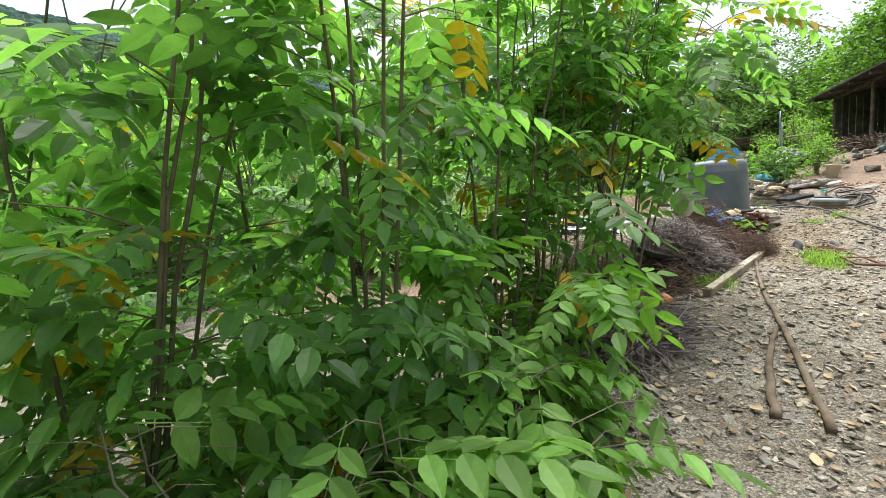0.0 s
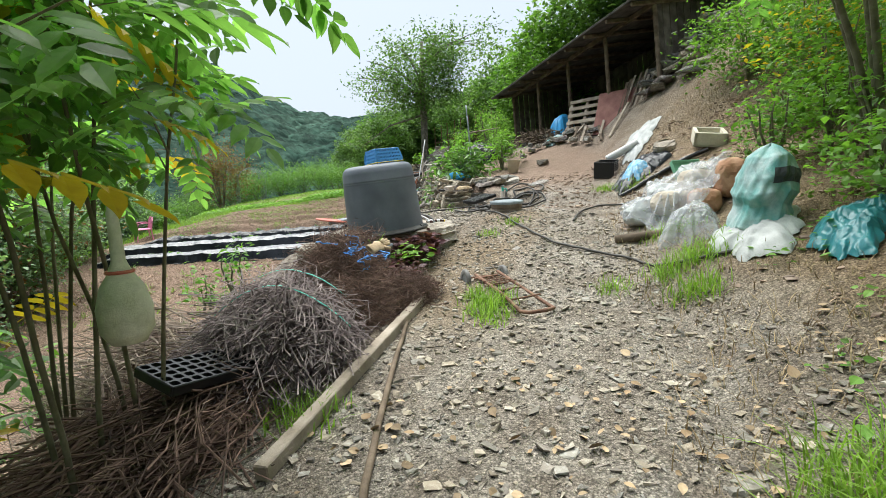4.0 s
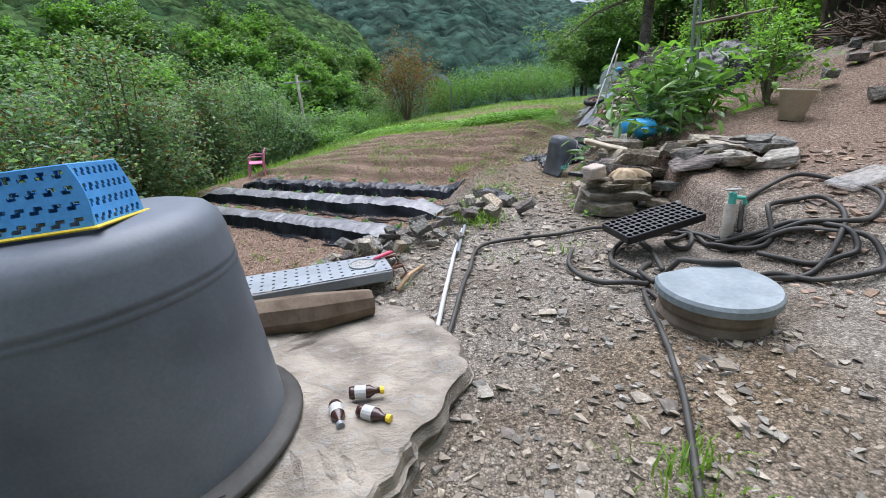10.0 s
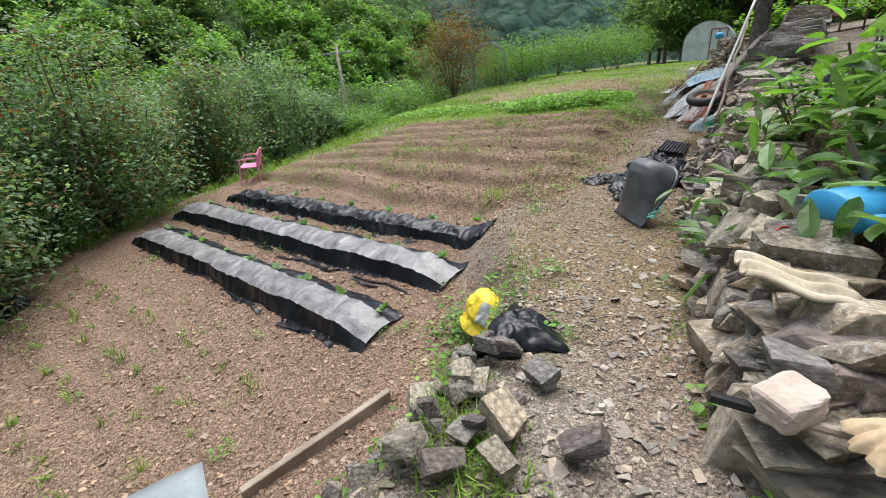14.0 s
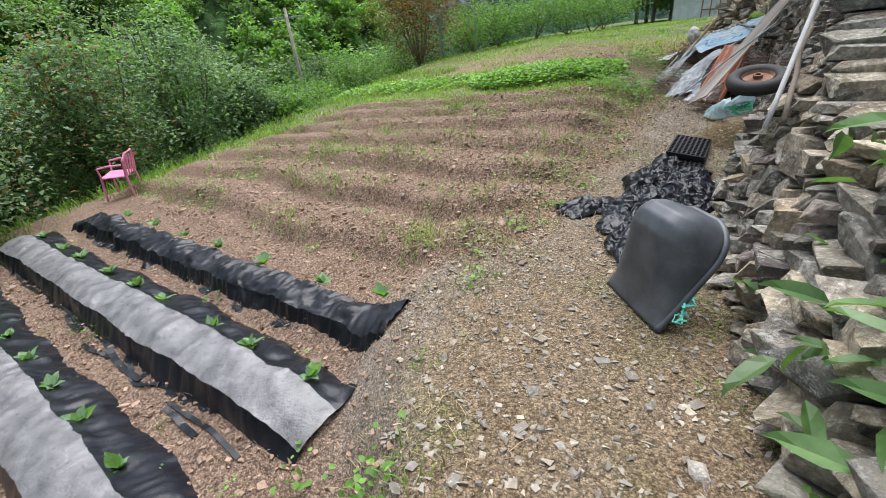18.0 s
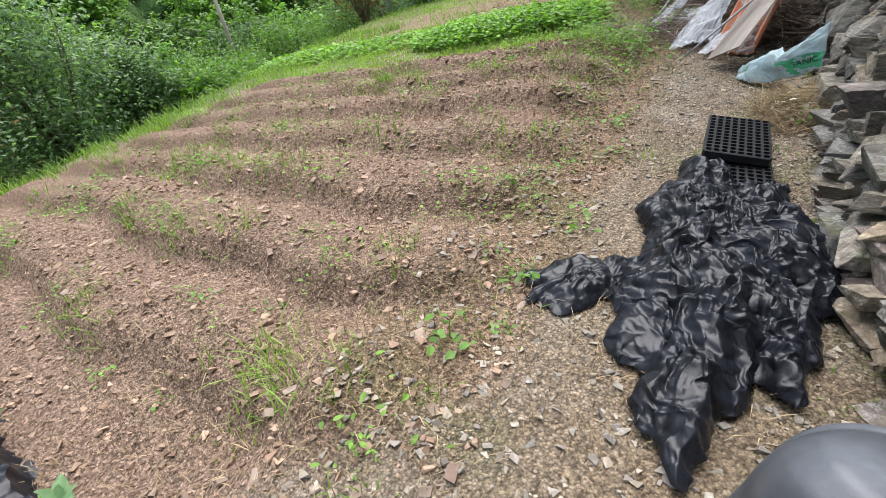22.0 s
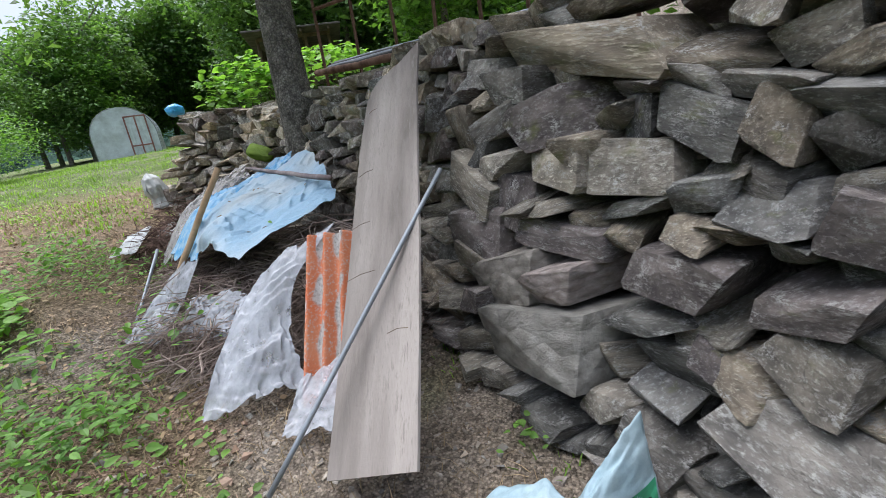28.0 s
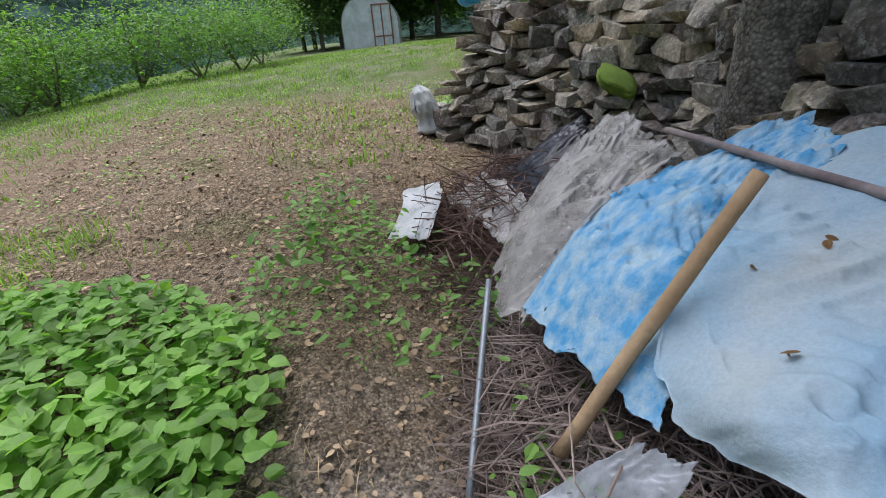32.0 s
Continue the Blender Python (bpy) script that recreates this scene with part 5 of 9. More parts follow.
seed_tray(pose(2.2, 4.62, 0.92, 12, 8, 35), "black plastic seed tray thrown on the brushwood")
cup = thing("orange_container", pose(1.76, 3.55, 0.66, 12, 0, 20) @ Matrix.Diagonal((1.1, 1.1, 0.7, 1)), "upturned orange plastic food container on dry branches", "container")
part("shell", join(*[moved(lathe([(0.115, 0), (0.115, 0.012), (0.1, 0.016), (0.082, 0.075), (0.075, 0.085), (0.001, 0.086)], 4), pose(0, 0, 0, 0, 0, 45) @ Matrix.Diagonal((1, 0.75, 1, 1)))]), M_ORANGE, cup)
part("foot", box((0.085, 0.06, 0.006), (0, 0, 0.089), (0, 0, 0)), M_ORANGE, cup)

# blue string and a glove on the heap
rng = np.random.RandomState(8)
cord = thing("string_tangle", pose(0, 0, 0), "tangled bright blue plastic string on the brushwood", "string")
for k in range(20):
    q = k / 19
    c = np.array((np.interp(q, [0, 0.4, 0.6, 1], [3.5, 3.3, 3.34, 3.46]), np.interp(q, [0, 0.4, 0.6, 1], [5.86, 5.68, 5.52, 5.38]), np.interp(q, [0, 0.5, 1], [1.36, 1.36, 1.26]))) + rng.normal(0, 0.025, 3)
    p = c + np.cumsum(rng.normal(0, 0.03, (9, 3)) * (1, 1, 0.5), 0)
    p = np.stack([np.convolve(np.interp(np.linspace(0, 8, 49), np.arange(9), p[:, i]), np.ones(9) / 9, "valid") for i in range(3)], -1)
    part("strand", tube(p, 0.0025 + 0.0015 * (k % 3), 5), M_STRING, cord, smooth=True)
gl = thing("work_glove", pose(3.56, 5.57, 1.37, 42, -8, 28) @ Matrix.Diagonal((0.92, -0.92, 0.8, 1)), "tan rubber work glove lying palm up on brushwood", "glove")
part("palm", lathe([(0.001, -0.012), (0.05, -0.01), (0.062, 0.004), (0.05, 0.016), (0.001, 0.018)], 14), M_GLOVE, gl, smooth=True)
part("cuff", moved(lathe([(0.045, 0), (0.05, 0.05), (0.056, 0.1), (0.05, 0.1), (0.044, 0.05)], 14), pose(-0.03, 0, 0, 0, -90, 0) @ Matrix.Diagonal((0.45, 1, 1, 1))), M_GLOVE, gl, smooth=True)
for k, (a, L) in enumerate(((-24, 0.06), (-9, 0.08), (5, 0.085), (18, 0.07), (52, 0.06))):
    d = np.array((math.cos(radians(a)), math.sin(radians(a)), 0.25))
    part("finger", tube([d * (0.045 + L * t) for t in (0, 0.5, 0.9, 1.0)], [0.017, 0.0155, 0.013, 0.005], 9), M_GLOVE, gl, smooth=True)


M_GREYTYRE = surface("dusty_grey_rubber", (0.16, 0.155, 0.15), (0.26, 0.25, 0.24), 8, 0.8, 0.3, 60)


# ---- hand trolley ----
def trolley():
    ob = thing("hand_trolley", pose(4.42, 4.55, 0.85, 0, 0, 0), "rusty folding luggage trolley lying flat on the track", "trolley")
    z = 0.03
    part("handle_frame", tube([(0.08, 1.02, z + 0.12), (-0.06, 0.4, z + 0.05), (-0.17, 0.06, z), (-0.14, 0.0, z), (0.0, -0.03, z), (0.09, -0.01, z), (0.11, 0.06, z), (0.22, 0.5, z + 0.05), (0.30, 0.97, z + 0.13)], 0.014, 7), M_RUST, ob, smooth=True)
    for k, y in enumerate((0.25, 0.52, 0.7)):
        part("crossbar", tube([(-0.13 + 0.13 * y, y, z + 0.03 + 0.06 * y), (0.15 + 0.16 * y, y, z + 0.03 + 0.06 * y)], 0.007, 6), M_RUST, ob)
    for k, x in enumerate((0.05, 0.10, 0.15, 0.2, 0.25)):
        part("toe_bar", tube([(x, 1.0, z + 0.1), (x - 0.05, 0.6, z + 0.1)], 0.0045, 5), M_RUST, ob)
    for k, y in enumerate((0.6, 0.68, 0.76, 0.84, 0.92)):
        part("deck_wire", tube([(-0.02 + 0.06 * (y - 0.6), y, z + 0.105), (0.22 + 0.1 * (y - 0.6), y - 0.01, z + 0.105)], 0.0045, 5), M_RUST, ob)
    part("folding_plate", box((0.26, 0.035, 0.008), (0.15, 0.93, z + 0.11), (0, 0, -5)), M_RUST, ob)
    part("axle", tube([(-0.03, 1.02, z + 0.1), (0.38, 0.97, z + 0.1)], 0.009, 6), M_RUST, ob)
    for x, y in ((-0.03, 1.02), (0.36, 0.97)):
        w = part("wheel", moved(lathe([(0.055, -0.016), (0.085, -0.018), (0.095, -0.01), (0.095, 0.01), (0.085, 0.018), (0.055, 0.016)], 22), pose(x, y, z + 0.09, 0, 90, -8)), M_GREYTYRE, ob, smooth=True)
        part("hub", moved(lathe([(0.001, -0.012), (0.055, -0.012), (0.055, 0.012), (0.001, 0.012)], 16), pose(x, y, z + 0.09, 0, 90, -8)), M_STEEL, w)
    return ob


trolley()

# ---- round the tub ----
bk = thing("fruit_basket", pose(4.22, 6.93, 2.158, -3, -5, 8), "upturned bright blue plastic basket with a yellow rim", "basket")


def slotted(lx0, lx1, h, y0, y1):
    """One leaning side pierced by rows of slanted slots."""
    nx, nz = 34, 16
    v, f = [], []
    for j in range(nz + 1):
        t = j / nz
        for i in range(nx + 1):
            g = i / nx - 0.5
            slant = 0.012 * math.sin(t * math.pi)
            v.append((g * (lx0 + (lx1 - lx0) * t) + slant, y0 + (y1 - y0) * t, h * t))
    for j in range(nz):
        for i in range(nx):
            row, col = j // 4, (i - (j // 2) - 2 * (j // 4)) % 4
            if not (j % 4 in (1, 2) and col in (1, 2) and 1 < i < nx - 2 and 0 < j < nz - 1):
                k = j * (nx + 1) + i
                f.append((k, k + 1, k + nx + 2, k + nx + 1))
    return np.array(v, float), f


W0, W1, D0, D1, H = 0.36, 0.31, 0.25, 0.21, 0.15
for k, (a, b, c, d, rz) in enumerate(((W0, W1, D0, D1, 0), (W0, W1, D0, D1, 180), (D0, D1, W0, W1, 90), (D0, D1, W0, W1, -90))):
    part("side", moved(slotted(a, b, H, -c / 2, -d / 2), pose(0, 0, 0, 0, 0, rz)), M_BLUE, bk).modifiers.new("thick", "SOLIDIFY").thickness = 0.005
part("base", box((W1, D1, 0.006), (0, 0, H)), M_BLUE, bk)
part("rim", join(box((W0 + 0.03, 0.022, 0.008), (0, -D0 / 2, 0)), box((W0 + 0.03, 0.022, 0.008), (0, D0 / 2, 0)), box((0.022, D0, 0.008), (W0 / 2, 0, 0)), box((0.022, D0, 0.008), (-W0 / 2, 0, 0))), M_YELLOW, bk, "yellow rim")


def boulder(name, m, size, mat, label, seed, category="stone", power=4.0):
    rng = np.random.RandomState(seed)
    bm = bmesh.new()
    bmesh.ops.create_icosphere(bm, subdivisions=4, radius=1)
    for v in bm.verts:
        n = v.co.normalized()
        k = (abs(n.x) ** power + abs(n.y) ** power + abs(n.z) ** power) ** (-1 / power)
        q = Vector((n.x * k * size[0] / 2, n.y * k * size[1] / 2, n.z * k * size[2] / 2))
        v.co = q * (1 + 0.10 * noise.noise(n * 1.6 + Vector((seed, 0, 0))) + 0.045 * noise.noise(n * 5 + Vector((0, seed, 0))))
    me = bpy.data.meshes.new("mesh")
    bm.to_mesh(me)
    bm.free()
    return tagged(part(name, me, mat, m=m), label, category)


boulder("stone_block", pose(3.77, 6.7, 1.235, 2, -3, -25), (0.36, 0.32, 0.25), M_BLOCK, "rough grey squared stone block beside the tub", 3, power=16)
boulder("stone_block", pose(3.45, 6.98, 1.16, 3, 5, -20), (0.5, 0.4, 0.26), M_SLAB, "pale broad stone beside the tub", 4, power=8)
for k, (x, y, a) in enumerate(((4.84, 7.14, 20), (4.93, 7.1, 65), (4.88, 7.2, 95))):
    b = thing("small_bottle", pose(x, y, 1.435, 90, 0, a), "small brown glass bottle with a pale label lying on the slab", "bottle")
    part("glass", lathe([(0.001, 0), (0.022, 0.001), (0.024, 0.01), (0.024, 0.075), (0.011, 0.095), (0.011, 0.12), (0.001, 0.12)], 14), M_BOTTLE, b, smooth=True)
    part("paper_label", lathe([(0.0246, 0.022), (0.0246, 0.062)], 14), M_WHITE, b)
    part("cap", lathe([(0.014, 0.112), (0.014, 0.128), (0.001, 0.128)], 10), M_YELLOW if k else M_STEEL, b)
lt = thing("pocket_torch", pose(4.62, 6.76, 1.42, 90, 0, -60), "small black torch lying by the tub rim", "torch")
part("barrel", lathe([(0.001, 0), (0.014, 0), (0.014, 0.09), (0.019, 0.1), (0.019, 0.115), (0.001, 0.115)], 12), M_BLACK, lt)
part("band", lathe([(0.0195, 0.1), (0.0195, 0.115)], 12), M_STEEL, lt)
pot = thing("plant_pot", on(3.74, 6.27, 0.02) @ Matrix.Scale(1.1, 4), "grey-blue plastic pot full of dead plants", "pot")
part("shell", lathe([(0.15, 0), (0.19, 0.26), (0.205, 0.26), (0.205, 0.29), (0.18, 0.29), (0.175, 0.22), (0.001, 0.22)], 26), M_TUB, pot, smooth=True)
v, f = tangle(420, np.random.RandomState(9), lambda n: np.stack([np.random.RandomState(1).normal(-0.09, 0.08, n), np.random.RandomState(2).normal(0.06, 0.07, n), 0.25 + 0.16 * np.random.RandomState(3).rand(n)], -1), (0.12, 0.28), (0.0012, 0.003), bend=0.25)
part("dead_growth", fast_mesh(v, f), M_TWIGDARK, pot)
for k, (a, L, x, y) in enumerate(((200, 0.26, -0.02, -0.1), (-60, 0.3, 0.08, -0.02), (-20, 0.28, 0.05, 0.05), (240, 0.2, -0.1, -0.08), (-75, 0.22, 0.02, -0.12), (160, 0.22, -0.06, 0.0))):
    ca, sa = math.cos(radians(a)), math.sin(radians(a))
    blade = grid(lambda u, v: (x + ca * L * 0.55 * v ** 1.6 - sa * (u - 0.5) * 0.016 * (1.02 - v), y + sa * L * 0.55 * v ** 1.6 + ca * (u - 0.5) * 0.016 * (1.02 - v), 0.26 + L * (v - 0.55 * v ** 2.4) + 0 * u), 2, 9)
    part("grass_blade", blade, M_GRASSLIGHT, pot)


def crop_patch(name, cx, cy, rx, ry, yaw, h, n, size, mat, label, seed, base=LEAF, wide=1.6, category="plants", tilt=0.45):
    rng = np.random.RandomState(seed)
    shape = (base[0] * np.array((1, wide, 1)), base[1])
    ob = thing(name, pose(0, 0, 0), label, category)
    a, q = rng.rand(n) * 6.28, np.sqrt(rng.rand(n))
    lx, ly = rx * q * np.cos(a), ry * q * np.sin(a)
    x, y = cx + lx * math.cos(yaw) - ly * math.sin(yaw), cy + lx * math.sin(yaw) + ly * math.cos(yaw)
    z = land(x, y) + h * (0.25 + 0.75 * rng.rand(n) ** 0.6) * (1 - 0.45 * q ** 4)
    v, f = strewn(shape, np.stack([x, y, z], -1), turns(n, rng, tilt, size))
    tagged(part("leaves", fast_mesh(v, f), mat, ob), kind="stuff")
    m = n // 5
    x2, y2, z2 = x[:m], y[:m], z[:m]
    t = np.stack([x2, y2, z2], -1)
    b = np.stack([x2 + rng.normal(0, 0.03, m), y2 + rng.normal(0, 0.03, m), land(x2, y2) - 0.02], -1)
    w = np.array((0.003, 0, 0))
    stalks = part("stalk_layer", fast_mesh(np.stack([b - w, b + w, t], 1).reshape(-1, 3), np.arange(m * 3).reshape(m, 3)), M_STEM, ob)
    tagged(stalks, kind="stuff")
    return ob


crop_patch("sweet_potato_plants", 4.28, 6.42, 0.5, 0.24, 0.55, 0.28, 420, (0.06, 0.11), M_PURPLE, "spreading purple-leaved sweet potato plants below the slab", 71, wide=1.5)
crop_patch("weed_clump", 4.12, 6.15, 0.22, 0.16, 0.2, 0.3, 90, (0.06, 0.12), M_LEAFLIGHT, "light green weeds among purple leaves", 72, wide=1.0)
crop_patch("sweet_potato_plants", 3.95, 5.98, 0.3, 0.18, 0.9, 0.2, 220, (0.06, 0.1), M_PURPLE, "small clump of purple-leaved plants by the brushwood", 73, wide=1.5)
boulder("white_bag", pose(3.8, 6.5, 1.2, 0, 20, 30), (0.2, 0.16, 0.12), M_SACK, "crumpled white plastic bag on the ground", 6, "bag", 3)

# ---- hoses, well cover, tap ----
for pts, r, lab in ((((6.32, 7.62), (6.28, 7.9), (6.1, 7.2), (5.9, 6.66), (5.72, 6.1), (5.64, 5.7), (5.68, 5.3), (5.76, 4.9), (5.75, 4.4), (5.9, 4.0)), 0.013, "black rubber hose running down the track"),
                    (((6.42, 6.2), (6.75, 6.42), (7.15, 6.55), (7.4, 6.5), (7.65, 6.09)), 0.013, "black hose lying towards the covered sacks"),
                    (((7.0, 8.75), (6.49, 9.0), (6.09, 8.92), (5.56, 8.8), (5.41, 8.32), (5.32, 7.94), (5.25, 7.65), (5.14, 7.4)), 0.013, "black hose curving from the coil to the slab")):
    tagged(part("garden_hose", tube(laid(pts, 0.025, 9), r, 8), M_HOSE, smooth=True), lab, "hose")
for pts, lab in ((((6.95, 8.72), (7.05, 8.58), (7.22, 8.3), (7.47, 8.14), (7.66, 8.17), (7.86, 8.34), (7.91, 8.61), (7.76, 8.81), (7.46, 8.76), (7.22, 8.6), (7.13, 8.47)), "wide upper loop of thick black hose round the tap"),
                 (((6.96, 8.51), (7.1, 8.35), (7.2, 8.29), (7.26, 8.44), (7.45, 8.52), (7.6, 8.45), (7.59, 8.28), (7.4, 8.06), (7.25, 7.98), (7.0, 7.95), (6.7, 7.8), (6.45, 7.86), (6.35, 8.1), (6.5, 8.3)), "thick black hose looped over the lid of the well"),
                 (((6.75, 7.9), (7.06, 8.0), (7.2, 7.88), (7.35, 7.8), (7.43, 7.82), (7.45, 7.94), (7.41, 8.07), (7.3, 8.19), (7.16, 8.33), (6.96, 8.51)), "low outer loop of thick black hose"),
                 (((7.04, 8.55), (7.17, 8.37), (7.37, 8.2), (7.42, 8.04), (7.4, 7.95), (7.33, 7.95), (7.25, 8.02), (7.11, 8.26)), "inner loop of thick black hose"),
                 (((6.1, 8.54), (6.01, 8.28), (6.1, 8.05), (6.25, 7.98), (6.36, 8.03), (6.27, 8.19), (6.31, 8.43), (6.44, 8.61), (6.7, 8.8), (6.92, 8.83), (6.98, 8.7), (6.99, 8.52)), "thick black hose snaking over the stones by the well"),
                 (((6.5, 8.15), (6.58, 8.5), (6.63, 8.72), (6.79, 8.85), (6.93, 8.8), (6.94, 8.66), (6.83, 8.5), (6.72, 8.5), (6.76, 8.62), (6.97, 8.72), (7.09, 8.52), (7.21, 8.32)), "small coil of black hose beside the seed tray")):
    cp = laid(pts, 0.02, 9)
    cp[:, 2] += 0.012 * (1 + np.sin(np.arange(len(cp)) * 0.31))
    if "lid" in lab:
        far = np.hypot(cp[:, 0] - 6.48, cp[:, 1] - 7.64)
        cp[:, 2] = np.maximum(cp[:, 2], 1.655 - 1.6 * np.maximum(far - 0.24, 0))
    tagged(part("coiled_hose", tube(cp, 0.015, 8), M_HOSE, smooth=True), lab, "hose", "coiled hoses")
tagged(part("thin_pipe", tube(laid(((5.43, 9.18), (5.35, 8.7), (5.28, 8.2), (5.2, 7.68)), 0.03, 6), 0.013, 7), M_WHITE, smooth=True), "thin pale plastic pipe lying across the path", "pipe")
M_WELL = surface("weathered_well_ring", (0.15, 0.115, 0.085), (0.27, 0.215, 0.165), 6, 0.85, 0.5, 40)
well = thing("well_cover", pose(6.48, 7.64, 1.46, 3, -2, 15), "low concrete well ring with a grey lid", "well cover")
part("ring", lathe([(0.23, -0.12), (0.24, 0.02), (0.225, 0.05), (0.235, 0.07), (0.235, 0.12), (0.001, 0.12)], 36), M_WELL, well, smooth=False)
lidv, lidf = lathe([(0.255, 0.12), (0.255, 0.15), (0.245, 0.165), (0.001, 0.168)], 40)
lidv[:, 1] = np.clip(lidv[:, 1], -0.4, 0.18)
part("lid", (lidv, lidf), M_LID, well, "pale grey lid with one flat side")
tap = thing("standpipe", on(7.1, 8.54, -0.03), "short grey standpipe with a teal tap", "tap")
part("pipe", lathe([(0.038, 0), (0.038, 0.26), (0.001, 0.26)], 16), M_CONCRETE, tap, smooth=True)
part("tap_body", join(lathe([(0.022, 0.26), (0.022, 0.33), (0.001, 0.34)], 12), tube([(0, 0, 0.3), (0.06, -0.02, 0.3), (0.075, -0.02, 0.26)], 0.014, 8)), M_TEAL, tap)
part("handle", box((0.1, 0.02, 0.014), (0, 0, 0.35)), M_WHITE, tap)
seed_tray(pose(6.62, 8.56, 1.64, 4, -11, 12), "black plastic seed tray resting on stones by the hose", 13, 6)
gp = part("plastic_sheet", box((0.42, 0.2, 0.03), bevel=0.008), M_VINYL, m=on(8.0, 8.62, 0.03, 4, -12, 12))
tagged(gp, "small clouded plastic panel lying on the slope", "panel")

# white bucket on the red slope
bu = thing("bucket", on(8.74, 10.3, -0.01, 3, 4, 0), "grimy white plastic bucket standing on the slope", "bucket")
part("shell", lathe([(0.001, 0.0), (0.10, 0.0), (0.145, 0.27), (0.17, 0.275), (0.17, 0.29), (0.135, 0.285), (0.092, 0.02), (0.001, 0.02)], 28), M_CREAM, bu, smooth=True)

# watering can lying on its side
cz = Vector((0.95, 0.22, 0.08)).normalized()
cx = Vector((0.1, -0.95, -0.12))
cx = (cx - cz * cx.dot(cz)).normalized()
cy = cz.cross(cx)
wc = thing("watering_can", Matrix(((cx.x, cy.x, cz.x, 7.18), (cx.y, cy.y, cz.y, 10.4), (cx.z, cy.z, cz.z, 2.12), (0, 0, 0, 1))) @ Matrix.Scale(0.98, 4), "blue plastic watering can lying on its side", "watering can")
part("body", moved(lathe([(0.001, 0), (0.115, 0), (0.125, 0.02), (0.115, 0.24), (0.1, 0.27), (0.075, 0.275)], 26), Matrix.Diagonal((1.15, 0.85, 1, 1))), M_SKYBLUE, wc, smooth=True)
part("spout", tube([(0.11, 0, 0.04), (0.15, 0, 0.14), (0.19, 0, 0.36)], [0.04, 0.034, 0.026], 10), M_SKYBLUE, wc, smooth=True)
part("handle", tube([(-0.11, 0, 0.06), (-0.19, 0, 0.12), (-0.17, 0, 0.26), (-0.05, 0, 0.31), (0.06, 0, 0.27)], 0.013, 8), M_SKYBLUE, wc, smooth=True)

# ---- things on the slab's far side ----
def steel_plank():
    ob = thing("scaffold_plank", pose(4.42, 8.2, 1.52, 0, -2, 17), "perforated galvanised steel scaffold plank lying on rocks", "scaffold plank")
    L, W = 1.05, 0.3
    part("deck", moved(pierced(17, 5, L, W, 0.15, 0.012), pose(0, 0, 0.006)), M_STEEL, ob)
    for s in (-1, 1):
        part("lip", box((L, 0.012, 0.06), (0, s * W / 2, -0.03)), M_STEEL, ob)
    part("end_cap", box((0.02, W - 0.02, 0.05), (L / 2, 0, -0.03)), M_RUST, ob)
    for s in (-1, 1):
        part("hook", tube([(L / 2, s * 0.1, -0.01), (L / 2 + 0.07, s * 0.1, 0.0), (L / 2 + 0.09, s * 0.1, -0.05), (L / 2 + 0.05, s * 0.1, -0.08)], 0.01, 6), M_RUST, ob)
    return ob


steel_plank()
tagged(part("pot_cover", lathe([(0.001, 0.02), (0.1, 0.018), (0.105, 0.024), (0.19, 0.012), (0.2, 0.018), (0.2, 0.0), (0.001, 0.0)], 32), M_REDLID, m=pose(3.86, 8.0, 1.50, 4, 8, 0), smooth=True), "faded red round plastic lid with grooves", "lid")
p = [(4.1, 7.72, 1.46), (4.35, 7.78, 1.47), (4.6, 7.83, 1.47), (4.87, 7.95, 1.46)]
tagged(part("rotten_log", tube(p, [0.075, 0.095, 0.1, 0.07], 9), M_WOODDARK), "split weathered log lying behind the slab", "log")
ms = grid(lambda u, v: ((u - 0.5) * 0.95, (v - 0.5) * 0.62, 0.02 * np.sin(u * 5) + 0.03 * np.abs(v - 0.5)), 12, 8)
ob = tagged(part("metal_sheet", ms, M_SHEETMETAL, m=Matrix(((0.76, 0.6, 0.22, 4.07), (0.645, -0.745, -0.2, 9.33), (-0.075, 0.254, -0.96, 1.115), (0, 0, 0, 1))), smooth=True), "bent pale blue-grey metal sheet lying at the field edge", "metal sheet")
ob.modifiers.new("thick", "SOLIDIFY").thickness = 0.006
tagged(part("steel_tube", tube([(5.36, 8.6, 1.5), (5.45, 9.2, 1.52)], 0.012, 8), M_STEEL), "short galvanised tube lying on the path", "pipe")


sv = thing("hand_sieve", pose(4.78, 8.32, 1.545, 0, -2, 42), "round cloudy sieve with a pink handle on the scaffold plank", "sieve")
part("mesh", lathe([(0.001, -0.006), (0.07, -0.004), (0.078, 0.0), (0.07, 0.001), (0.001, -0.002)], 28), M_VINYL, sv, smooth=True)
part("hoop", tube([(0.078 * math.cos(a), 0.078 * math.sin(a), 0) for a in np.linspace(0, 6.2832, 33)], 0.004, 6), M_STEEL, sv, smooth=True)
part("handle", tube([(0.08, 0, 0.004), (0.12, 0, 0.008), (0.2, 0, 0.012), (0.225, 0, 0.012)], [0.007, 0.011, 0.014, 0.006], 9), plain("hot_pink_plastic", (0.75, 0.1, 0.18), 0.4), sv, "pink handle", smooth=True)
tagged(part("wooden_stick", tube([(4.99, 8.17, 1.43), (5.06, 8.32, 1.47), (5.13, 8.48, 1.46)], [0.013, 0.012, 0.01], 7), M_POLEWOOD, smooth=True), "short pale wooden stick lying on the stones", "stick")
beam((-1.75, 11.1, ground(-1.75, 11.1) + 0.06), (-0.55, 12.35, ground(-0.55, 12.35) + 0.06), 0.16, 0.12, M_CONCRETE, "concrete_edging", "pale concrete edging at the corner of the field", "edging", 0.01)


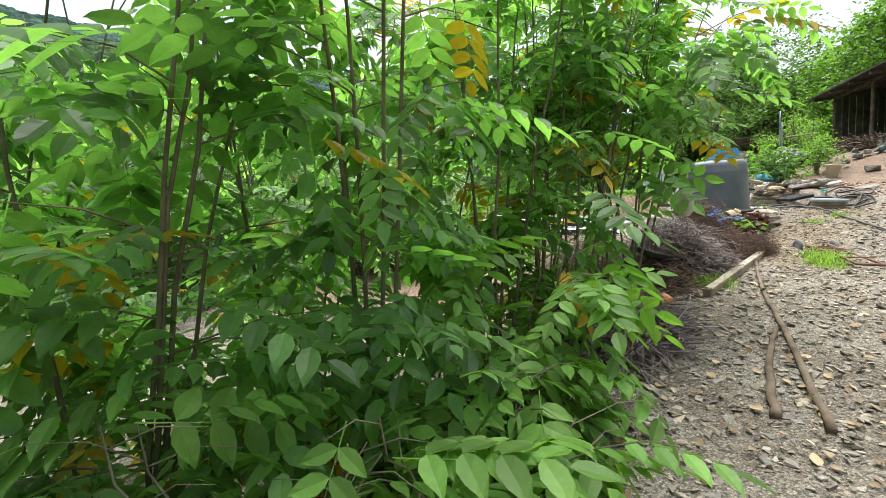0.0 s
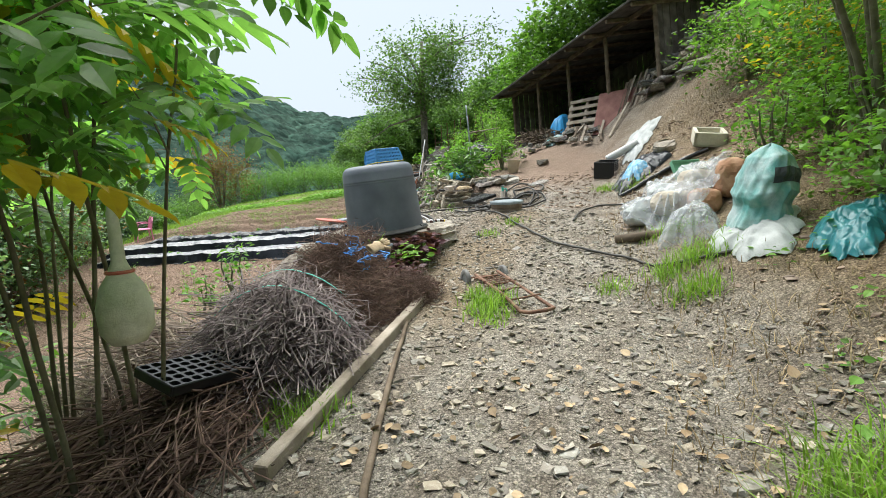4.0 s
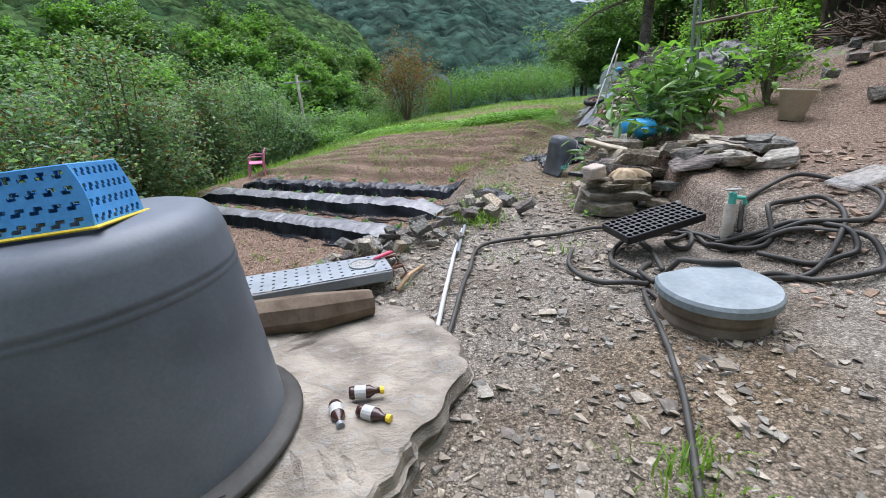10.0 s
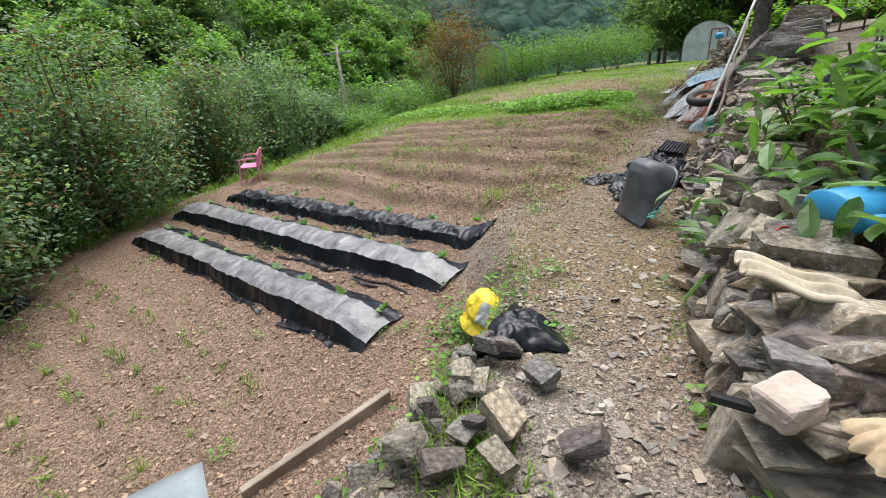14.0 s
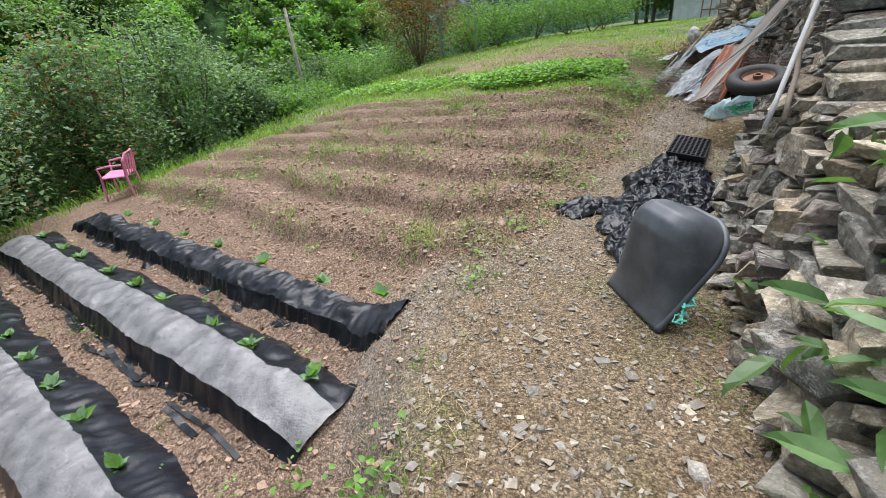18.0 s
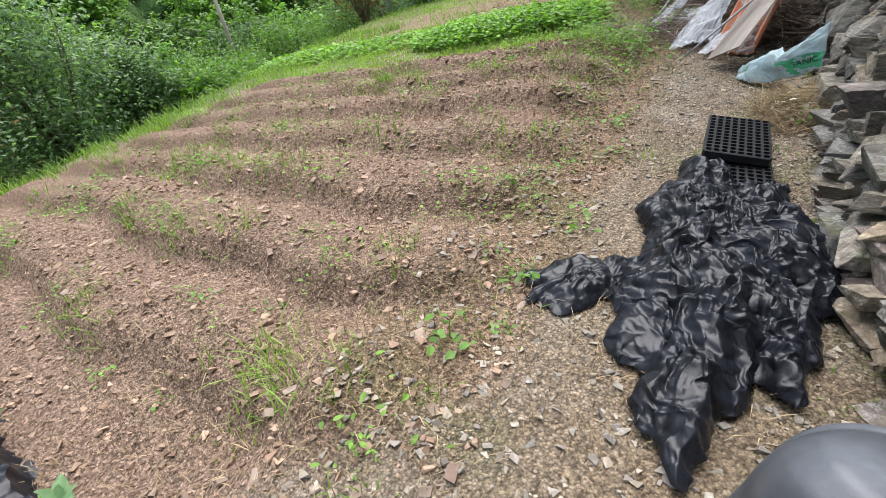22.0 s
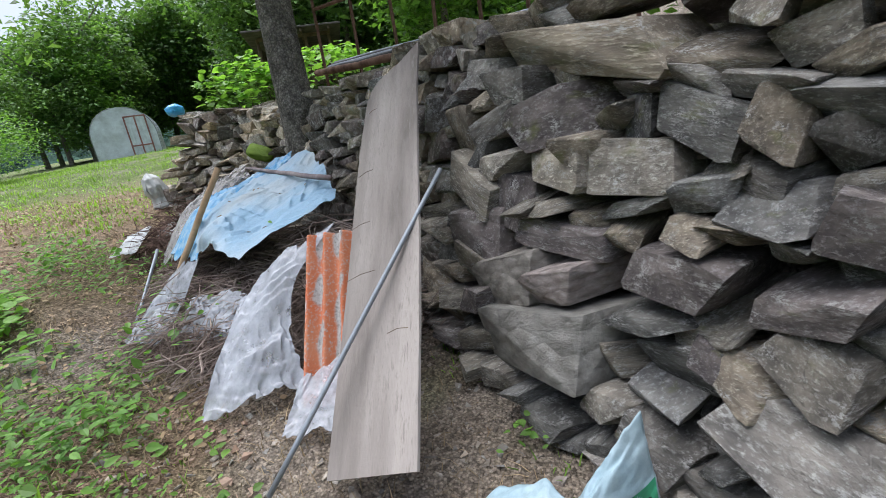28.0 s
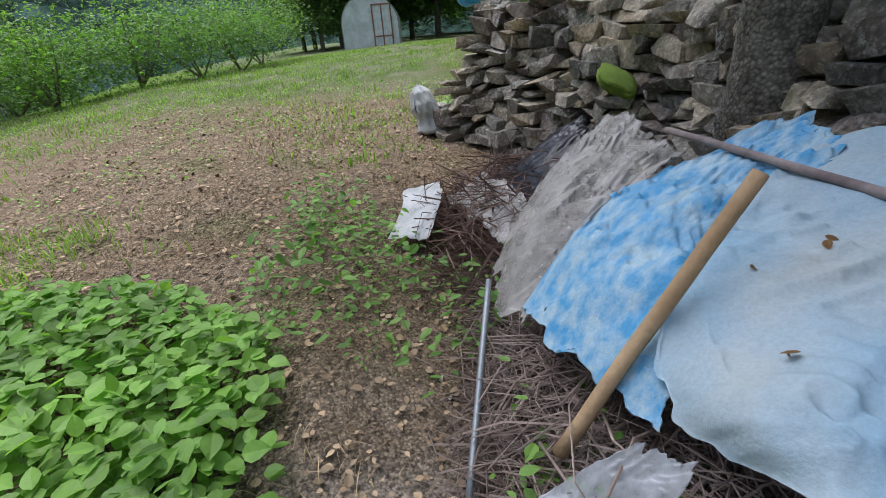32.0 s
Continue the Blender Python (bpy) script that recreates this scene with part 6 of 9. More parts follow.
# rubble and stacked stones
SHARED = {"dry_wall_stone": [mesh_of(b) for b in BLOCKS + ROCKS]}


def stones_at(spots, label, group, mats=M_STONE, seed=1, parent=None, tilt=8):
    rng = np.random.RandomState(seed)
    out = []
    SHARED.setdefault(mats.name, [mesh_of(b) for b in BLOCKS + ROCKS])
    for x, y, dz, w, h in spots:
        k = rng.randint(len(BLOCKS) + len(ROCKS))
        m = pose(x, y, ground(x, y) + dz + h * 0.35, rng.normal(0, tilt), rng.normal(0, tilt), rng.rand() * 360) @ Matrix.Diagonal((w, w * (0.6 + 0.3 * rng.rand()), h, 1))
        ob = part("stone", SHARED[mats.name][k], mats, parent, m=m)
        out.append(ob if parent else tagged(ob, label, "stone", group))
    return out


rng = np.random.RandomState(17)
spots = []
for k in range(290):
    s = 9.3 + 2.35 * rng.rand()
    u = float(np.interp(s, EDGE_S, EDGE_U)) - 0.24 + 0.26 * rng.normal()
    x, y = to_xy(u, s)
    spots.append((x, y, 0.02 + 0.07 * rng.rand(), 0.06 + 0.12 * rng.rand() ** 1.8, 0.035 + 0.05 * rng.rand()))
bank = tagged(new("stone_bank"), "low bank of rough pale stones between track and field", "stone bank", kind="structure")
stones_at(spots, "", "", M_BANKSTONE, 18, bank, 20)
spots = []
for k in range(9):
    t = k / 8
    x0, y0 = 6.6 + 0.3 * t, 9.62 + 0.85 * t
    z, top = ground(x0, y0) - 0.02, 1.84 + 0.16 * t
    while z < top:
        w, h = 0.11 + 0.11 * rng.rand(), 0.03 + 0.045 * rng.rand()
        x, y = x0 + 0.22 * (z - 1.45) + 0.03 * rng.normal(), y0 + 0.03 * rng.normal()
        spots.append((x, y, z - ground(x, y), w, h))
        z += h * 0.75
for x0, y0, w, h in ((6.66, 9.62, 0.26, 0.08), (6.85, 9.72, 0.34, 0.12), (6.9, 10.0, 0.3, 0.06), (7.1, 9.78, 0.24, 0.06), (6.95, 9.5, 0.2, 0.06), (7.4, 9.6, 0.3, 0.06), (7.8, 9.62, 0.28, 0.07), (7.3, 9.95, 0.26, 0.05), (7.75, 9.95, 0.3, 0.06)):
    spots.append((x0, y0, max(0.0, 1.84 - ground(x0, y0)) if x0 < 7.0 else 0.0, w, h))
spots += [(7.0 + 1.2 * rng.rand(), 9.55 + 0.22 * rng.normal(), 0.03, 0.16 + 0.16 * rng.rand(), 0.08) for k in range(34)]
stack = tagged(new("stone_stack"), "stacked flat brown stones at the terrace edge", "stone stack", kind="structure")
stones_at(spots, "", "", M_BANKSTONE, 19, stack)
for k, x, y, z, w, d, h, rz in ((3, 6.68, 9.44, 1.565, 0.38, 0.3, 0.15, 12), (6, 6.74, 9.49, 1.665, 0.5, 0.3, 0.1, -6), (9, 6.68, 9.5, 1.745, 0.3, 0.26, 0.09, 14), (12, 6.56, 9.56, 1.62, 0.2, 0.26, 0.26, 70), (14, 6.6, 9.52, 1.8, 0.24, 0.2, 0.05, 30)):
    part("stone", SHARED["dry_wall_stone" if k in (6, 9) else "pale_bank_stone"][k], M_STONE if k in (6, 9) else M_BANKSTONE, stack, m=pose(x, y, z, 3, -4, rz) @ Matrix.Diagonal((w, d, h, 1)))
boulder("pale_stone", pose(6.52, 9.42, 1.87, 4, -6, 24), (0.17, 0.13, 0.1), surface("pinkish_stone", (0.4, 0.33, 0.28), (0.54, 0.47, 0.41), 6, 0.85, 0.5, 40), "pale pinkish squared stone on the terrace edge", 12, power=7)


def tile_sheet():
    """A broken piece of old corrugated roof sheet."""
    def fn(u, v):
        return (u - 0.5) * 0.38, (v - 0.5) * 0.22 + 0.03 * np.sin(u * 9), 0.016 * np.sin(v * 2 * np.pi * 2.2) + 0 * u
    ob = tagged(part("roof_tile", grid(fn, 24, 26), surface("old_fibre_sheet", (0.4, 0.34, 0.25), (0.56, 0.5, 0.39), 6, 0.9, 0.5, 50), m=pose(6.78, 9.88, 2.03, 0, 14, -16), smooth=True), "broken piece of pale corrugated roof sheet on stones", "roof sheet")
    ob.modifiers.new("thick", "SOLIDIFY").thickness = 0.012


tile_sheet()
tl = thing("tool_handle", pose(6.32, 9.45, 1.86, 0, 9, -13), "old tool with a black grip and wooden handle on the stones", "tool")
part("grip", tube([(0, 0, 0), (0.17, 0, 0)], 0.018, 9), M_BLACK, tl)
part("shaft", tube([(0.17, 0, 0), (0.36, 0, 0)], 0.015, 8), M_WOOD, tl)
for x, y, a in ((7.0, 10.42, 0), (7.1, 10.52, 60)):
    tp = thing("terracotta_pot", pose(x, y, 2.0, 60, 0, a) @ Matrix.Scale(0.75, 4), "small tipped terracotta plant pot among leaves", "pot")
    part("shell", lathe([(0.001, 0), (0.035, 0), (0.05, 0.08), (0.056, 0.08), (0.056, 0.1), (0.046, 0.1), (0.03, 0.01)], 18), M_REDLID, tp, smooth=True)
beam((4.2, 10.12, 0.5), (4.95, 10.86, 0.66), 0.05, 0.1, M_WOOD, "timber_beam", "weathered grey timber edging the foot of the bank")

# yellow bag and black film by the path


def film_heap(name, cx, cy, rx, ry, yaw, h, label, seed, mat=None, n=70, freq=5.0, fold=0.06, category="plastic film", lumps=0.0):
    """Crumpled film: a ragged low mound of sharp folds."""
    def fn(u, v):
        a, b = (u - 0.5) * 2, (v - 0.5) * 2
        sq = np.sqrt(np.clip(1 - b * b / 2, 0, 1)), np.sqrt(np.clip(1 - a * a / 2, 0, 1))
        dx, dy = a * sq[0], b * sq[1]
        an = np.arctan2(dy, dx)
        q = np.clip(np.hypot(dx, dy), 0, 1)
        edge = 1 + 0.14 * np.sin(3 * an + seed) + 0.1 * np.sin(7 * an + 2 * seed) + 0.05 * np.sin(17 * an)
        lx, ly = rx * dx * edge, ry * dy * edge
        x, y = cx + lx * math.cos(yaw) - ly * math.sin(yaw), cy + lx * math.sin(yaw) + ly * math.cos(yaw)
        w = 0.55 * creases(x, y, 0.85 / freq, seed) + 0.4 * creases(x, y, 0.32 / freq, seed + 1, 3.4) + 0.18 * pleats(x, y, 0.26 / freq, seed + 2, 0.9 / freq) + 0.1 * pleats(x, y, 0.15 / freq, seed + 4, 0.5 / freq)
        z = land(x, y, False) + h * (1 - q ** 2.2) ** 0.8 * (1 + lumps * wave(x * 4.5, y * 4.5, seed + 3)) + fold * (w + 0.2) * (0.35 + 0.65 * (1 - q ** 3)) + 0.015
        j = fold * 0.45
        return x + j * crumple(y, x, freq * 1.4, seed + 5), y + j * crumple(x, y, freq * 1.4, seed + 6), z
    return tagged(part(name, grid(fn, n, n), mat or M_BLACKFILM, smooth=True), label, category)


film_heap("film_scrap", 5.72, 10.42, 0.3, 0.3, 0.1, 0.1, "crumpled scrap of black mulch film on the path edge", 3, n=50, freq=7)
film_heap("film_scrap", 5.52, 10.4, 0.1, 0.16, 0.3, 0.06, "torn black film caught on stones", 4, n=36, freq=8)
film_heap("film_scrap", -0.35, 12.6, 0.35, 0.2, 0.6, 0.12, "black film lying under the bushes", 5, n=36)
film_heap("work_rag", 6.72, 9.26, 0.14, 0.1, -0.3, 0.06, "tan leathery rag lying on the stones", 27, M_GLOVE, 30, 7, 0.05, "rag").location = (0, 0, max(0.0, 1.84 - ground(6.72, 9.26)))


# ---- pink chair at the field edge ----
def chair():
    ob = thing("garden_chair", on(1.16, 16.42, 0, 0, 4, -75), "pink plastic garden chair at the edge of the field", "chair")
    ob.scale = (0.78, 0.78, 0.78)
    for x, y in ((-0.2, -0.2), (0.2, -0.2), (-0.19, 0.2), (0.19, 0.2)):
        part("leg", tube([(x * 1.15, y * 1.15, 0), (x, y, 0.4)], [0.018, 0.024], 6), M_PINK, ob)
    part("seat", box((0.44, 0.42, 0.03), (0, 0, 0.41), bevel=0.012), M_PINK, ob)
    for x in (-0.15, -0.05, 0.05, 0.15):
        part("back_slat", box((0.05, 0.015, 0.33), (x, 0.235, 0.58), (-10, 0, 0)), M_PINK, ob)
    part("back_frame", tube([(-0.21, 0.2, 0.4), (-0.22, 0.25, 0.7), (-0.12, 0.28, 0.8), (0.12, 0.28, 0.8), (0.22, 0.25, 0.7), (0.21, 0.2, 0.4)], 0.02, 7), M_PINK, ob)
    for s in (-1, 1):
        part("armrest", tube([(s * 0.22, 0.2, 0.62), (s * 0.26, 0.0, 0.63), (s * 0.25, -0.18, 0.6), (s * 0.21, -0.19, 0.4)], 0.018, 6), M_PINK, ob)
    return ob


chair()


M_TUBDARK = surface("dark_rubber", (0.05, 0.056, 0.066), (0.1, 0.11, 0.125), 6, 0.45, 0.15, 60, bumpdist=0.003, spec=0.45)


# ---- scoop-shaped tub leaning on the wall ----
def leaning_tub():
    """A tray that deepens from a flat lip on the ground to a rounded end."""
    ob = thing("mortar_tub", pose(7.01, 12.72, 1.345), "deep dark grey plastic barrow tray leaning on the stone wall", "tub")
    ew, eq = np.array((0.22, -0.975, -0.02)), np.array((0.35, 0.08, 0.50))
    L = float(np.linalg.norm(eq))
    eq = eq / L
    ew = ew - eq * ew.dot(eq)
    ew /= np.linalg.norm(ew)
    en = np.cross(eq, ew)
    en = en if en[0] < 0 else -en

    def half(q):
        return 0.262 * np.sqrt(np.clip(1 - np.clip((q - 0.62) / 0.40, 0, 1) ** 2.6, 0.0, 1)) * (0.93 + 0.07 * q)

    def at(q, p, inner=0.0):
        d = np.interp(q, [0, 0.1, 0.66, 0.78, 0.87, 0.93, 0.97, 1.0], [0.0, 0.03, 0.255, 0.27, 0.25, 0.19, 0.09, 0.0])
        k = (1 - np.abs(p) ** 4.5) ** 0.42
        w = half(q) * p * (1 - 0.22 * k * d / 0.27)
        return q[..., None] * L * eq + w[..., None] * ew + (d * k)[..., None] * en

    def fn(u, v):
        q = 1 - (1 - u) ** 1.5
        p = np.sin((v - 0.5) * np.pi)
        r = at(q, p)
        return r[..., 0], r[..., 1], r[..., 2]
    shell = part("shell", grid(fn, 60, 60), M_TUBDARK, ob, smooth=True)
    shell.modifiers.new("thick", "SOLIDIFY").thickness = 0.006
    q = 1 - (1 - np.linspace(0, 1, 40)) ** 1.6
    line = np.concatenate([at(q, -np.ones(40)), at(q[::-1], np.ones(40))[1:]]) - 0.006 * en
    part("rim", tube(line, 0.019, 10), M_TUBDARK, ob, "rolled rim", smooth=True)
    rng = np.random.RandomState(3)
    for k in range(4):
        part("cord", tube(0.30 * L * eq + 0.27 * ew + np.cumsum(rng.normal(0, 0.02, (11, 3)), 0), 0.005, 5), M_TEAL, ob, "teal cord tied through the rim")
    return ob


leaning_tub()

# ---- black film pile and trays at the wall's foot ----
film_heap("crumpled_film", 7.66, 14.06, 0.9, 0.38, 1.05, 0.17, "large crumpled pile of glossy black mulch film", 6, n=300, freq=5.0, fold=0.14)
film_heap("crumpled_film", 7.1, 14.06, 0.3, 0.16, 0.1, 0.05, "tongue of black film trailing from the pile", 8, n=80, freq=7, fold=0.07)
seed_tray(on(8.24, 15.04, 0.05, 6, -5, 60), "black plug tray lying before the film pile", 12, 8, 0.54, 0.32)
seed_tray(on(8.14, 14.84, -0.005, 4, -4, 62), "second black plug tray half under the film", 12, 8, 0.54, 0.32)


# ---- wheel, stakes and pipes on the wall ----
def wheel(m):
    ob = thing("cart_wheel", m, "small pneumatic cart wheel with a rusty hub on the wall", "wheel")
    a = np.linspace(0, 2 * np.pi, 33)[:-1]
    R, r = 0.145, 0.048
    part("tyre", lathe([(R + r * math.cos(t), r * math.sin(t)) for t in np.linspace(0, 2 * math.pi, 15)], 36), M_TYRE, ob, smooth=True)
    part("rim", lathe([(0.1, 0.03), (0.09, 0.01), (0.03, 0.015), (0.03, 0.04), (0.018, 0.04), (0.018, -0.03), (0.09, -0.01), (0.1, -0.03)], 24), M_RUST, ob)
    return ob


wheel(pose(7.96, 13.66, 2.4, 14, -12, 0) @ Matrix.Scale(0.9, 4))


def stick(a, b, r, mat, name, label, category="stake", taper=0.85, sides=8, knot=0.006):
    rng = np.random.RandomState(int(1000 * abs(a[0] + b[1])) % 9999)
    t = np.linspace(0, 1, 9)[:, None]
    p = np.array(a) * (1 - t) + np.array(b) * t + rng.normal(0, knot, (9, 3))
    return tagged(part(name, tube(p, np.linspace(r, r * taper, 9), sides), mat, smooth=True), label, category)


stick((7.78, 13.17, 2.2), (8.35, 13.75, 3.35), 0.014, M_WHITE, "plastic_pipe", "white plastic pipe leaning above the wall", "pipe", knot=0.0, taper=1)
stick((7.98, 13.35, 2.2), (8.42, 14.0, 3.15), 0.015, M_WOOD, "wooden_post", "weathered post leaning on the wall", "post")
stick((8.05, 10.9, 2.1), (8.0, 10.95, 3.5), 0.018, M_STEEL, "plant_stake", "thin grey stake standing among plants", knot=0.002)
stick((8.45, 11.5, 2.2), (8.4, 11.6, 3.9), 0.018, M_STEEL, "plant_stake", "tall grey metal stake in the terrace", knot=0.002)
stick((8.05, 11.0, 3.15), (9.2, 11.4, 3.35), 0.016, M_WOOD, "wooden_rail", "thin wooden rail tied between stakes", "rail")

# netting heap on the terrace
film_heap("netting", 9.5, 12.8, 0.9, 0.55, 0.3, 0.45, "dark heap of black netting and film on the terrace", 12, M_BLACK, 60, 5, 0.12, "netting")


# ---- large-leaved plants on the terrace ----
def broad_plant(x, y, h, n, seed, mat=None):
    rng = np.random.RandomState(seed)
    n = n * 2
    ob = thing("broadleaf_plant", on(x, y), "broad-leaved green plant on the terrace above the wall", "plant", "terrace plants")
    for k in range(7):
        a = rng.rand() * 6.28
        tip = np.array((0.25 * math.cos(a), 0.25 * math.sin(a), h * (0.6 + 0.4 * rng.rand())))
        part("stem", tube([tip * t for t in (0, 0.35, 0.7, 1)], 0.007, 5), M_STEM, ob)
    c = rng.normal(0, 1, (n, 3)) * np.array((0.22, 0.22, 0.28 * h)) + (0, 0, 0.5 * h)
    c[:, 2] = np.clip(c[:, 2], 0.08, h * 1.1)
    v, f = strewn((LEAF[0] * np.array((1, 0.75, 1.6)), LEAF[1]), c, turns(n, rng, 0.6, (0.1, 0.24)))
    part("leaves", fast_mesh(v, f), mat or M_LEAFBROAD, ob)
    return ob


for x, y, h, n, sd in ((7.45, 10.35, 0.5, 50, 1), (7.42, 10.8, 0.75, 110, 2), (7.75, 10.75, 0.7, 100, 3), (7.5, 11.2, 0.8, 110, 4), (7.95, 11.3, 0.75, 100, 5), (7.7, 11.75, 0.6, 80, 6), (8.0, 12.0, 0.6, 80, 7), (8.3, 11.0, 0.6, 70, 8), (7.98, 12.45, 0.5, 60, 9)):
    broad_plant(x, y, h, n, sd, M_LEAFMID if sd in (5, 8) else M_LEAFBROAD)
for x, y, h, sd in ((9.1, 11.2, 1.0, 21), (9.7, 12.1, 1.3, 22), (10.2, 13.2, 1.5, 23), (9.5, 13.5, 1.2, 24), (10.9, 14.3, 1.6, 25)):
    bush("feathery_shrub", x, y, h, 0.35, M_LEAFLIGHT, 900, 0.06, "feathery light green shrub on the terrace", sd, stems=6, clumps=30, group="terrace shrubs", spread=0.1)
bush("green_sapling", 9.0, 11.0, 0.9, 0.3, M_LEAFLIGHT, 260, 0.1, "fresh light green sapling on the red slope", 27, stems=3, clumps=14)


# ---- the heap at the end of the walk ----
brush_heap("brush_heap", 9.85, 18.3, 1.1, 0.62, 1.0, 0.25, 8000, M_TWIG, "big heap of thin dry branches against the wall", 81, (0.25, 0.7), (0.0012, 0.005), along=1.0, spread=2.5, bend=0.12)
brush_heap("brush_heap", 9.84, 17.5, 0.62, 0.4, 1.0, 0.52, 3600, M_TWIG, "dry branches heaped behind a corrugated sheet", 82, (0.2, 0.55), (0.0014, 0.006), along=1.0, spread=2.5, bend=0.12)
brush_heap("brush_heap", 10.35, 19.6, 0.7, 0.5, 1.2, 0.35, 1400, M_TWIGDARK, "dark dry branches under plastic film", 83, (0.35, 0.8), (0.002, 0.005), bend=0.15)


def drape(rows, nu, nv, material, name, label, seed=1, wrinkle=0.02, cell=0.2, rag=0.0, category="tarpaulin", thick=0.002):
    """A sheet led over a coarse net of resting points, creased, with a frayed edge where rag is set."""
    net = np.array(rows, float)

    def spline(p, t):
        """Smooth curve through the points p (first axis) at 0..1."""
        n = len(p) - 1
        q = np.clip(np.asarray(t) * n, 0, n - 1e-6)
        i = q.astype(int)
        f = (q - i).reshape(q.shape + (1,) * (p.ndim - 1))
        a, b, c, d = p[np.maximum(i - 1, 0)], p[i], p[i + 1], p[np.minimum(i + 2, n)]
        return b + 0.5 * f * (c - a + f * (2 * a - 5 * b + 4 * c - d + f * (3 * (b - c) + d - a)))

    def fn(u, v):
        edge = np.minimum(np.minimum(u, 1 - u), np.minimum(v, 1 - v))
        pull = rag * wave(u * 24 + seed, v * 24, seed + 9) * np.clip(1 - edge * 7, 0, 1)
        uu, vv = np.clip(u + pull * np.sign(0.5 - u), 0, 1).ravel(), np.clip(v + pull * np.sign(0.5 - v), 0, 1).ravel()
        lines = spline(net, vv)
        n = net.shape[1] - 1
        q = np.clip(uu * n, 0, n - 1e-6)
        i = q.astype(int)
        f = (q - i)[:, None]
        r = np.arange(len(uu))
        a, b, c, d = lines[r, np.maximum(i - 1, 0)], lines[r, i], lines[r, i + 1], lines[r, np.minimum(i + 2, n)]
        p = b + 0.5 * f * (c - a + f * (2 * a - 5 * b + 4 * c - d + f * (3 * (b - c) + d - a)))
        p = p.reshape(u.shape + (3,))
        x, y = p[..., 0], p[..., 1] + 0.6 * p[..., 2]
        w = creases(x, y, cell, seed + 20, 3.2) + 0.45 * creases(x, y, cell * 0.42, seed + 21, 3.6) + 0.22 * creases(x, y, cell * 0.2, seed + 22, 3.0)
        w = w * (0.45 + 0.75 * np.clip(wave(x * 5, y * 5, seed + 4) + 0.4, 0, 1)) * wrinkle * 1.6
        w = w + wrinkle * 0.28 * pleats(x, y, cell * 0.22, seed + 23, cell * 0.9)
        z = p[..., 2] + w
        return p[..., 0] + 0.5 * w, p[..., 1] - 0.4 * w, z
    ob = tagged(part(name, grid(fn, nu, nv), material, smooth=True), label, category)
    ob.modifiers.new("thick", "SOLIDIFY").thickness = thick
    return ob


tarp = drape([[(9.346, 17.617, 2.307), (9.5, 17.57, 2.4), (9.72, 17.5, 2.47), (9.919, 17.431, 2.52)],
              [(9.37, 17.87, 2.35), (9.56, 17.81, 2.405), (9.73, 17.74, 2.465), (10.08, 17.62, 2.6)],
              [(9.43, 18.07, 2.3), (9.5, 18.04, 2.43), (9.97, 17.85, 2.54), (10.26, 17.9, 2.68)],
              [(9.47, 18.22, 2.29), (9.58, 18.2, 2.42), (10.01, 18.19, 2.56), (10.4, 18.15, 2.73)],
              [(9.62, 18.36, 2.43), (9.8, 18.4, 2.5), (10.1, 18.45, 2.58), (10.45, 18.42, 2.69)]], 190, 190, M_TARPBLUE, "blue_tarp", "pale blue woven tarpaulin spread over dry branches", 1, 0.055, 0.3)
drape([[(9.46, 18.25, 2.22), (9.66, 18.28, 2.4), (10.05, 18.32, 2.55), (10.4, 18.35, 2.68)],
       [(9.57, 18.75, 2.2), (9.8, 18.68, 2.45), (10.2, 18.6, 2.57), (10.48, 18.45, 2.69)],
       [(9.63, 18.86, 2.19), (9.92, 18.83, 2.47), (10.3, 18.78, 2.56), (10.52, 18.6, 2.68)]], 120, 70, M_TARPBRIGHT, "tarp_scrap", "torn bright blue tarpaulin fraying into strips", 4, 0.05, 0.14, 0.06)
drape([[(10.36, 18.62, 2.56), (10.5, 18.45, 2.66)], [(10.42, 18.7, 2.64), (10.56, 18.5, 2.74)]], 30, 30, M_TARPBRIGHT, "tarp_scrap", "small blue tarpaulin scrap at the foot of the tree", 6, 0.03, 0.1, 0.06)
drape([[(9.58, 18.84, 2.12), (9.88, 18.82, 2.43), (10.36, 18.8, 2.58)],
       [(9.66, 19.05, 2.16), (9.95, 19.05, 2.46), (10.52, 19.08, 2.62)],
       [(9.78, 19.22, 2.14), (10.12, 19.3, 2.42), (10.68, 19.42, 2.62)]], 110, 90, M_VINYL, "vinyl_sheet", "clouded greyish plastic sheet over branches", 7, 0.08, 0.13, 0.12)
drape([[(10.15, 19.32, 2.28), (10.4, 19.36, 2.46), (10.72, 19.45, 2.55)],
       [(10.22, 19.62, 2.24), (10.48, 19.66, 2.44), (10.8, 19.7, 2.5)],
       [(10.3, 20.05, 2.14), (10.55, 19.98, 2.3), (10.9, 20.0, 2.36)]], 80, 70, M_BLACKFILM, "film_scrap", "black film crumpled on the branch heap", 8, 0.07, 0.13, 0.06)
drape([[(9.6, 19.9, 2.08), (9.76, 19.72, 2.12)], [(9.82, 20.15, 2.12), (9.98, 19.95, 2.2)], [(10.0, 20.45, 2.13), (10.16, 20.25, 2.2)]], 40, 60, M_SACK, "empty_sack", "flattened white and green sack on the ground", 9, 0.03, 0.12)
drape([[(9.85, 19.25, 2.2), (10.06, 19.2, 2.3)], [(9.98, 19.65, 2.18), (10.2, 19.6, 2.3)], [(10.1, 20.1, 2.14), (10.3, 20.0, 2.26)]], 40, 60, M_VINYL, "vinyl_sheet", "strip of clouded plastic film trailing over branches", 10, 0.05, 0.12, 0.06)
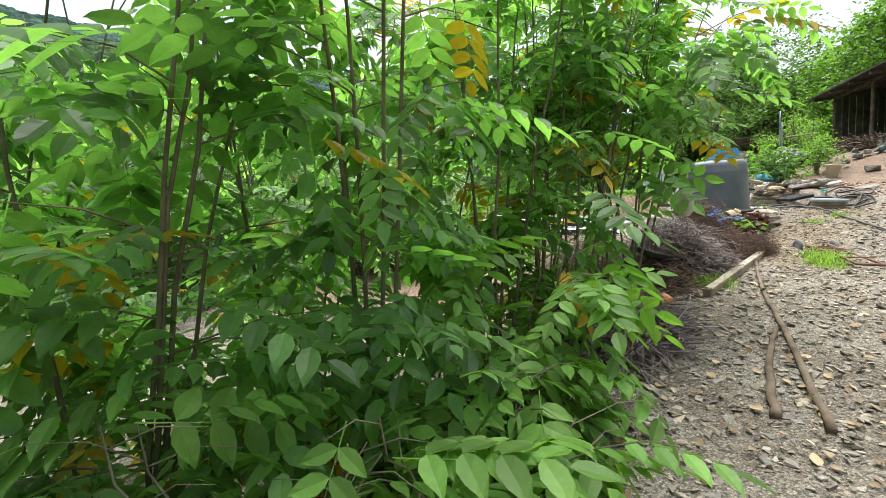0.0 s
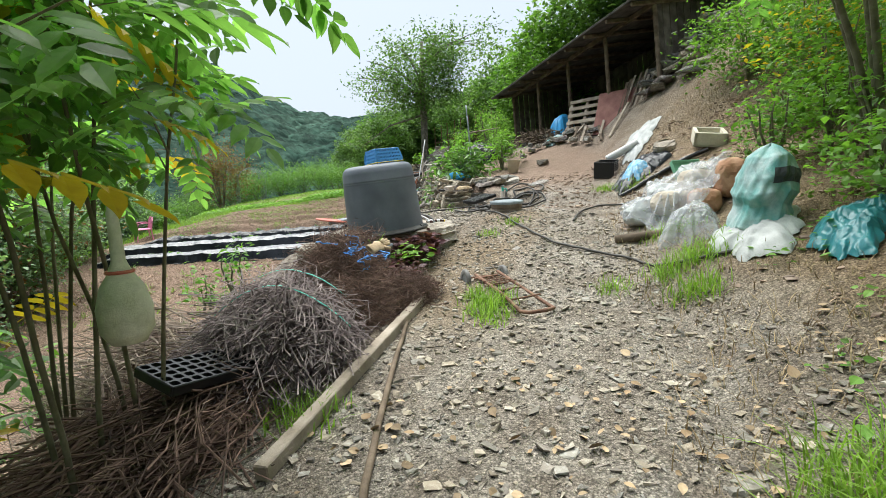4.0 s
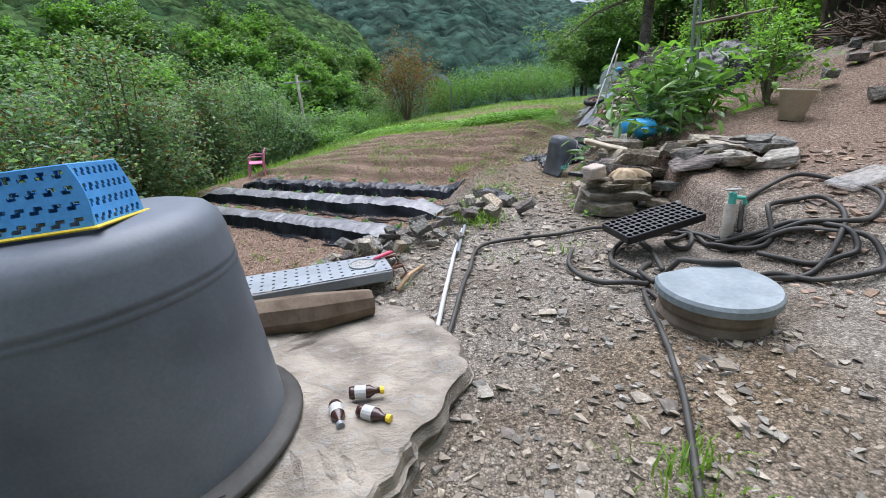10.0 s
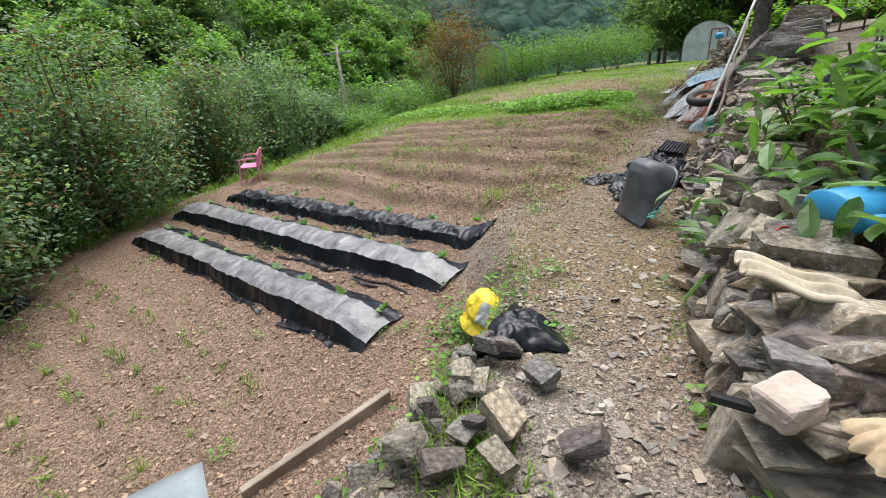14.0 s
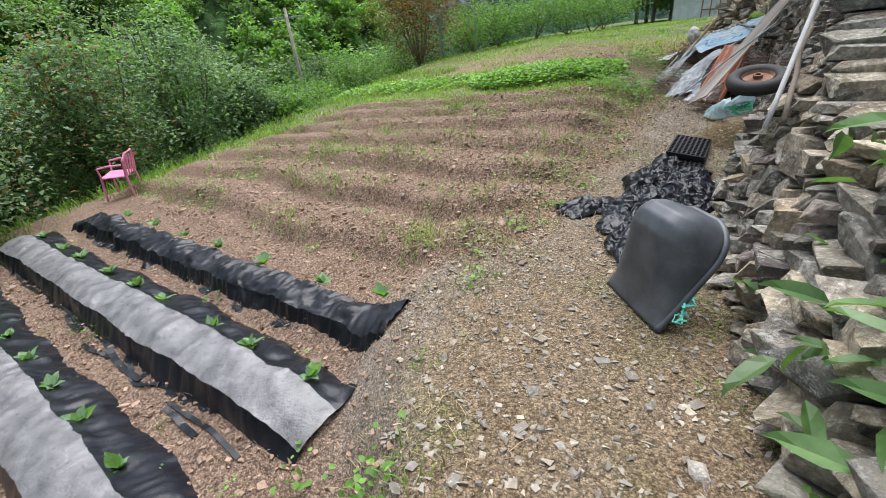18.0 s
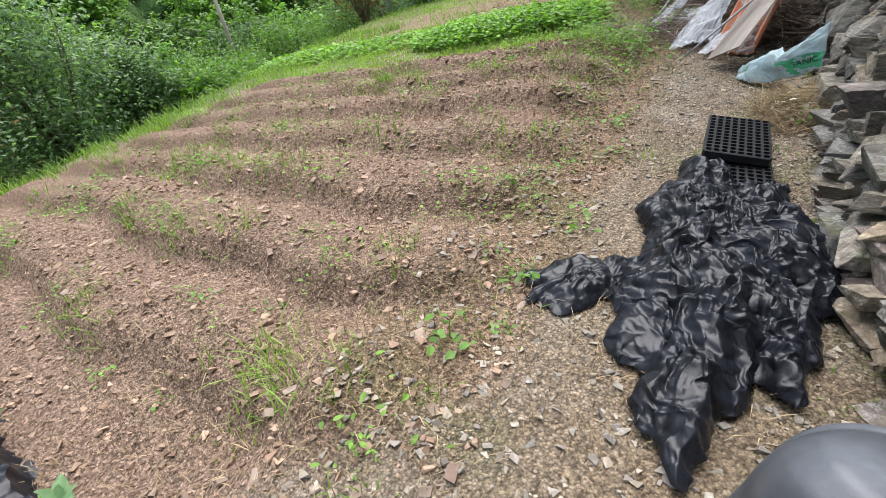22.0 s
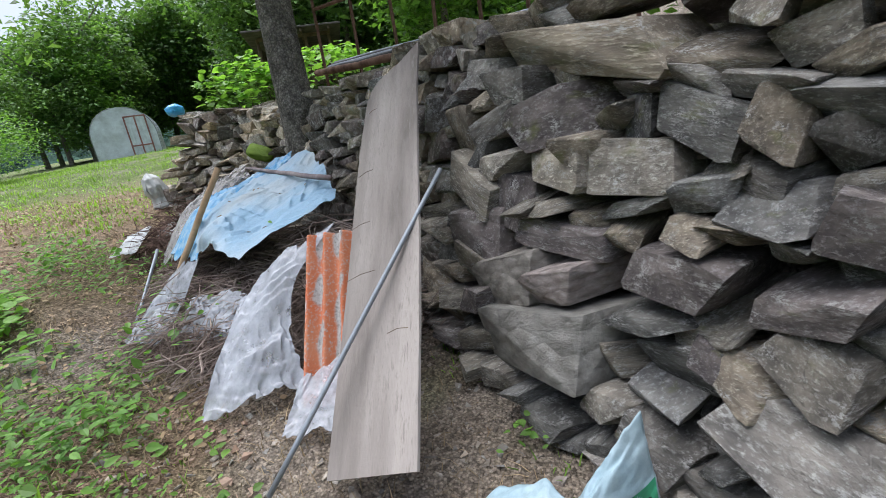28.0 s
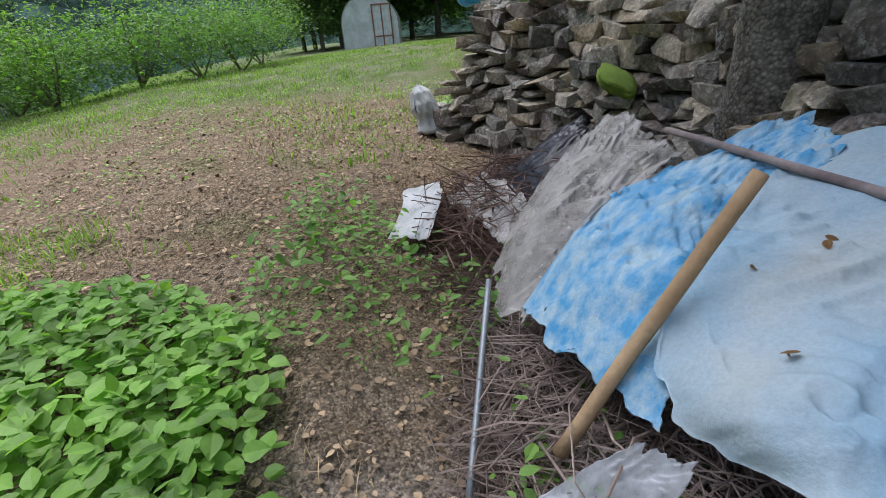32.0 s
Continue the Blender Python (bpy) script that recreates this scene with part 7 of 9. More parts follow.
stick((9.363, 18.437, 2.05), (9.797, 18.308, 2.727), 0.02, M_POLEWOOD, "stripped_pole", "pale debarked pole leaning over the tarpaulin", "pole", 0.95, knot=0.002)
stick((9.9, 17.44, 2.61), (10.41, 18.92, 2.64), 0.017, M_TWIGGREY, "branch_pole", "grey weathered pole weighing down the tarpaulin", "pole", 0.75, knot=0.002)
stick((9.15, 18.55, 1.9), (9.62, 19.05, 2.2), 0.011, M_STEEL, "steel_rod", "thin galvanised rod leaning on the heap", "rod", 1.0, knot=0.0)
tarp_points = np.array([v.co for v in tarp.data.vertices])
for k, (x, y) in enumerate(((9.6, 18.114), (9.57, 17.812), (9.63, 17.71), (9.95, 18.2), (9.98, 18.22), (9.78, 18.28), (9.9, 17.9), (9.61, 18.09), (10.0, 17.75), (9.66, 17.74))):
    z = float(tarp_points[np.argmin(np.hypot(tarp_points[:, 0] - x, tarp_points[:, 1] - y)), 2])
    curl = 0.35 if k % 3 else 0.8
    ob = part("dead_leaf", (LEAF[0] * np.array((0.035, 0.04, curl * 0.05)) + np.array((0, 0, 0.012)), LEAF[1]), M_LEAFMID if k == 9 else M_LEAFRED, m=pose(x, y, z, 20, 14, 70 * k))
    tagged(ob, "small green leaf on the tarpaulin" if k == 9 else "curled brown dead leaf on the tarpaulin", "leaf", "dead leaves")


def corrugated():
    bl, br, tr, tl = (np.array(c) for c in ((9.1, 17.04, 1.77), (9.3, 16.72, 1.77), (9.66, 16.93, 2.42), (9.46, 17.2, 2.42)))

    def fn(u, v):
        p = ((1 - u) * (1 - v))[..., None] * bl + (u * (1 - v))[..., None] * br + (u * v)[..., None] * tr + ((1 - u) * v)[..., None] * tl
        w = 0.016 * np.sin(u * 2 * np.pi * 4.5)
        return p[..., 0] - 0.8 * w, p[..., 1], p[..., 2] + 0.6 * w
    ob = tagged(part("corrugated_sheet", grid(fn, 90, 90), M_ORANGESHEET, smooth=True), "weathered orange corrugated plastic sheet leaning on branches", "corrugated sheet")
    ob.modifiers.new("thick", "SOLIDIFY").thickness = 0.004
    # the colour has worn off along the flanks of the ribs
    worn = ob.data.attributes.new("worn", "FLOAT", "POINT")
    co = np.array([v.co for v in ob.data.vertices])
    across = (co - bl) @ (br - bl) / ((br - bl) @ (br - bl)) - (co[:, 2] - bl[2]) * 0.14
    edge = 0.5 + 0.5 * np.sin(across * 2 * np.pi * 4.5 + 2.0) + 0.9 * wave(co[:, 2] * 26, co[:, 1] * 40, 71) - 0.1
    worn.data.foreach_set("value", np.clip((edge - 0.62) * 4, 0, 1).astype(np.float32))


corrugated()
drape([[(8.84, 17.38, 1.78), (9.0, 17.2, 1.84), (9.17, 17.02, 1.88)],
       [(9.02, 17.42, 2.0), (9.14, 17.28, 2.06), (9.22, 17.14, 2.04)],
       [(9.26, 17.42, 2.22), (9.3, 17.3, 2.27), (9.35, 17.2, 2.26)],
       [(9.42, 17.38, 2.33), (9.46, 17.26, 2.42), (9.55, 17.1, 2.46)]], 90, 120, M_CLEARFILM, "plastic_film", "milky plastic film draped over the corrugated sheet", 11, 0.06, 0.2, 0.06, "plastic film")
drape([[(8.93, 16.95, 1.8), (9.04, 16.7, 1.82), (9.15, 16.48, 1.84)], [(9.1, 17.02, 1.9), (9.2, 16.85, 2.0), (9.28, 16.7, 2.02)]], 60, 30, M_CLEARFILM, "plastic_film", "gathered milky plastic film at the board's foot", 12, 0.05, 0.1, 0.06, "plastic film")
drape([[(9.1, 18.05, 1.86), (9.15, 17.85, 1.88), (9.2, 17.6, 1.86)],
       [(9.24, 18.1, 2.0), (9.28, 17.9, 2.03), (9.3, 17.68, 1.98)],
       [(9.36, 18.12, 2.08), (9.42, 17.92, 2.1), (9.42, 17.72, 2.05)]], 80, 60, M_CLEARFILM, "plastic_film", "torn white plastic film hanging from the heap", 13, 0.06, 0.12, 0.1, "plastic film")
drape([[(8.98, 17.5, 1.8), (9.05, 17.34, 1.82)], [(9.16, 17.6, 1.96), (9.22, 17.42, 1.98)], [(9.34, 17.7, 2.08), (9.4, 17.52, 2.14)]], 40, 70, M_CLEARFILM, "plastic_film", "strip of torn film beside the corrugated sheet", 15, 0.05, 0.1, 0.1, "plastic film")
drape([[(9.0, 18.36, 1.9), (9.1, 18.15, 1.9)], [(9.2, 18.38, 2.04), (9.27, 18.16, 2.04)], [(9.4, 18.24, 2.27), (9.44, 18.14, 2.28)]], 40, 80, M_CLEARFILM, "plastic_film", "grey plastic film hanging below the tarpaulin", 14, 0.05, 0.1, 0.08, "plastic film")

# tall weathered board with a broken point
outline = [(0.0, 0.0), (0.40, 0.0), (0.40, 0.47), (0.393, 0.82), (0.377, 1.21), (0.362, 1.7), (0.37, 2.02), (0.235, 1.965), (0.085, 1.94), (0.03, 1.89), (0.004, 1.82), (-0.012, 1.44), (0.0, 0.7)]
th = 0.012
n = len(outline)
bv = [(x, -th / 2, z) for x, z in outline] + [(x, th / 2, z) for x, z in outline]
bf = [tuple(range(n)), tuple(range(2 * n - 1, n - 1, -1))] + [(i, i + n, (i + 1) % n + n, (i + 1) % n) for i in range(n)]
o, ex, ez = Vector((8.85, 16.625, 1.785)), Vector((0.1004, -0.9221, 0.3738)), Vector((0.6808, 0.3376, 0.6501))
ey = ez.cross(ex)
bm4 = Matrix(((ex.x, ey.x, ez.x, o.x), (ex.y, ey.y, ez.y, o.y), (ex.z, ey.z, ez.z, o.z), (0, 0, 0, 1)))
board = thing("plywood_board", bm4, "tall weathered grey plywood board with a broken point", "board")
part("panel", (np.array(bv, float), bf), M_PLY, board)
for x, z, w in ((0.05, 1.3, 0.1), (0.05, 1.0, 0.12), (0.08, 0.74, 0.17), (0.3, 0.45, 0.1), (0.06, 1.72, 0.06)):
    for s in (-1, 1):
        part("crack", tube([(x - w / 2, s * th / 2, z), (x, s * th / 2, z + 0.006), (x + w / 2, s * th / 2, z - 0.004)], 0.0016, 4), M_WOODDARK, board)
stick((8.70, 16.725, 1.82), (9.665, 16.55, 2.665), 0.0095, M_STEEL, "steel_rod", "straight galvanised rod leaning on the wall", "rod", 1.0, knot=0.0)


brush_heap("straw_heap", 8.8, 15.36, 0.3, 0.22, 1.0, 0.09, 700, M_STRAW, "pale dry stems and dead weeds at the wall's foot", 85, (0.12, 0.35), (0.001, 0.0025), bend=0.25)
crop_patch("dead_weeds", 8.78, 15.38, 0.2, 0.14, 1.0, 0.1, 150, (0.03, 0.055), surface("bleached_leaf", (0.36, 0.36, 0.25), (0.52, 0.5, 0.38), 8, 0.8, 0.0, 30, island=0.3), "bleached dead weeds pulled from the field", 86, wide=1.3)


# fertiliser bag with illegible green print
def feed_bag():
    ob = thing("fertiliser_bag", pose(9.1, 15.94, 1.74), "torn white and green fertiliser bag at the wall's foot", "bag")

    def fn(u, v):
        k = [0, 0.3, 0.5, 0.58, 1.0]
        lo = [np.interp(u, k, c) for c in ([-0.26, -0.26, -0.2, -0.17, 0.0], [0.2, 0.03, -0.1, -0.14, -0.29], [-0.02, -0.02, 0.0, 0.01, 0.1])]
        hi = [np.interp(u, k, c) for c in ([-0.2, -0.13, -0.1, -0.12, 0.03], [0.27, 0.1, -0.03, -0.1, -0.23], [0.05, 0.16, 0.22, 0.18, 0.38])]
        x, y, z = (a + (b - a) * v for a, b in zip(lo, hi))
        puff = np.sin(np.pi * np.clip(u, 0, 1)) * np.sin(np.pi * v)
        z = z + 0.06 * puff + 0.03 * creases(u * 0.6, v * 0.3, 0.12, 3) + 0.018 * creases(u * 0.8, v * 0.4, 0.05, 4, 3.2)
        return x - 0.05 * puff + 0.02 * creases(v * 0.4, u * 0.8, 0.09, 5), y, z
    body = part("body", grid(fn, 60, 44), surface("white_green_film", (0.27, 0.38, 0.42), (0.38, 0.48, 0.5), 5, 0.4, 0.3, 40), ob, smooth=True)
    body.modifiers.new("thick", "SOLIDIFY").thickness = 0.004
    gv, gf = grid(lambda u, v: tuple(c + d for c, d in zip(fn(0.55 + 0.44 * u, 0.01 + 0.34 * v), (0, 0, 0.008))), 14, 12)
    part("green_band", (gv, gf), M_SACKGREEN, ob, "green printed band")
    for k in range(5):
        lv, lf = grid(lambda u, v: tuple(c + d for c, d in zip(fn(0.1 + 0.02 * k + 0.008 * u, 0.3 + 0.3 * v), (0, 0, 0.008))), 2, 8)
        part("print_bar", (lv, lf), M_SACKGREEN, ob)
    word = bpy.data.curves.new("lettering", "FONT")
    word.body, word.size, word.extrude, word.align_x = "ORGANIC", 0.05, 0.001, "CENTER"
    word.materials.append(M_BLACK)
    at = [np.array([float(c) for c in fn(np.array(a), np.array(b))]) for a, b in ((0.77, 0.1), (0.95, 0.1), (0.77, 0.3))]
    ex_ = Vector(at[1] - at[0]).normalized()
    ey_ = Vector(at[2] - at[0])
    ey_ = (ey_ - ex_ * ey_.dot(ex_)).normalized()
    ez_ = ex_.cross(ey_)
    text = new("lettering", word)
    text.parent = ob
    text.matrix_basis = Matrix(((ex_.x, ey_.x, ez_.x, at[0][0]), (ex_.y, ey_.y, ez_.y, at[0][1]), (ex_.z, ey_.z, ez_.z, at[0][2] + 0.03), (0, 0, 0, 1)))
    return ob


feed_bag()

boulder("mossy_stone", pose(11.2, 19.78, 2.7, 30, -14, 40), (0.34, 0.26, 0.09), M_MOSS, "stone covered with bright green moss", 113, power=3)

# ---- tree on the wall ----
tr = thing("wall_tree", pose(11.0, 18.85, 2.45), "stout grey-barked tree growing from the wall top", "tree")
part("trunk", tube([(0, 0, -0.3), (0.01, 0, 0.3), (0.02, 0.02, 1.2), (0.06, 0.03, 2.4), (0.05, 0.0, 4.0), (0.2, 0.1, 5.5)], [0.2, 0.16, 0.145, 0.135, 0.12, 0.06], 14), M_BARK, tr, smooth=True)
rng = np.random.RandomState(5)
cl = []
for k in range(10):
    a = 1.2 + 0.55 * k
    z0 = 2.6 + 0.25 * k
    tip = np.array((2.6 * math.cos(a), 2.6 * math.sin(a), z0 + 0.7))
    part("limb", tube([(0.05, 0.02, z0), tip * 0.5 + (0, 0, z0 * 0.5 + 0.25), tip], [0.05, 0.03, 0.01], 6), M_BARK, tr)
    cl += [tip * t + np.array((0, 0, z0)) * (1 - t) + rng.normal(0, 0.3, 3) for t in (0.45, 0.6, 0.75, 0.9, 1.0)]
cl += [np.array((-1.7 + 0.4 * rng.normal(), 2.4 + 0.5 * rng.normal(), 1.7 + 0.25 * rng.rand())) for k in range(4)]
part("limb", tube([(0.0, 0.1, 2.6), (-0.9, 1.3, 2.35), (-1.8, 2.5, 1.6)], [0.05, 0.03, 0.008], 6), M_BARK, tr)
d = rng.normal(0, 1, (90, 3))
d /= np.linalg.norm(d, axis=1)[:, None]
cl += list(d * rng.rand(90, 1) ** 0.4 * (1.75, 1.75, 1.45) + (0.1, 0.1, 4.0))
v, f = leaves_shape(rng, 14000, np.array(cl), 0.3, (0.09, 0.17), SMALL_LEAF, 0.8)
part("crown", fast_mesh(v, f), M_LEAFDARK, tr)


# ---- rusty fence on the terrace, poles, second shed ----
def post_fence():
    ob = thing("mesh_post_fence", pose(0, 0, 0), "row of rusty perforated fence posts on the terrace", "fence")
    for k in range(9):
        t = k / 8
        x, y = 11.6 + 0.6 * t, 19.0 - 3.2 * t
        z = ground(x, y) - 0.05
        part("post", join(*[box((0.035, 0.004, 1.7), (x, y, z + 0.85), (0, 2 * math.sin(k * 9), 10)), box((0.004, 0.035, 1.7), (x + 0.018, y + 0.018, z + 0.85), (0, 2 * math.sin(k * 9), 10))]), M_RUST, ob)
    for h in (0.12, 1.0):
        part("rail", tube([(11.6, 19.0, ground(11.6, 19.0) + h), (12.2, 15.8, ground(12.2, 15.8) + h)], 0.016, 6), M_RUST, ob)
    return ob


post_fence()
stick((10.95, 16.5, 3.3), (11.5, 19.0, 3.36), 0.035, M_RUST, "dark_beam", "old dark timber lying along the wall top", "timber")
for k in range(4):
    stick((11.0 + 0.06 * k, 16.6, 3.34 + 0.02 * k), (11.5 + 0.05 * k, 18.9, 3.38 + 0.02 * k), 0.02, M_STEEL if k % 2 else M_HOSE, "metal_pipe", "long thin pipe stored along the wall top", "pipe", 1.0, knot=0.002)
crop_patch("creeper", 12.3, 21.7, 0.85, 0.7, 0.6, 0.75, 1100, (0.08, 0.15), M_LEAFLIGHT, "bright yellow-green creeper over the wall's end", 91, wide=1.5)
crop_patch("creeper", 13.4, 20.9, 1.0, 0.8, 0.6, 0.6, 600, (0.08, 0.15), M_LEAFLIGHT, "bright green vines behind the wall", 92, wide=1.5)
crop_patch("creeper", 11.95, 22.15, 0.6, 0.45, 0.6, 0.35, 500, (0.08, 0.14), M_LEAFLIGHT, "bright green creeper spilling over the wall", 93, wide=1.5)
boulder("blue_pail", pose(11.5, 21.7, 3.32, 0, 0, 0), (0.22, 0.22, 0.16), M_SKYBLUE, "upturned blue bowl on the end of the wall", 3, "bowl", 2.2)



def shed(name, m, L, D, h1, h2, label, open_front=True, posts=5):
    """A lean-to: posts, dark board walls, a sloping roof; the front faces -x."""
    ob = thing(name, m, label, "shed")
    for k in range(posts):
        y = -L / 2 + L * k / (posts - 1)
        part("post", tube([(0, y, -0.4), (0.02, y + 0.02, h1)], 0.05, 7), M_WOODDARK, ob)
    for k in range(int(D / 0.2)):
        for s in (-1, 1):
            part("side_board", box((0.185, 0.02, h2 + 0.3), (0.1 + 0.2 * k, s * L / 2, h2 / 2 - 0.2)), M_SHEDWOOD, ob)
    for k in range(int(L / 0.22)):
        part("back_board", box((0.02, 0.205, h2 + 0.3), (D, -L / 2 + 0.11 + 0.22 * k, h2 / 2 - 0.15)), M_SHEDWOOD, ob)
    ang = math.degrees(math.atan2(h2 - h1, D))
    part("roof", box((D + 1.1, L + 0.7, 0.05), (D / 2 - 0.15, 0, (h1 + h2) / 2 + 0.06), (0, -ang, 0)), M_DARKROOF, ob)
    for k in range(int(L / 0.8) + 1):
        y = -L / 2 + 0.8 * k
        part("rafter", box((D + 1.0, 0.06, 0.08), (D / 2 - 0.15, y, (h1 + h2) / 2 - 0.02), (0, -ang, 0)), M_WOODDARK, ob)
    part("eave_beam", box((0.08, L, 0.1), (0, 0, h1 - 0.02)), M_WOODDARK, ob)
    return ob


shed("storage_shed", pose(11.95, 11.6, 3.2, -5, 0, -10), 6.4, 3.0, 2.15, 2.6, "old dark open-fronted wooden storage shed on the slope")
shed("small_shed", pose(18.6, 27.0, 4.5, 0, 0, 45), 2.1, 1.8, 1.02, 0.86, "low grey wooden shed with a flat roof above the terrace", posts=4)


# ---- greenhouse, utility pole, hoops ----
def greenhouse():
    ob = thing("greenhouse", pose(18.1, 38.3, ground(18.1, 38.3) - 0.1, 0, 0, -30), "small arched greenhouse covered with milky plastic", "greenhouse")
    R, L, H = 1.25, 2.6, 1.0
    arch = [(-R, 0)] + [(R * math.cos(a), H + R * 0.95 * math.sin(a)) for a in np.linspace(math.pi, 0, 15)] + [(R, 0)]
    n = len(arch)
    v = [(x, 0, z) for x, z in arch] + [(x, L, z) for x, z in arch]
    part("cover", (np.array(v, float), [(i, i + 1, n + i + 1, n + i) for i in range(n - 1)]), M_GH, ob, smooth=True)
    part("end_panel", (np.array([(x, 0.01, z) for x, z in arch], float), [tuple(range(n))]), M_GH, ob)
    part("end_panel", (np.array([(x, L, z) for x, z in arch], float), [tuple(range(n))]), M_GH, ob)
    for k in range(5):
        part("hoop", tube([(x, L * k / 4, z) for x, z in arch], 0.018, 6), M_STEEL, ob)
    d = part("door", box((0.8, 0.02, 1.7), (0.55, -0.02, 0.88)), M_GH, ob)
    for x in (0.15, 0.55, 0.95):
        part("door_frame", box((0.06, 0.03, 1.75), (x, -0.03, 0.9)), M_REDPLY, d)
    for z in (0.05, 0.5, 1.75):
        part("door_rail", box((0.86, 0.03, 0.06), (0.55, -0.034, z)), M_REDPLY, d)
    return ob


M_GH = sheer("greenhouse_film", (0.6, 0.66, 0.7), 0.8)
greenhouse()
up_ = thing("utility_pole", pose(-1.9, 33.0, ground(-1.9, 33.0) - 0.3, 0, -3, 20), "grey concrete utility pole with a crossarm", "utility pole")
part("shaft", tube([(0, 0, 0), (0, 0, 5.6)], [0.1, 0.07], 10), M_CONCRETE, up_, smooth=True)
part("crossarm", box((1.5, 0.08, 0.08), (0, 0, 5.2)), M_STEEL, up_)
part("meter_box", box((0.25, 0.16, 0.35), (0.0, -0.14, 1.7)), M_LID, up_)
hp = thing("hoop_frame", on(5.6, 29.5), "bare bent hoops of a disused row tunnel", "hoops")
for k in range(5):
    part("hoop", tube([(-0.7, 0.5 * k, 0)] + [(0.7 * math.cos(a), 0.5 * k, 1.2 + 0.7 * math.sin(a)) for a in np.linspace(math.pi, 0, 9)] + [(0.7, 0.5 * k, 0)], 0.014, 5), M_STEEL, hp)


# ---- clutter on the slope before the shed ----
pal = thing("pallet", pose(11.55, 10.75, 3.55, 68, 0, -75), "weathered wooden pallet leaning on the shed", "pallet")
for k in range(6):
    part("deck_board", box((1.0, 0.1, 0.02), (0, -0.5 + 0.2 * k, 0.06)), M_WOOD, pal)
for x in (-0.45, 0, 0.45):
    part("stringer", box((0.08, 1.1, 0.09), (x, 0, 0)), M_WOOD, pal)
pp = part("leaning_plywood", box((1.05, 1.15, 0.02)), M_REDPLY, m=pose(11.55, 9.75, 3.55, 66, 0, -72))
tagged(pp, "red-brown plywood panel leaning on the shed", "panel")
rng = np.random.RandomState(31)
for k in range(9):
    a = np.array((11.1 + 0.03 * k, 8.9 + 0.1 * k, 3.0 + 0.01 * k))
    beam(a, a + np.array((0.55 + 0.1 * rng.rand(), 0.1 * rng.normal(), 1.15 + 0.2 * rng.rand())), 0.07, 0.025, M_WOOD if k % 2 else M_WOODDARK, "old_board", "old board leaning among scrap timber", "board")
for k in range(8):
    a = np.array((10.6 + 0.25 * rng.rand(), 9.2 + 0.22 * k, 0))
    a[2] = ground(a[0], a[1]) + 0.05 + 0.03 * (k % 3)
    b = a + np.array((0.75, 0.55 + 0.3 * rng.normal(), 0))
    b[2] = ground(b[0], b[1]) + 0.18
    beam(a, b, 0.06, 0.03, M_WOODDARK if k % 2 else M_WOOD, "old_board", "scrap board lying on the slope", "board")
brush_heap("scrap_heap", 11.4, 12.5, 0.95, 0.45, 1.3, 0.28, 420, M_WOODDARK, "heap of broken wood and rubble before the shed", 84, (0.3, 0.8), (0.008, 0.025))
spots = [(10.9 + 0.6 * rng.normal(), 11.6 + 0.9 * rng.normal(), 0.1 * rng.rand(), 0.15 + 0.2 * rng.rand(), 0.12) for k in range(30)]
spots += [(11.2 + 1.3 * rng.rand(), 7.6 + 1.4 * rng.rand(), 0.25 * rng.rand(), 0.3 + 0.35 * rng.rand(), 0.12) for k in range(40)]
stones_at(spots, "flat grey stone piled on the slope", "slope stones", seed=33)
film_heap("blue_tarp", 11.8, 11.9, 0.4, 0.3, 0.2, 0.5, "crumpled bright blue sheet before the shed", 15, M_SKYBLUE, 40, 4, 0.06, "tarpaulin")
film_heap("pale_sheet", 10.9, 11.2, 0.35, 0.22, 0.2, 0.12, "crumpled pale sheet on the slope", 16, M_SACKTEAL, 40, 4, 0.06, "sheet")
film_heap("pale_sheet", 9.9, 7.9, 0.55, 0.3, 0.4, 0.1, "dusty white sheet spread on the slope", 17, M_SACK, 40, 4, 0.05, "sheet")
film_heap("netting", 8.75, 7.0, 0.62, 0.36, 0.3, 0.16, "dark rolled netting and black film on the slope", 18, M_BLACKFILM, 60, 5, 0.07, "netting")
film_heap("pale_sheet", 8.55, 6.95, 0.36, 0.2, 0.5, 0.24, "pale blue and white crumpled bag on netting", 19, M_TARPBRIGHT, 44, 6, 0.05, "bag")
for k in range(5):
    tagged(part("net_roll", tube(laid(((7.95 + 0.1 * k, 6.75 - 0.1 * k), (8.35 + 0.08 * k, 6.45 - 0.1 * k), (8.75, 6.2 - 0.08 * k)), 0.03 + 0.012 * k, 5), 0.028, 8), M_BLACK), "dark rolled netting lying on the slope", "netting roll")
wr = thing("film_roll", Matrix.Translation((9.5, 7.95, 2.4)) @ Vector((0.62, -0.55, 0.42)).to_track_quat("Z", "Y").to_matrix().to_4x4() @ Matrix.Diagonal((0.7, 0.7, 0.62, 1)), "white roll of plastic sheeting leaning on the slope", "roll")
part("roll", lathe([(0.03, -0.5), (0.1, -0.5), (0.105, -0.48), (0.105, 0.48), (0.1, 0.5), (0.03, 0.5)], 24), M_WHITE, wr, smooth=True)


def crate(m, lx, ly, h, mat, label, slats=7):
    ob = thing("crate", m, label, "crate")
    for s in (-1, 1):
        for k in range(slats):
            part("slat", box((lx, 0.012, h / slats * 0.6), (0, s * ly / 2, h * (k + 0.5) / slats)), mat, ob)
        part("end", box((0.012, ly, h), (s * lx / 2, 0, h / 2)), mat, ob)
        part("corner_post", box((0.03, 0.03, h), (s * lx / 2, ly / 2 * s, h / 2)), mat, ob)
    part("base", box((lx, ly, 0.012), (0, 0, 0.006)), mat, ob)
    return ob


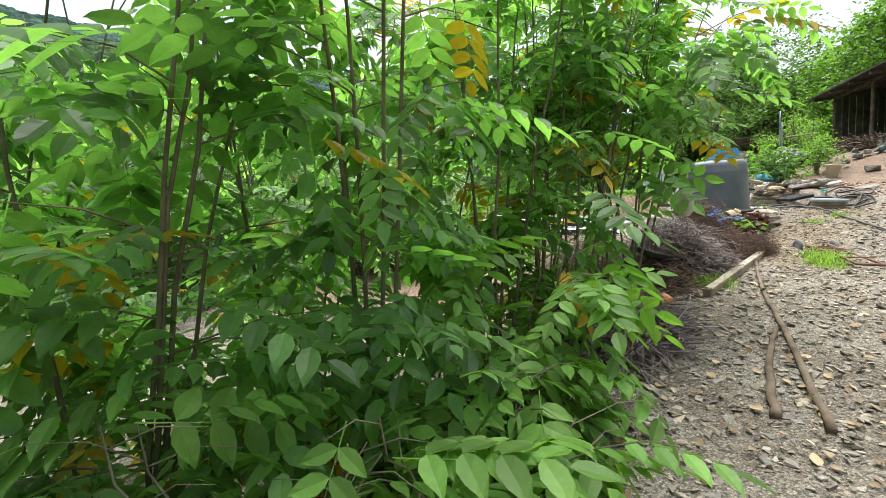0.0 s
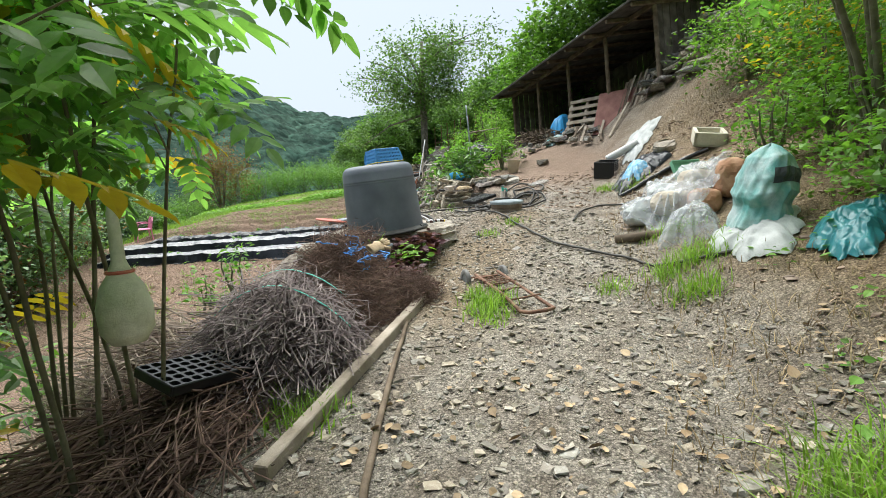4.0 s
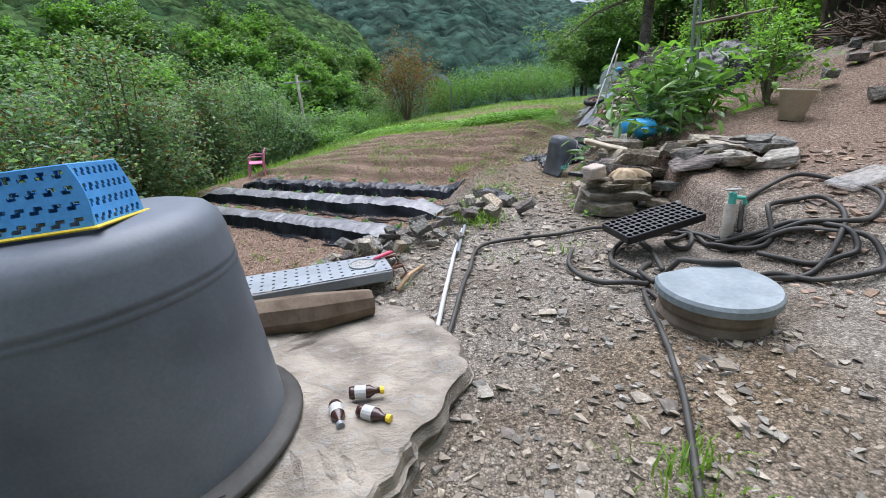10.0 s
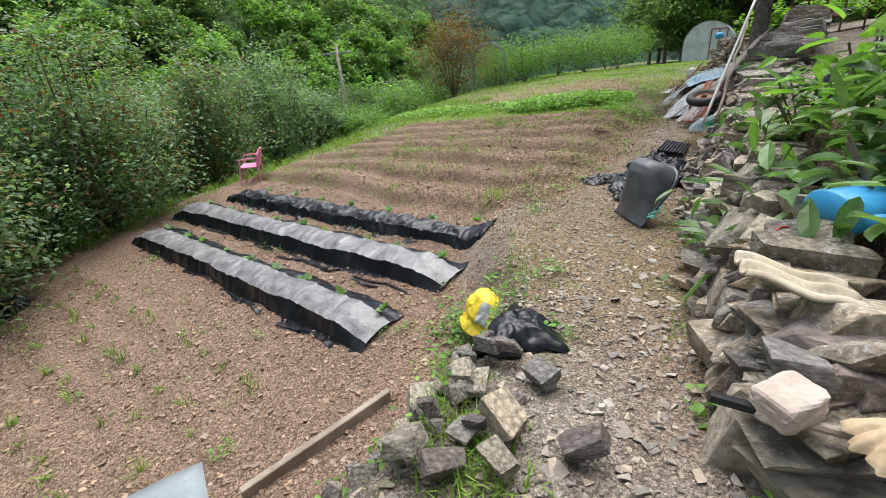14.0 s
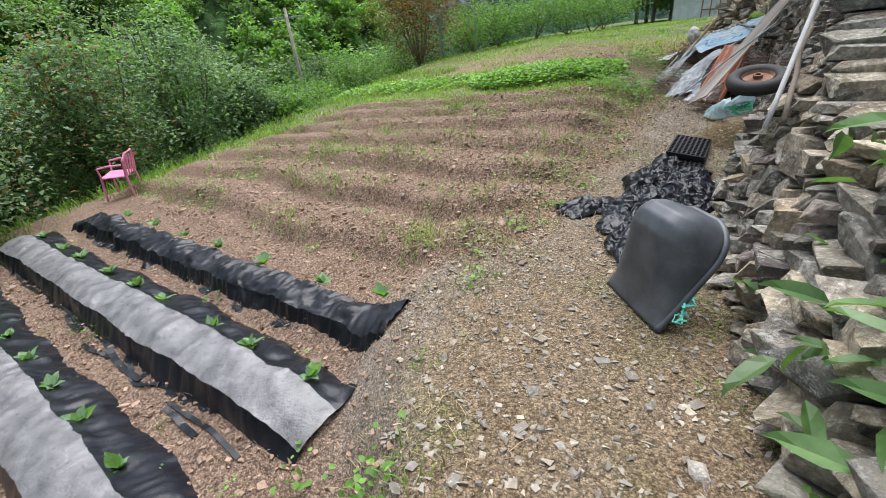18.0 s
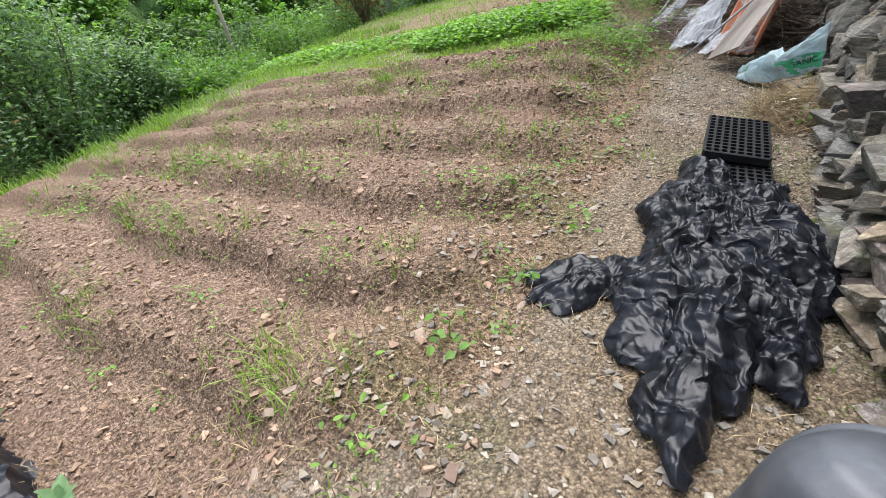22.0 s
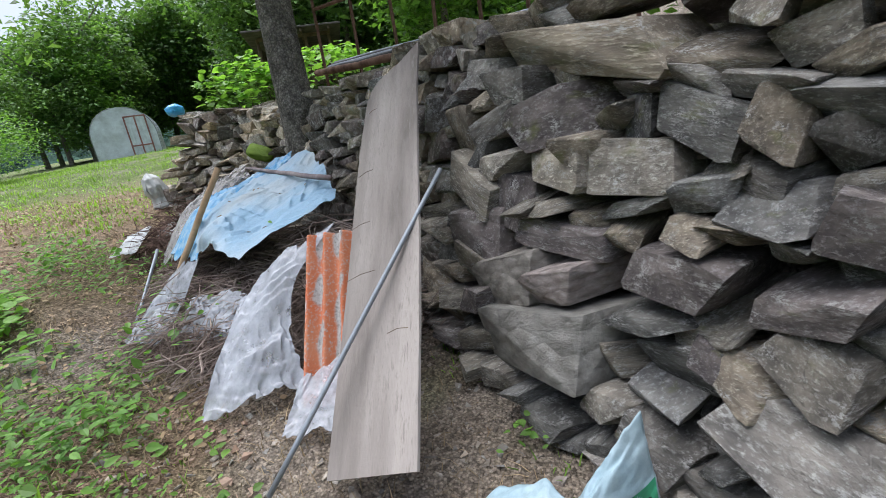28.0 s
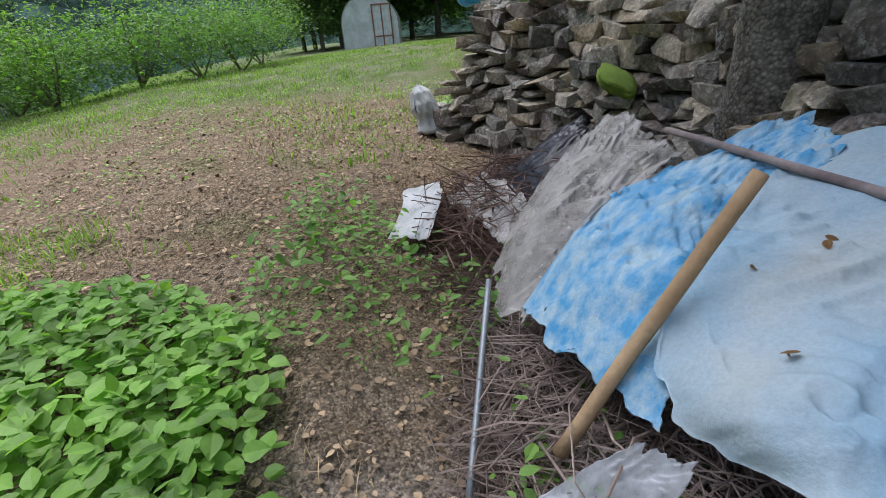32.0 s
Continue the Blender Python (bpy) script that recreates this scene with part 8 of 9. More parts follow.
crate(on(9.05, 7.95, 0.0, 4, -8, 28), 0.44, 0.34, 0.3, M_BLACK, "black slatted plastic crate on the slope", 9)
crate(on(8.35, 5.95, 0.0, 60, 0, -20), 0.42, 0.3, 0.06, M_GREENBOX, "pale green mesh crate lid standing on edge", 5)
fb = thing("foam_box", on(9.1, 6.1, 0.02, 8, -14, 35), "grimy cream foam box on the slope", "box")
part("base", box((0.62, 0.42, 0.04), (0, 0, 0.02)), M_CREAM, fb)
for sx, sy, lx, ly in ((1, 0, 0.05, 0.42), (-1, 0, 0.05, 0.42), (0, 1, 0.62, 0.05), (0, -1, 0.62, 0.05)):
    part("wall", box((lx, ly, 0.2), (sx * 0.285, sy * 0.185, 0.1)), M_CREAM, fb)
st = part("stone_slab", slab_shape(9, 0.28, 0.2, 0.09), M_SLAB, m=on(9.35, 6.95, 0.02, 10, -15, 10))
tagged(st, "flat pale stone on the slope", "stone")

# covered sacks by the track
M_TANSACK = surface("tan_sack", (0.36, 0.31, 0.25), (0.5, 0.45, 0.38), 5, 0.8, 0.3, 90)
M_RUSSETSACK = surface("russet_sack", (0.3, 0.15, 0.08), (0.44, 0.27, 0.17), 4, 0.8, 0.3, 90)
SACKS = [(6.68, 5.42, 0.42, 0.24, 20, 1, M_SACK), (6.78, 5.1, 0.44, 0.28, -10, 2, M_TANSACK), (6.98, 5.36, 0.42, 0.33, 40, 3, M_SACK), (7.08, 5.02, 0.44, 0.36, 0, 4, M_TANSACK), (6.74, 4.74, 0.38, 0.26, 30, 5, M_RUSSETSACK), (7.04, 4.64, 0.4, 0.4, 30, 6, M_RUSSETSACK)]
for x, y, w, h, rz, sd, mt in SACKS:
    boulder("filled_sack", on(x, y, h * 0.42, 0, 0, rz), (w, w * 0.8, h), mt, "full %s sack under plastic film beside the track" % ("russet" if mt is M_RUSSETSACK else "pale" if mt is M_SACK else "tan"), sd, "sack", 3)


def draped(cx, cy, rx, ry, yaw, seed, n, ease, label, pleat=0.05):
    """Film thrown over the sacks: it rests on their tops, hangs in pleats and spreads on the ground."""
    def fn(u, v):
        a, b = (u - 0.5) * 2, (v - 0.5) * 2
        dx, dy = a * np.sqrt(1 - b * b / 2), b * np.sqrt(1 - a * a / 2)
        an, q = np.arctan2(dy, dx), np.hypot(dx, dy)
        edge = 1 + 0.1 * np.sin(3 * an + seed) + 0.07 * np.sin(8 * an + seed)
        lx, ly = rx * dx * edge, ry * dy * edge
        x, y = cx + lx * math.cos(yaw) - ly * math.sin(yaw), cy + lx * math.sin(yaw) + ly * math.cos(yaw)
        top = np.zeros_like(x)
        for sx, sy, w, h, *_ in SACKS:
            d = np.hypot(x - sx, y - sy) / (0.56 * w)
            top = np.maximum(top, h * np.where(d < 0.75, 1.0 - 0.1 * d * d, np.clip(0.944 - ease * (d - 0.75), 0, 1)))
        slope = np.sin(an * 19 + 2.5 * np.sin(an * 5 + seed)) * step01(0.35, 0.8, q) * step01(0.0, 0.12, top)
        z = land(x, y, False) + 0.03 + top + 0.07 * creases(x, y, 0.2, seed) * (0.3 + step01(0, 0.1, top)) + 0.035 * creases(x, y, 0.08, seed + 1, 3.4) + pleat * 0.4 * slope
        return x + pleat * slope * np.cos(an) * 0.6, y + pleat * slope * np.sin(an) * 0.6, z
    return tagged(part("plastic_cover", grid(fn, n, n), M_COVER, smooth=True), label, "plastic film")


draped(6.88, 5.14, 0.52, 0.52, 0.4, 3, 150, 1.3, "wrinkled clear plastic film draped over filled sacks")
film_heap("plastic_cover", 6.28, 4.6, 0.27, 0.24, 0.4, 0.26, "bundle of greyish clear plastic beside the sacks", 21, M_COVER, 90, 6, 0.08, "plastic film")
film_heap("plastic_cover", 6.05, 3.32, 0.36, 0.2, 0.2, 0.12, "crumpled dark teal plastic sheet under the shrub", 22, plain("dark_teal_film", (0.03, 0.17, 0.19), 0.35), 70, 6, 0.1, "plastic film")
tagged(part("short_log", tube([(6.05, 5.26, 1.2), (6.3, 5.05, 1.23), (6.55, 4.78, 1.26)], [0.045, 0.05, 0.042], 9), M_WOODDARK, smooth=True), "short weathered log before the sacks", "log")
bs = thing("printed_sack", on(6.25, 4.0, 0, 0, 0, 35) @ Matrix.Diagonal((0.8, 0.8, 1.05, 1)), "tall bulging pale teal fertiliser sack with dark print", "sack")
def slumped(u, v):
    a, h = u * 2 * np.pi, v
    r = np.interp(h, [0, 0.05, 0.3, 0.45, 0.62, 0.85, 0.95, 1], [0.3, 0.34, 0.28, 0.33, 0.32, 0.24, 0.12, 0.0])
    r = r * (1 + 0.16 * wave(np.cos(a) * 3, np.sin(a) * 3 + h * 4, 61) + 0.07 * np.abs(wave(np.cos(a) * 9, np.sin(a) * 9 + h * 9, 62)))
    r = r * (1 + 0.22 * creases(a * 0.3, h * 0.66, 0.16, 64) * np.sin(np.pi * h) + 0.1 * creases(a * 0.3, h * 0.66, 0.06, 65, 3.0) * np.sin(np.pi * h))
    return r * np.cos(a) + 0.08 * h, 0.8 * r * np.sin(a) - 0.1 * h, 0.66 * h + 0.03 * wave(np.cos(a) * 4, np.sin(a) * 4, 63)


part("body", grid(slumped, 120, 90), M_SACKTEAL, bs, smooth=True)
bv_, bf_ = grid(lambda u, v: tuple(c + d * 0.006 for c, d in zip(slumped(0.5 + 0.3 * u, 0.55 + 0.17 * v), (np.cos((0.5 + 0.3 * u) * 6.283), np.sin((0.5 + 0.3 * u) * 6.283), 0))), 20, 8)
part("print_band", (bv_, bf_), plain("dark_print", (0.05, 0.05, 0.06)), bs, "dark printed band")
film_heap("sack_skirt", 6.12, 3.95, 0.38, 0.3, 0.6, 0.14, "stack of flattened pale sacks under the tall sack", 23, M_SACK, 44, 6, 0.06, "sack")

gb = thing("grain_bag", pose(11.15, 21.95, 2.13, 8, 0, 200) @ Matrix.Diagonal((0.42, 0.5, 0.72, 1)), "slumped white and green sack at the wall's end", "sack")
part("body", grid(slumped, 90, 70), M_SACK, gb, smooth=True)
bv_, bf_ = grid(lambda u, v: tuple(c + d * 0.008 for c, d in zip(slumped(0.2 + 0.5 * u, 0.2 + 0.25 * v), (np.cos((0.2 + 0.5 * u) * 6.283), np.sin((0.2 + 0.5 * u) * 6.283), 0))), 30, 8)
part("print", (bv_, bf_), M_SACKGREEN, gb, "green printed band")

ys = thing("yellow_sack", pose(5.56, 11.4, 0.88, 12, -14, 130) @ Matrix.Scale(0.5, 4), "crumpled bright yellow plastic sack on the bank", "sack")
part("body", grid(slumped, 60, 36), surface("yellow_sack_film", (0.68, 0.5, 0.03), (0.8, 0.64, 0.06), 5, 0.35, 0.4, 30, bumpdist=0.01), ys)
for a0, w, h0, h1 in ((0.3, 0.1, 0.35, 0.85), (0.62, 0.07, 0.2, 0.6)):
    pv, pf = grid(lambda u, v: tuple(c + d * 0.012 for c, d in zip(slumped(a0 + w * u, h0 + (h1 - h0) * v), (np.cos((a0 + w * u) * 6.283), np.sin((a0 + w * u) * 6.283), 0.3))), 12, 14)
    part("white_panel", (pv, pf), M_SACK, ys, "white printed panel")


# ---- shrubs at the start of the track ----
def ash_shrub(name, x, y, h, r, n, label, seed, low=0.15, stems=5, yellow=0.06, lean=(0, 0), mat=None, group="track shrubs", trunk=0.012, thin=0.8):
    """A many-stemmed shrub with drooping pinnate leaves."""
    rng = np.random.RandomState(seed)
    ob = thing(name, on(x, y, -0.02), label, "shrub", group)
    tips = []
    for k in range(stems):
        a = rng.rand() * 6.28
        tip = np.array((lean[0] + r * 0.65 * math.cos(a), lean[1] + r * 0.65 * math.sin(a), h * (0.75 + 0.25 * rng.rand())))
        t = np.linspace(0, 1, 8)[:, None]
        p = tip * np.concatenate([t ** 1.4, t ** 1.4, t], 1) + rng.normal(0, 0.02, (8, 3)) * t + np.array((0.08 * math.cos(a), 0.08 * math.sin(a), 0))
        part("stem", tube(p, np.linspace(trunk, trunk * 0.3, 8), 6), M_STEM, ob, smooth=True)
        for j in range(7):
            f = low + (1 - low) * (j + rng.rand()) / 7
            i = min(int(f * 7), 6)
            b = p[i] + (p[i + 1] - p[i]) * (f * 7 - i)
            aa = rng.rand() * 6.28
            q = b + np.array((math.cos(aa), math.sin(aa), 0.25)) * r * (0.35 + 0.4 * rng.rand())
            tips.append((b, q))
            part("twig", tube([b, (b + q) / 2 + (0, 0, 0.03), q], [0.35 * trunk, 0.28 * trunk, 0.12 * trunk], 4), M_STEM, ob)
    n = int(n * thin)
    at, yaw = [], []
    for k in range(n):
        b, q = tips[rng.randint(len(tips))]
        t = 0.25 + 0.8 * rng.rand()
        at.append(b + (q - b) * t + rng.normal(0, 0.05, 3))
        d = q - b
        yaw.append(math.atan2(d[1], d[0]) + rng.normal(0, 0.9))
    at, yaw = np.array(at), np.array(yaw)
    at[:, 2] = np.maximum(at[:, 2], 0.06)
    pit, rol, sc = rng.normal(0.2, 0.3, n), rng.normal(0, 0.35, n), 0.7 + 0.55 * rng.rand(n)
    c, s, cp_, sp_, cr, sr = np.cos(yaw), np.sin(yaw), np.cos(pit), np.sin(pit), np.cos(rol), np.sin(rol)
    z, o = np.zeros(n), np.ones(n)
    rz = np.stack([c, -s, z, s, c, z, z, z, o], -1).reshape(n, 3, 3)
    ry = np.stack([cp_, z, sp_, z, o, z, -sp_, z, cp_], -1).reshape(n, 3, 3)
    rx = np.stack([o, z, z, z, cr, -sr, z, sr, cr], -1).reshape(n, 3, 3)
    mats = rz @ ry @ rx * sc[:, None, None]
    ny = int(n * yellow)
    tri = (COMPOUND[0], [f for f in COMPOUND[1]])
    v, f = strewn(tri, at[ny:], mats[ny:])
    part("crown", fast_mesh(v, f), mat or M_LEAFASH, ob)
    if ny:
        v, f = strewn(tri, at[:ny], mats[:ny])
        part("crown", fast_mesh(v, f), M_LEAFYELLOW, ob, "yellowing leaves")
    return ob


SHRUBS = [(-1.1, 1.5, 2.9, 0.75, 240, 101, 0.1), (-0.25, 1.95, 3.1, 0.65, 260, 102, 0.06), (0.35, 2.75, 3.2, 0.6, 280, 103, 0.05), (-0.9, 2.7, 3.3, 0.9, 320, 104, 0.1), (0.85, 3.75, 3.2, 0.7, 360, 105, 0.05), (0.98, 3.25, 2.9, 0.42, 170, 113, 0.08), (1.1, 4.7, 3.2, 0.6, 280, 114, 0.1),
          (-0.1, 4.0, 3.4, 0.9, 300, 106, 0.15), (1.75, 4.2, 3.0, 0.75, 300, 107, 0.08), (1.3, 3.75, 3.0, 0.6, 200, 115, 0.1), (0.6, 5.4, 3.3, 0.8, 260, 108, 0.12), (-1.4, 4.4, 3.3, 1.0, 300, 109, 0.1), (-2.2, 2.0, 3.3, 1.0, 300, 110, 0.05), (-2.4, 3.6, 3.4, 1.0, 260, 111, 0.05), (-1.7, 0.5, 3.0, 0.8, 240, 112, 0.1), (1.42, 3.5, 2.9, 0.8, 330, 116, 0.12), (1.95, 4.55, 3.0, 0.85, 380, 117, 0.12), (1.5, 5.0, 3.0, 0.7, 260, 118, 0.1)]
for x, y, h, r, n, sd, yl in SHRUBS:
    front = sd in (105, 107, 113, 114, 115, 116, 117, 118)
    h, n = h * (1.02 if front else 1.22), int(n * 0.95)
    ash_shrub("leafy_shrub", x, y, h, r, n, "tall leafy shrub with drooping pinnate leaves beside the track" if yl < 0.1 else "tall leafy shrub with some yellowing leaves beside the track", sd, yellow=yl, stems=3 if sd in (107, 115, 116, 117, 118) else 5, low=0.5 if sd in (107, 115, 116, 117, 118) else 0.38 if sd in (113, 105, 114) else 0.15, thin=0.38 if front else 0.8)
for x, y, h, r, n, sd in ((-0.45, 0.95, 0.75, 0.45, 70, 121), (0.12, 1.35, 0.6, 0.42, 60, 122), (0.3, 1.95, 0.6, 0.4, 60, 123), (-0.95, 0.65, 0.7, 0.45, 60, 124), (-0.4, 1.9, 0.7, 0.5, 70, 126), (0.42, 2.3, 1.1, 0.38, 70, 127), (0.55, 2.85, 0.9, 0.32, 50, 128)):
    ash_shrub("low_shrub", x, y, h, r, n, "low bright green shrub with broad leaflets at the track edge", sd, stems=4, yellow=0.02, group="low shrubs", trunk=0.008, mat=M_LEAFMID)
for x, y, h, r, n, sd in ((5.5, 2.35, 3.6, 1.2, 200, 131), (6.6, 2.8, 3.8, 1.3, 240, 132), (7.4, 3.6, 3.6, 1.2, 220, 133), (4.7, 0.9, 3.4, 1.1, 180, 134)):
    ash_shrub("leafy_shrub", x, y, h, r, n, "leafy tree leaning over the track with some yellow leaves", sd, low=0.5, stems=4, yellow=0.06, group="upper shrubs", trunk=0.035, lean=(-0.5, 0.1))


for k, (x, y, h) in enumerate(((1.75, 6.5, 0.9), (2.25, 7.0, 0.7), (1.2, 6.3, 1.1), (2.55, 6.75, 0.6), (1.9, 7.6, 0.6))):
    bush("tall_weed", x, y, h, 0.22, M_LEAFMID, 130, 0.075, "thin tall green weed at the field edge", 260 + k, stems=3, clumps=16, group="tall weeds", spread=0.08, category="weed")


for k, (x, y, h) in enumerate(((7.45, 4.45, 0.9), (7.7, 4.1, 1.0), (8.6, 4.35, 0.8), (7.25, 3.5, 1.1), (6.55, 3.35, 0.7), (9.0, 4.95, 0.8), (6.2, 2.95, 0.8), (8.1, 3.6, 1.0), (7.0, 2.9, 1.0))):
    bush("slope_bush", x, y, h, 0.42, M_LEAFLIGHT if k % 3 else M_LEAFMID, 520, 0.085, "light green leafy bush among stones on the slope", 280 + k, stems=5, clumps=34, low=0.0, group="slope bushes", spread=0.1)


# ---- hill-side shrubs and woods ----
for k, (x, y, h, r) in enumerate(((8.8, 4.4, 1.6, 0.9), (9.8, 5.0, 1.8, 1.0), (10.4, 6.2, 1.2, 0.9), (8.0, 2.8, 1.9, 1.1), (11.0, 4.2, 2.2, 1.3), (12.2, 6.0, 2.2, 1.3), (6.8, 0.8, 2.0, 1.2), (13.0, 8.0, 1.8, 1.2))):
    bush("hillside_bush", x, y, h, r, M_LEAF, 2600, 0.09, "green scrub on the slope above the track", 140 + k, stems=6, clumps=60, group="hillside scrub", second=M_LEAFYELLOW if k % 3 == 0 else None)

PROTO = [tree("woodland_tree", pose(22.5, 33.0, ground(22.5, 33.0)), 7.5, 2.6, M_LEAFDARK, 9000, 0.26, "dark green broadleaf tree at the wood's edge", 151, 0.16),
         tree("woodland_tree", pose(20.0, 22.5, 3.6), 6.5, 2.4, M_LEAF, 8500, 0.25, "fresh green broadleaf tree at the wood's edge", 152, 0.14),
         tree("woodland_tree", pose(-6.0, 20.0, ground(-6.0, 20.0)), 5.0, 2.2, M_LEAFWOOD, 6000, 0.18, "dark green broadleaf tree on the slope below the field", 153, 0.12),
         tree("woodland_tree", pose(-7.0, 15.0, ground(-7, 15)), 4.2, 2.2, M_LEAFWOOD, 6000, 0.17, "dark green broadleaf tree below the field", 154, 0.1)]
rng = np.random.RandomState(77)


def plant_tree(x, y, k, s):
    m = on(x, y, -0.1, 0, 0, rng.rand() * 360) @ Matrix.Scale(s, 4)
    if 33 < math.degrees(math.atan2(x - 8.8, y - 17.0)) < 75 and math.hypot(x - 8.8, y - 17.0) < 18:
        return None    # the open terrace above the wall
    ob = copy_thing(PROTO[k], m)
    ob.matrix_basis = m
    return ob


for k in range(18):
    y = 20 + 22 * rng.rand()
    plant_tree(13 + 0.65 * (y - 16.9) + 7 * rng.rand() + 2 * (y < 26), y, rng.randint(0, 2), 0.8 + 0.6 * rng.rand())
for x, y, sc in ((17.6, 43.5, 0.8),):
    plant_tree(x, y, 0, sc)
for k in range(14):
    xx = 16.8 + 13 * rng.rand()
    plant_tree(xx, 43 + 8 * rng.rand(), rng.randint(0, 2), 0.75 + 0.05 * (xx - 16.8) + 0.25 * rng.rand())
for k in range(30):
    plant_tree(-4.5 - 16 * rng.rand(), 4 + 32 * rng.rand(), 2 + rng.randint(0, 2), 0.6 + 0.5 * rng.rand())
for k in range(12):
    plant_tree(-3 + 9 * rng.rand(), 34 + 10 * rng.rand(), 2 + rng.randint(0, 2), 0.45 + 0.3 * rng.rand())
for k in range(14):
    plant_tree(14 + 6 * rng.rand(), 0 + 16 * rng.rand(), rng.randint(0, 2), 0.7 + 0.5 * rng.rand())
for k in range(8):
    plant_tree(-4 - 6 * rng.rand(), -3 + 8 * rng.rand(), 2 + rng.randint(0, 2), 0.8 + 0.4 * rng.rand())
for k, (x, y, h, r) in enumerate(((7.2, 30.5, 1.7, 1.5), (8.8, 31.8, 1.8, 1.6), (10.3, 32.6, 1.9, 1.6), (6.2, 32.5, 1.8, 1.5), (11.6, 34.0, 2.0, 1.6), (2.0, 28.0, 1.2, 1.3), (0.6, 25.5, 1.1, 1.2), (-1.2, 23.4, 1.3, 1.2), (1.3, 22.8, 0.7, 0.8), (2.8, 31.5, 1.4, 1.4), (-0.5, 29.5, 1.6, 1.6), (12.8, 36.5, 2.2, 1.8))):
    bush("scrub_bush", x, y, h, r, M_LEAF, 3800, 0.11, "rounded green scrub beyond the field", 160 + k, stems=5, clumps=70, group="far scrub")


# ---- trees on the wooded slopes ----
FAR = [tree("hillside_tree", pose(-22, 48, -2), 6.0, 2.3, m, 1500, 0.5, lab, 181 + k, 0.14, "hillside trees", 45) for k, (m, lab) in enumerate(((M_LEAFDARK, "dark green tree on the wooded slope"), (M_LEAF, "green tree on the wooded slope"), (M_LEAFMID, "light green tree on the wooded slope")))]
for k in range(225):
    az, r = radians(5 + 62 * rng.rand() ** 0.9), 36 + 60 * rng.rand() ** 1.3
    top = 2.5 + 150 * math.tan(radians(float(np.interp(math.degrees(az), [2, 4, 6.5, 10, 13.9, 17.4, 25, 40, 70], [-4, 0.5, 7.0, 9.3, 11.3, 12.8, 14, 14.5, 14]))))
    z = -9 + (top + 9) * ((r - 34) / 116) ** 0.9
    m = pose(4 - r * math.sin(az), 9 + r * math.cos(az), z - 2.5, 0, 0, 360 * rng.rand()) @ Matrix.Scale(0.7 + 0.6 * rng.rand(), 4)
    copy_thing(FAR[rng.randint(3)], m).matrix_basis = m
for k in range(40):
    az, r = radians(-(34 + 40 * rng.rand())), 54 + 40 * rng.rand()
    top = 2.5 + 140 * math.tan(radians(float(np.interp(-math.degrees(az), [26, 33, 40, 52, 70], [2, 8, 13, 18, 21]))))
    z = 5 + (top - 5) * ((r - 52) / 88) ** 0.9
    m = pose(4 - r * math.sin(az), 9 + r * math.cos(az), z - 2.5, 0, 0, 360 * rng.rand()) @ Matrix.Scale(0.8 + 0.7 * rng.rand(), 4)
    copy_thing(FAR[rng.randint(3)], m).matrix_basis = m


# ---- crops and weeds ----
crop_patch("bean_plants", *to_xy(-4.15, 20.8), 1.55, 0.85, -0.556, 0.28, 5600, (0.05, 0.085), M_LEAFLIGHT, "dense patch of bright green bean plants", 171, wide=1.4)
crop_patch("bean_plants", *to_xy(-8.0, 21.2), 2.8, 0.7, -0.556, 0.18, 2200, (0.05, 0.1), M_LEAFLIGHT, "thin strip of young green bean plants", 172, wide=1.6)
crop_patch("bean_plants", *to_xy(-2.75, 20.4), 0.42, 0.32, -0.556, 0.16, 130, (0.05, 0.08), M_LEAFLIGHT, "few low bean plants beside the path", 173, wide=1.5)


def tufts(name, spots, blades, length, mat, label, seed, width=0.005, spread=0.05, lean=0.45):
    """Grass: curved blades in clumps, one object."""
    rng = np.random.RandomState(seed)
    spots = np.asarray(spots, float)
    n = len(spots) * blades
    c = np.repeat(spots, blades, 0)
    x, y = c[:, 0] + rng.normal(0, spread, n), c[:, 1] + rng.normal(0, spread, n)
    z = land(x, y) - 0.01
    L = length * (0.45 + 0.75 * rng.rand(n)) * c[:, 2]
    a, t = rng.rand(n) * 6.28, np.abs(rng.normal(0, lean, n))
    d = np.stack([np.cos(a) * np.sin(t), np.sin(a) * np.sin(t), np.cos(t)], -1)
    sd = np.stack([-np.sin(a), np.cos(a), 0 * a], -1) * width
    b = np.stack([x, y, z], -1)
    mid = b + d * (L * 0.55)[:, None]
    tip = b + d * L[:, None] + np.stack([np.cos(a), np.sin(a), -0.6 + 0 * a], -1) * (0.22 * L)[:, None]
    v = np.stack([b - sd, b + sd, mid - sd * 0.8, mid + sd * 0.8, tip], 1).reshape(-1, 3)
    f = np.array([(0, 1, 3), (0, 3, 2), (2, 3, 4)])
    f = (f[None] + (np.arange(n) * 5)[:, None, None]).reshape(-1, 3)
    return tagged(part(name, fast_mesh(v, f), mat), label, "grass", kind="stuff")


def scatter_us(n, area, rng, keep=None, scale=(0.6, 1.2)):
    u, s = area[0] + (area[1] - area[0]) * rng.rand(n), area[2] + (area[3] - area[2]) * rng.rand(n)
    x, y = to_xy(u, s)
    ok = np.ones(n, bool) if keep is None else keep(x, y, u, s)
    return np.stack([x, y, scale[0] + (scale[1] - scale[0]) * rng.rand(n)], -1)[ok]


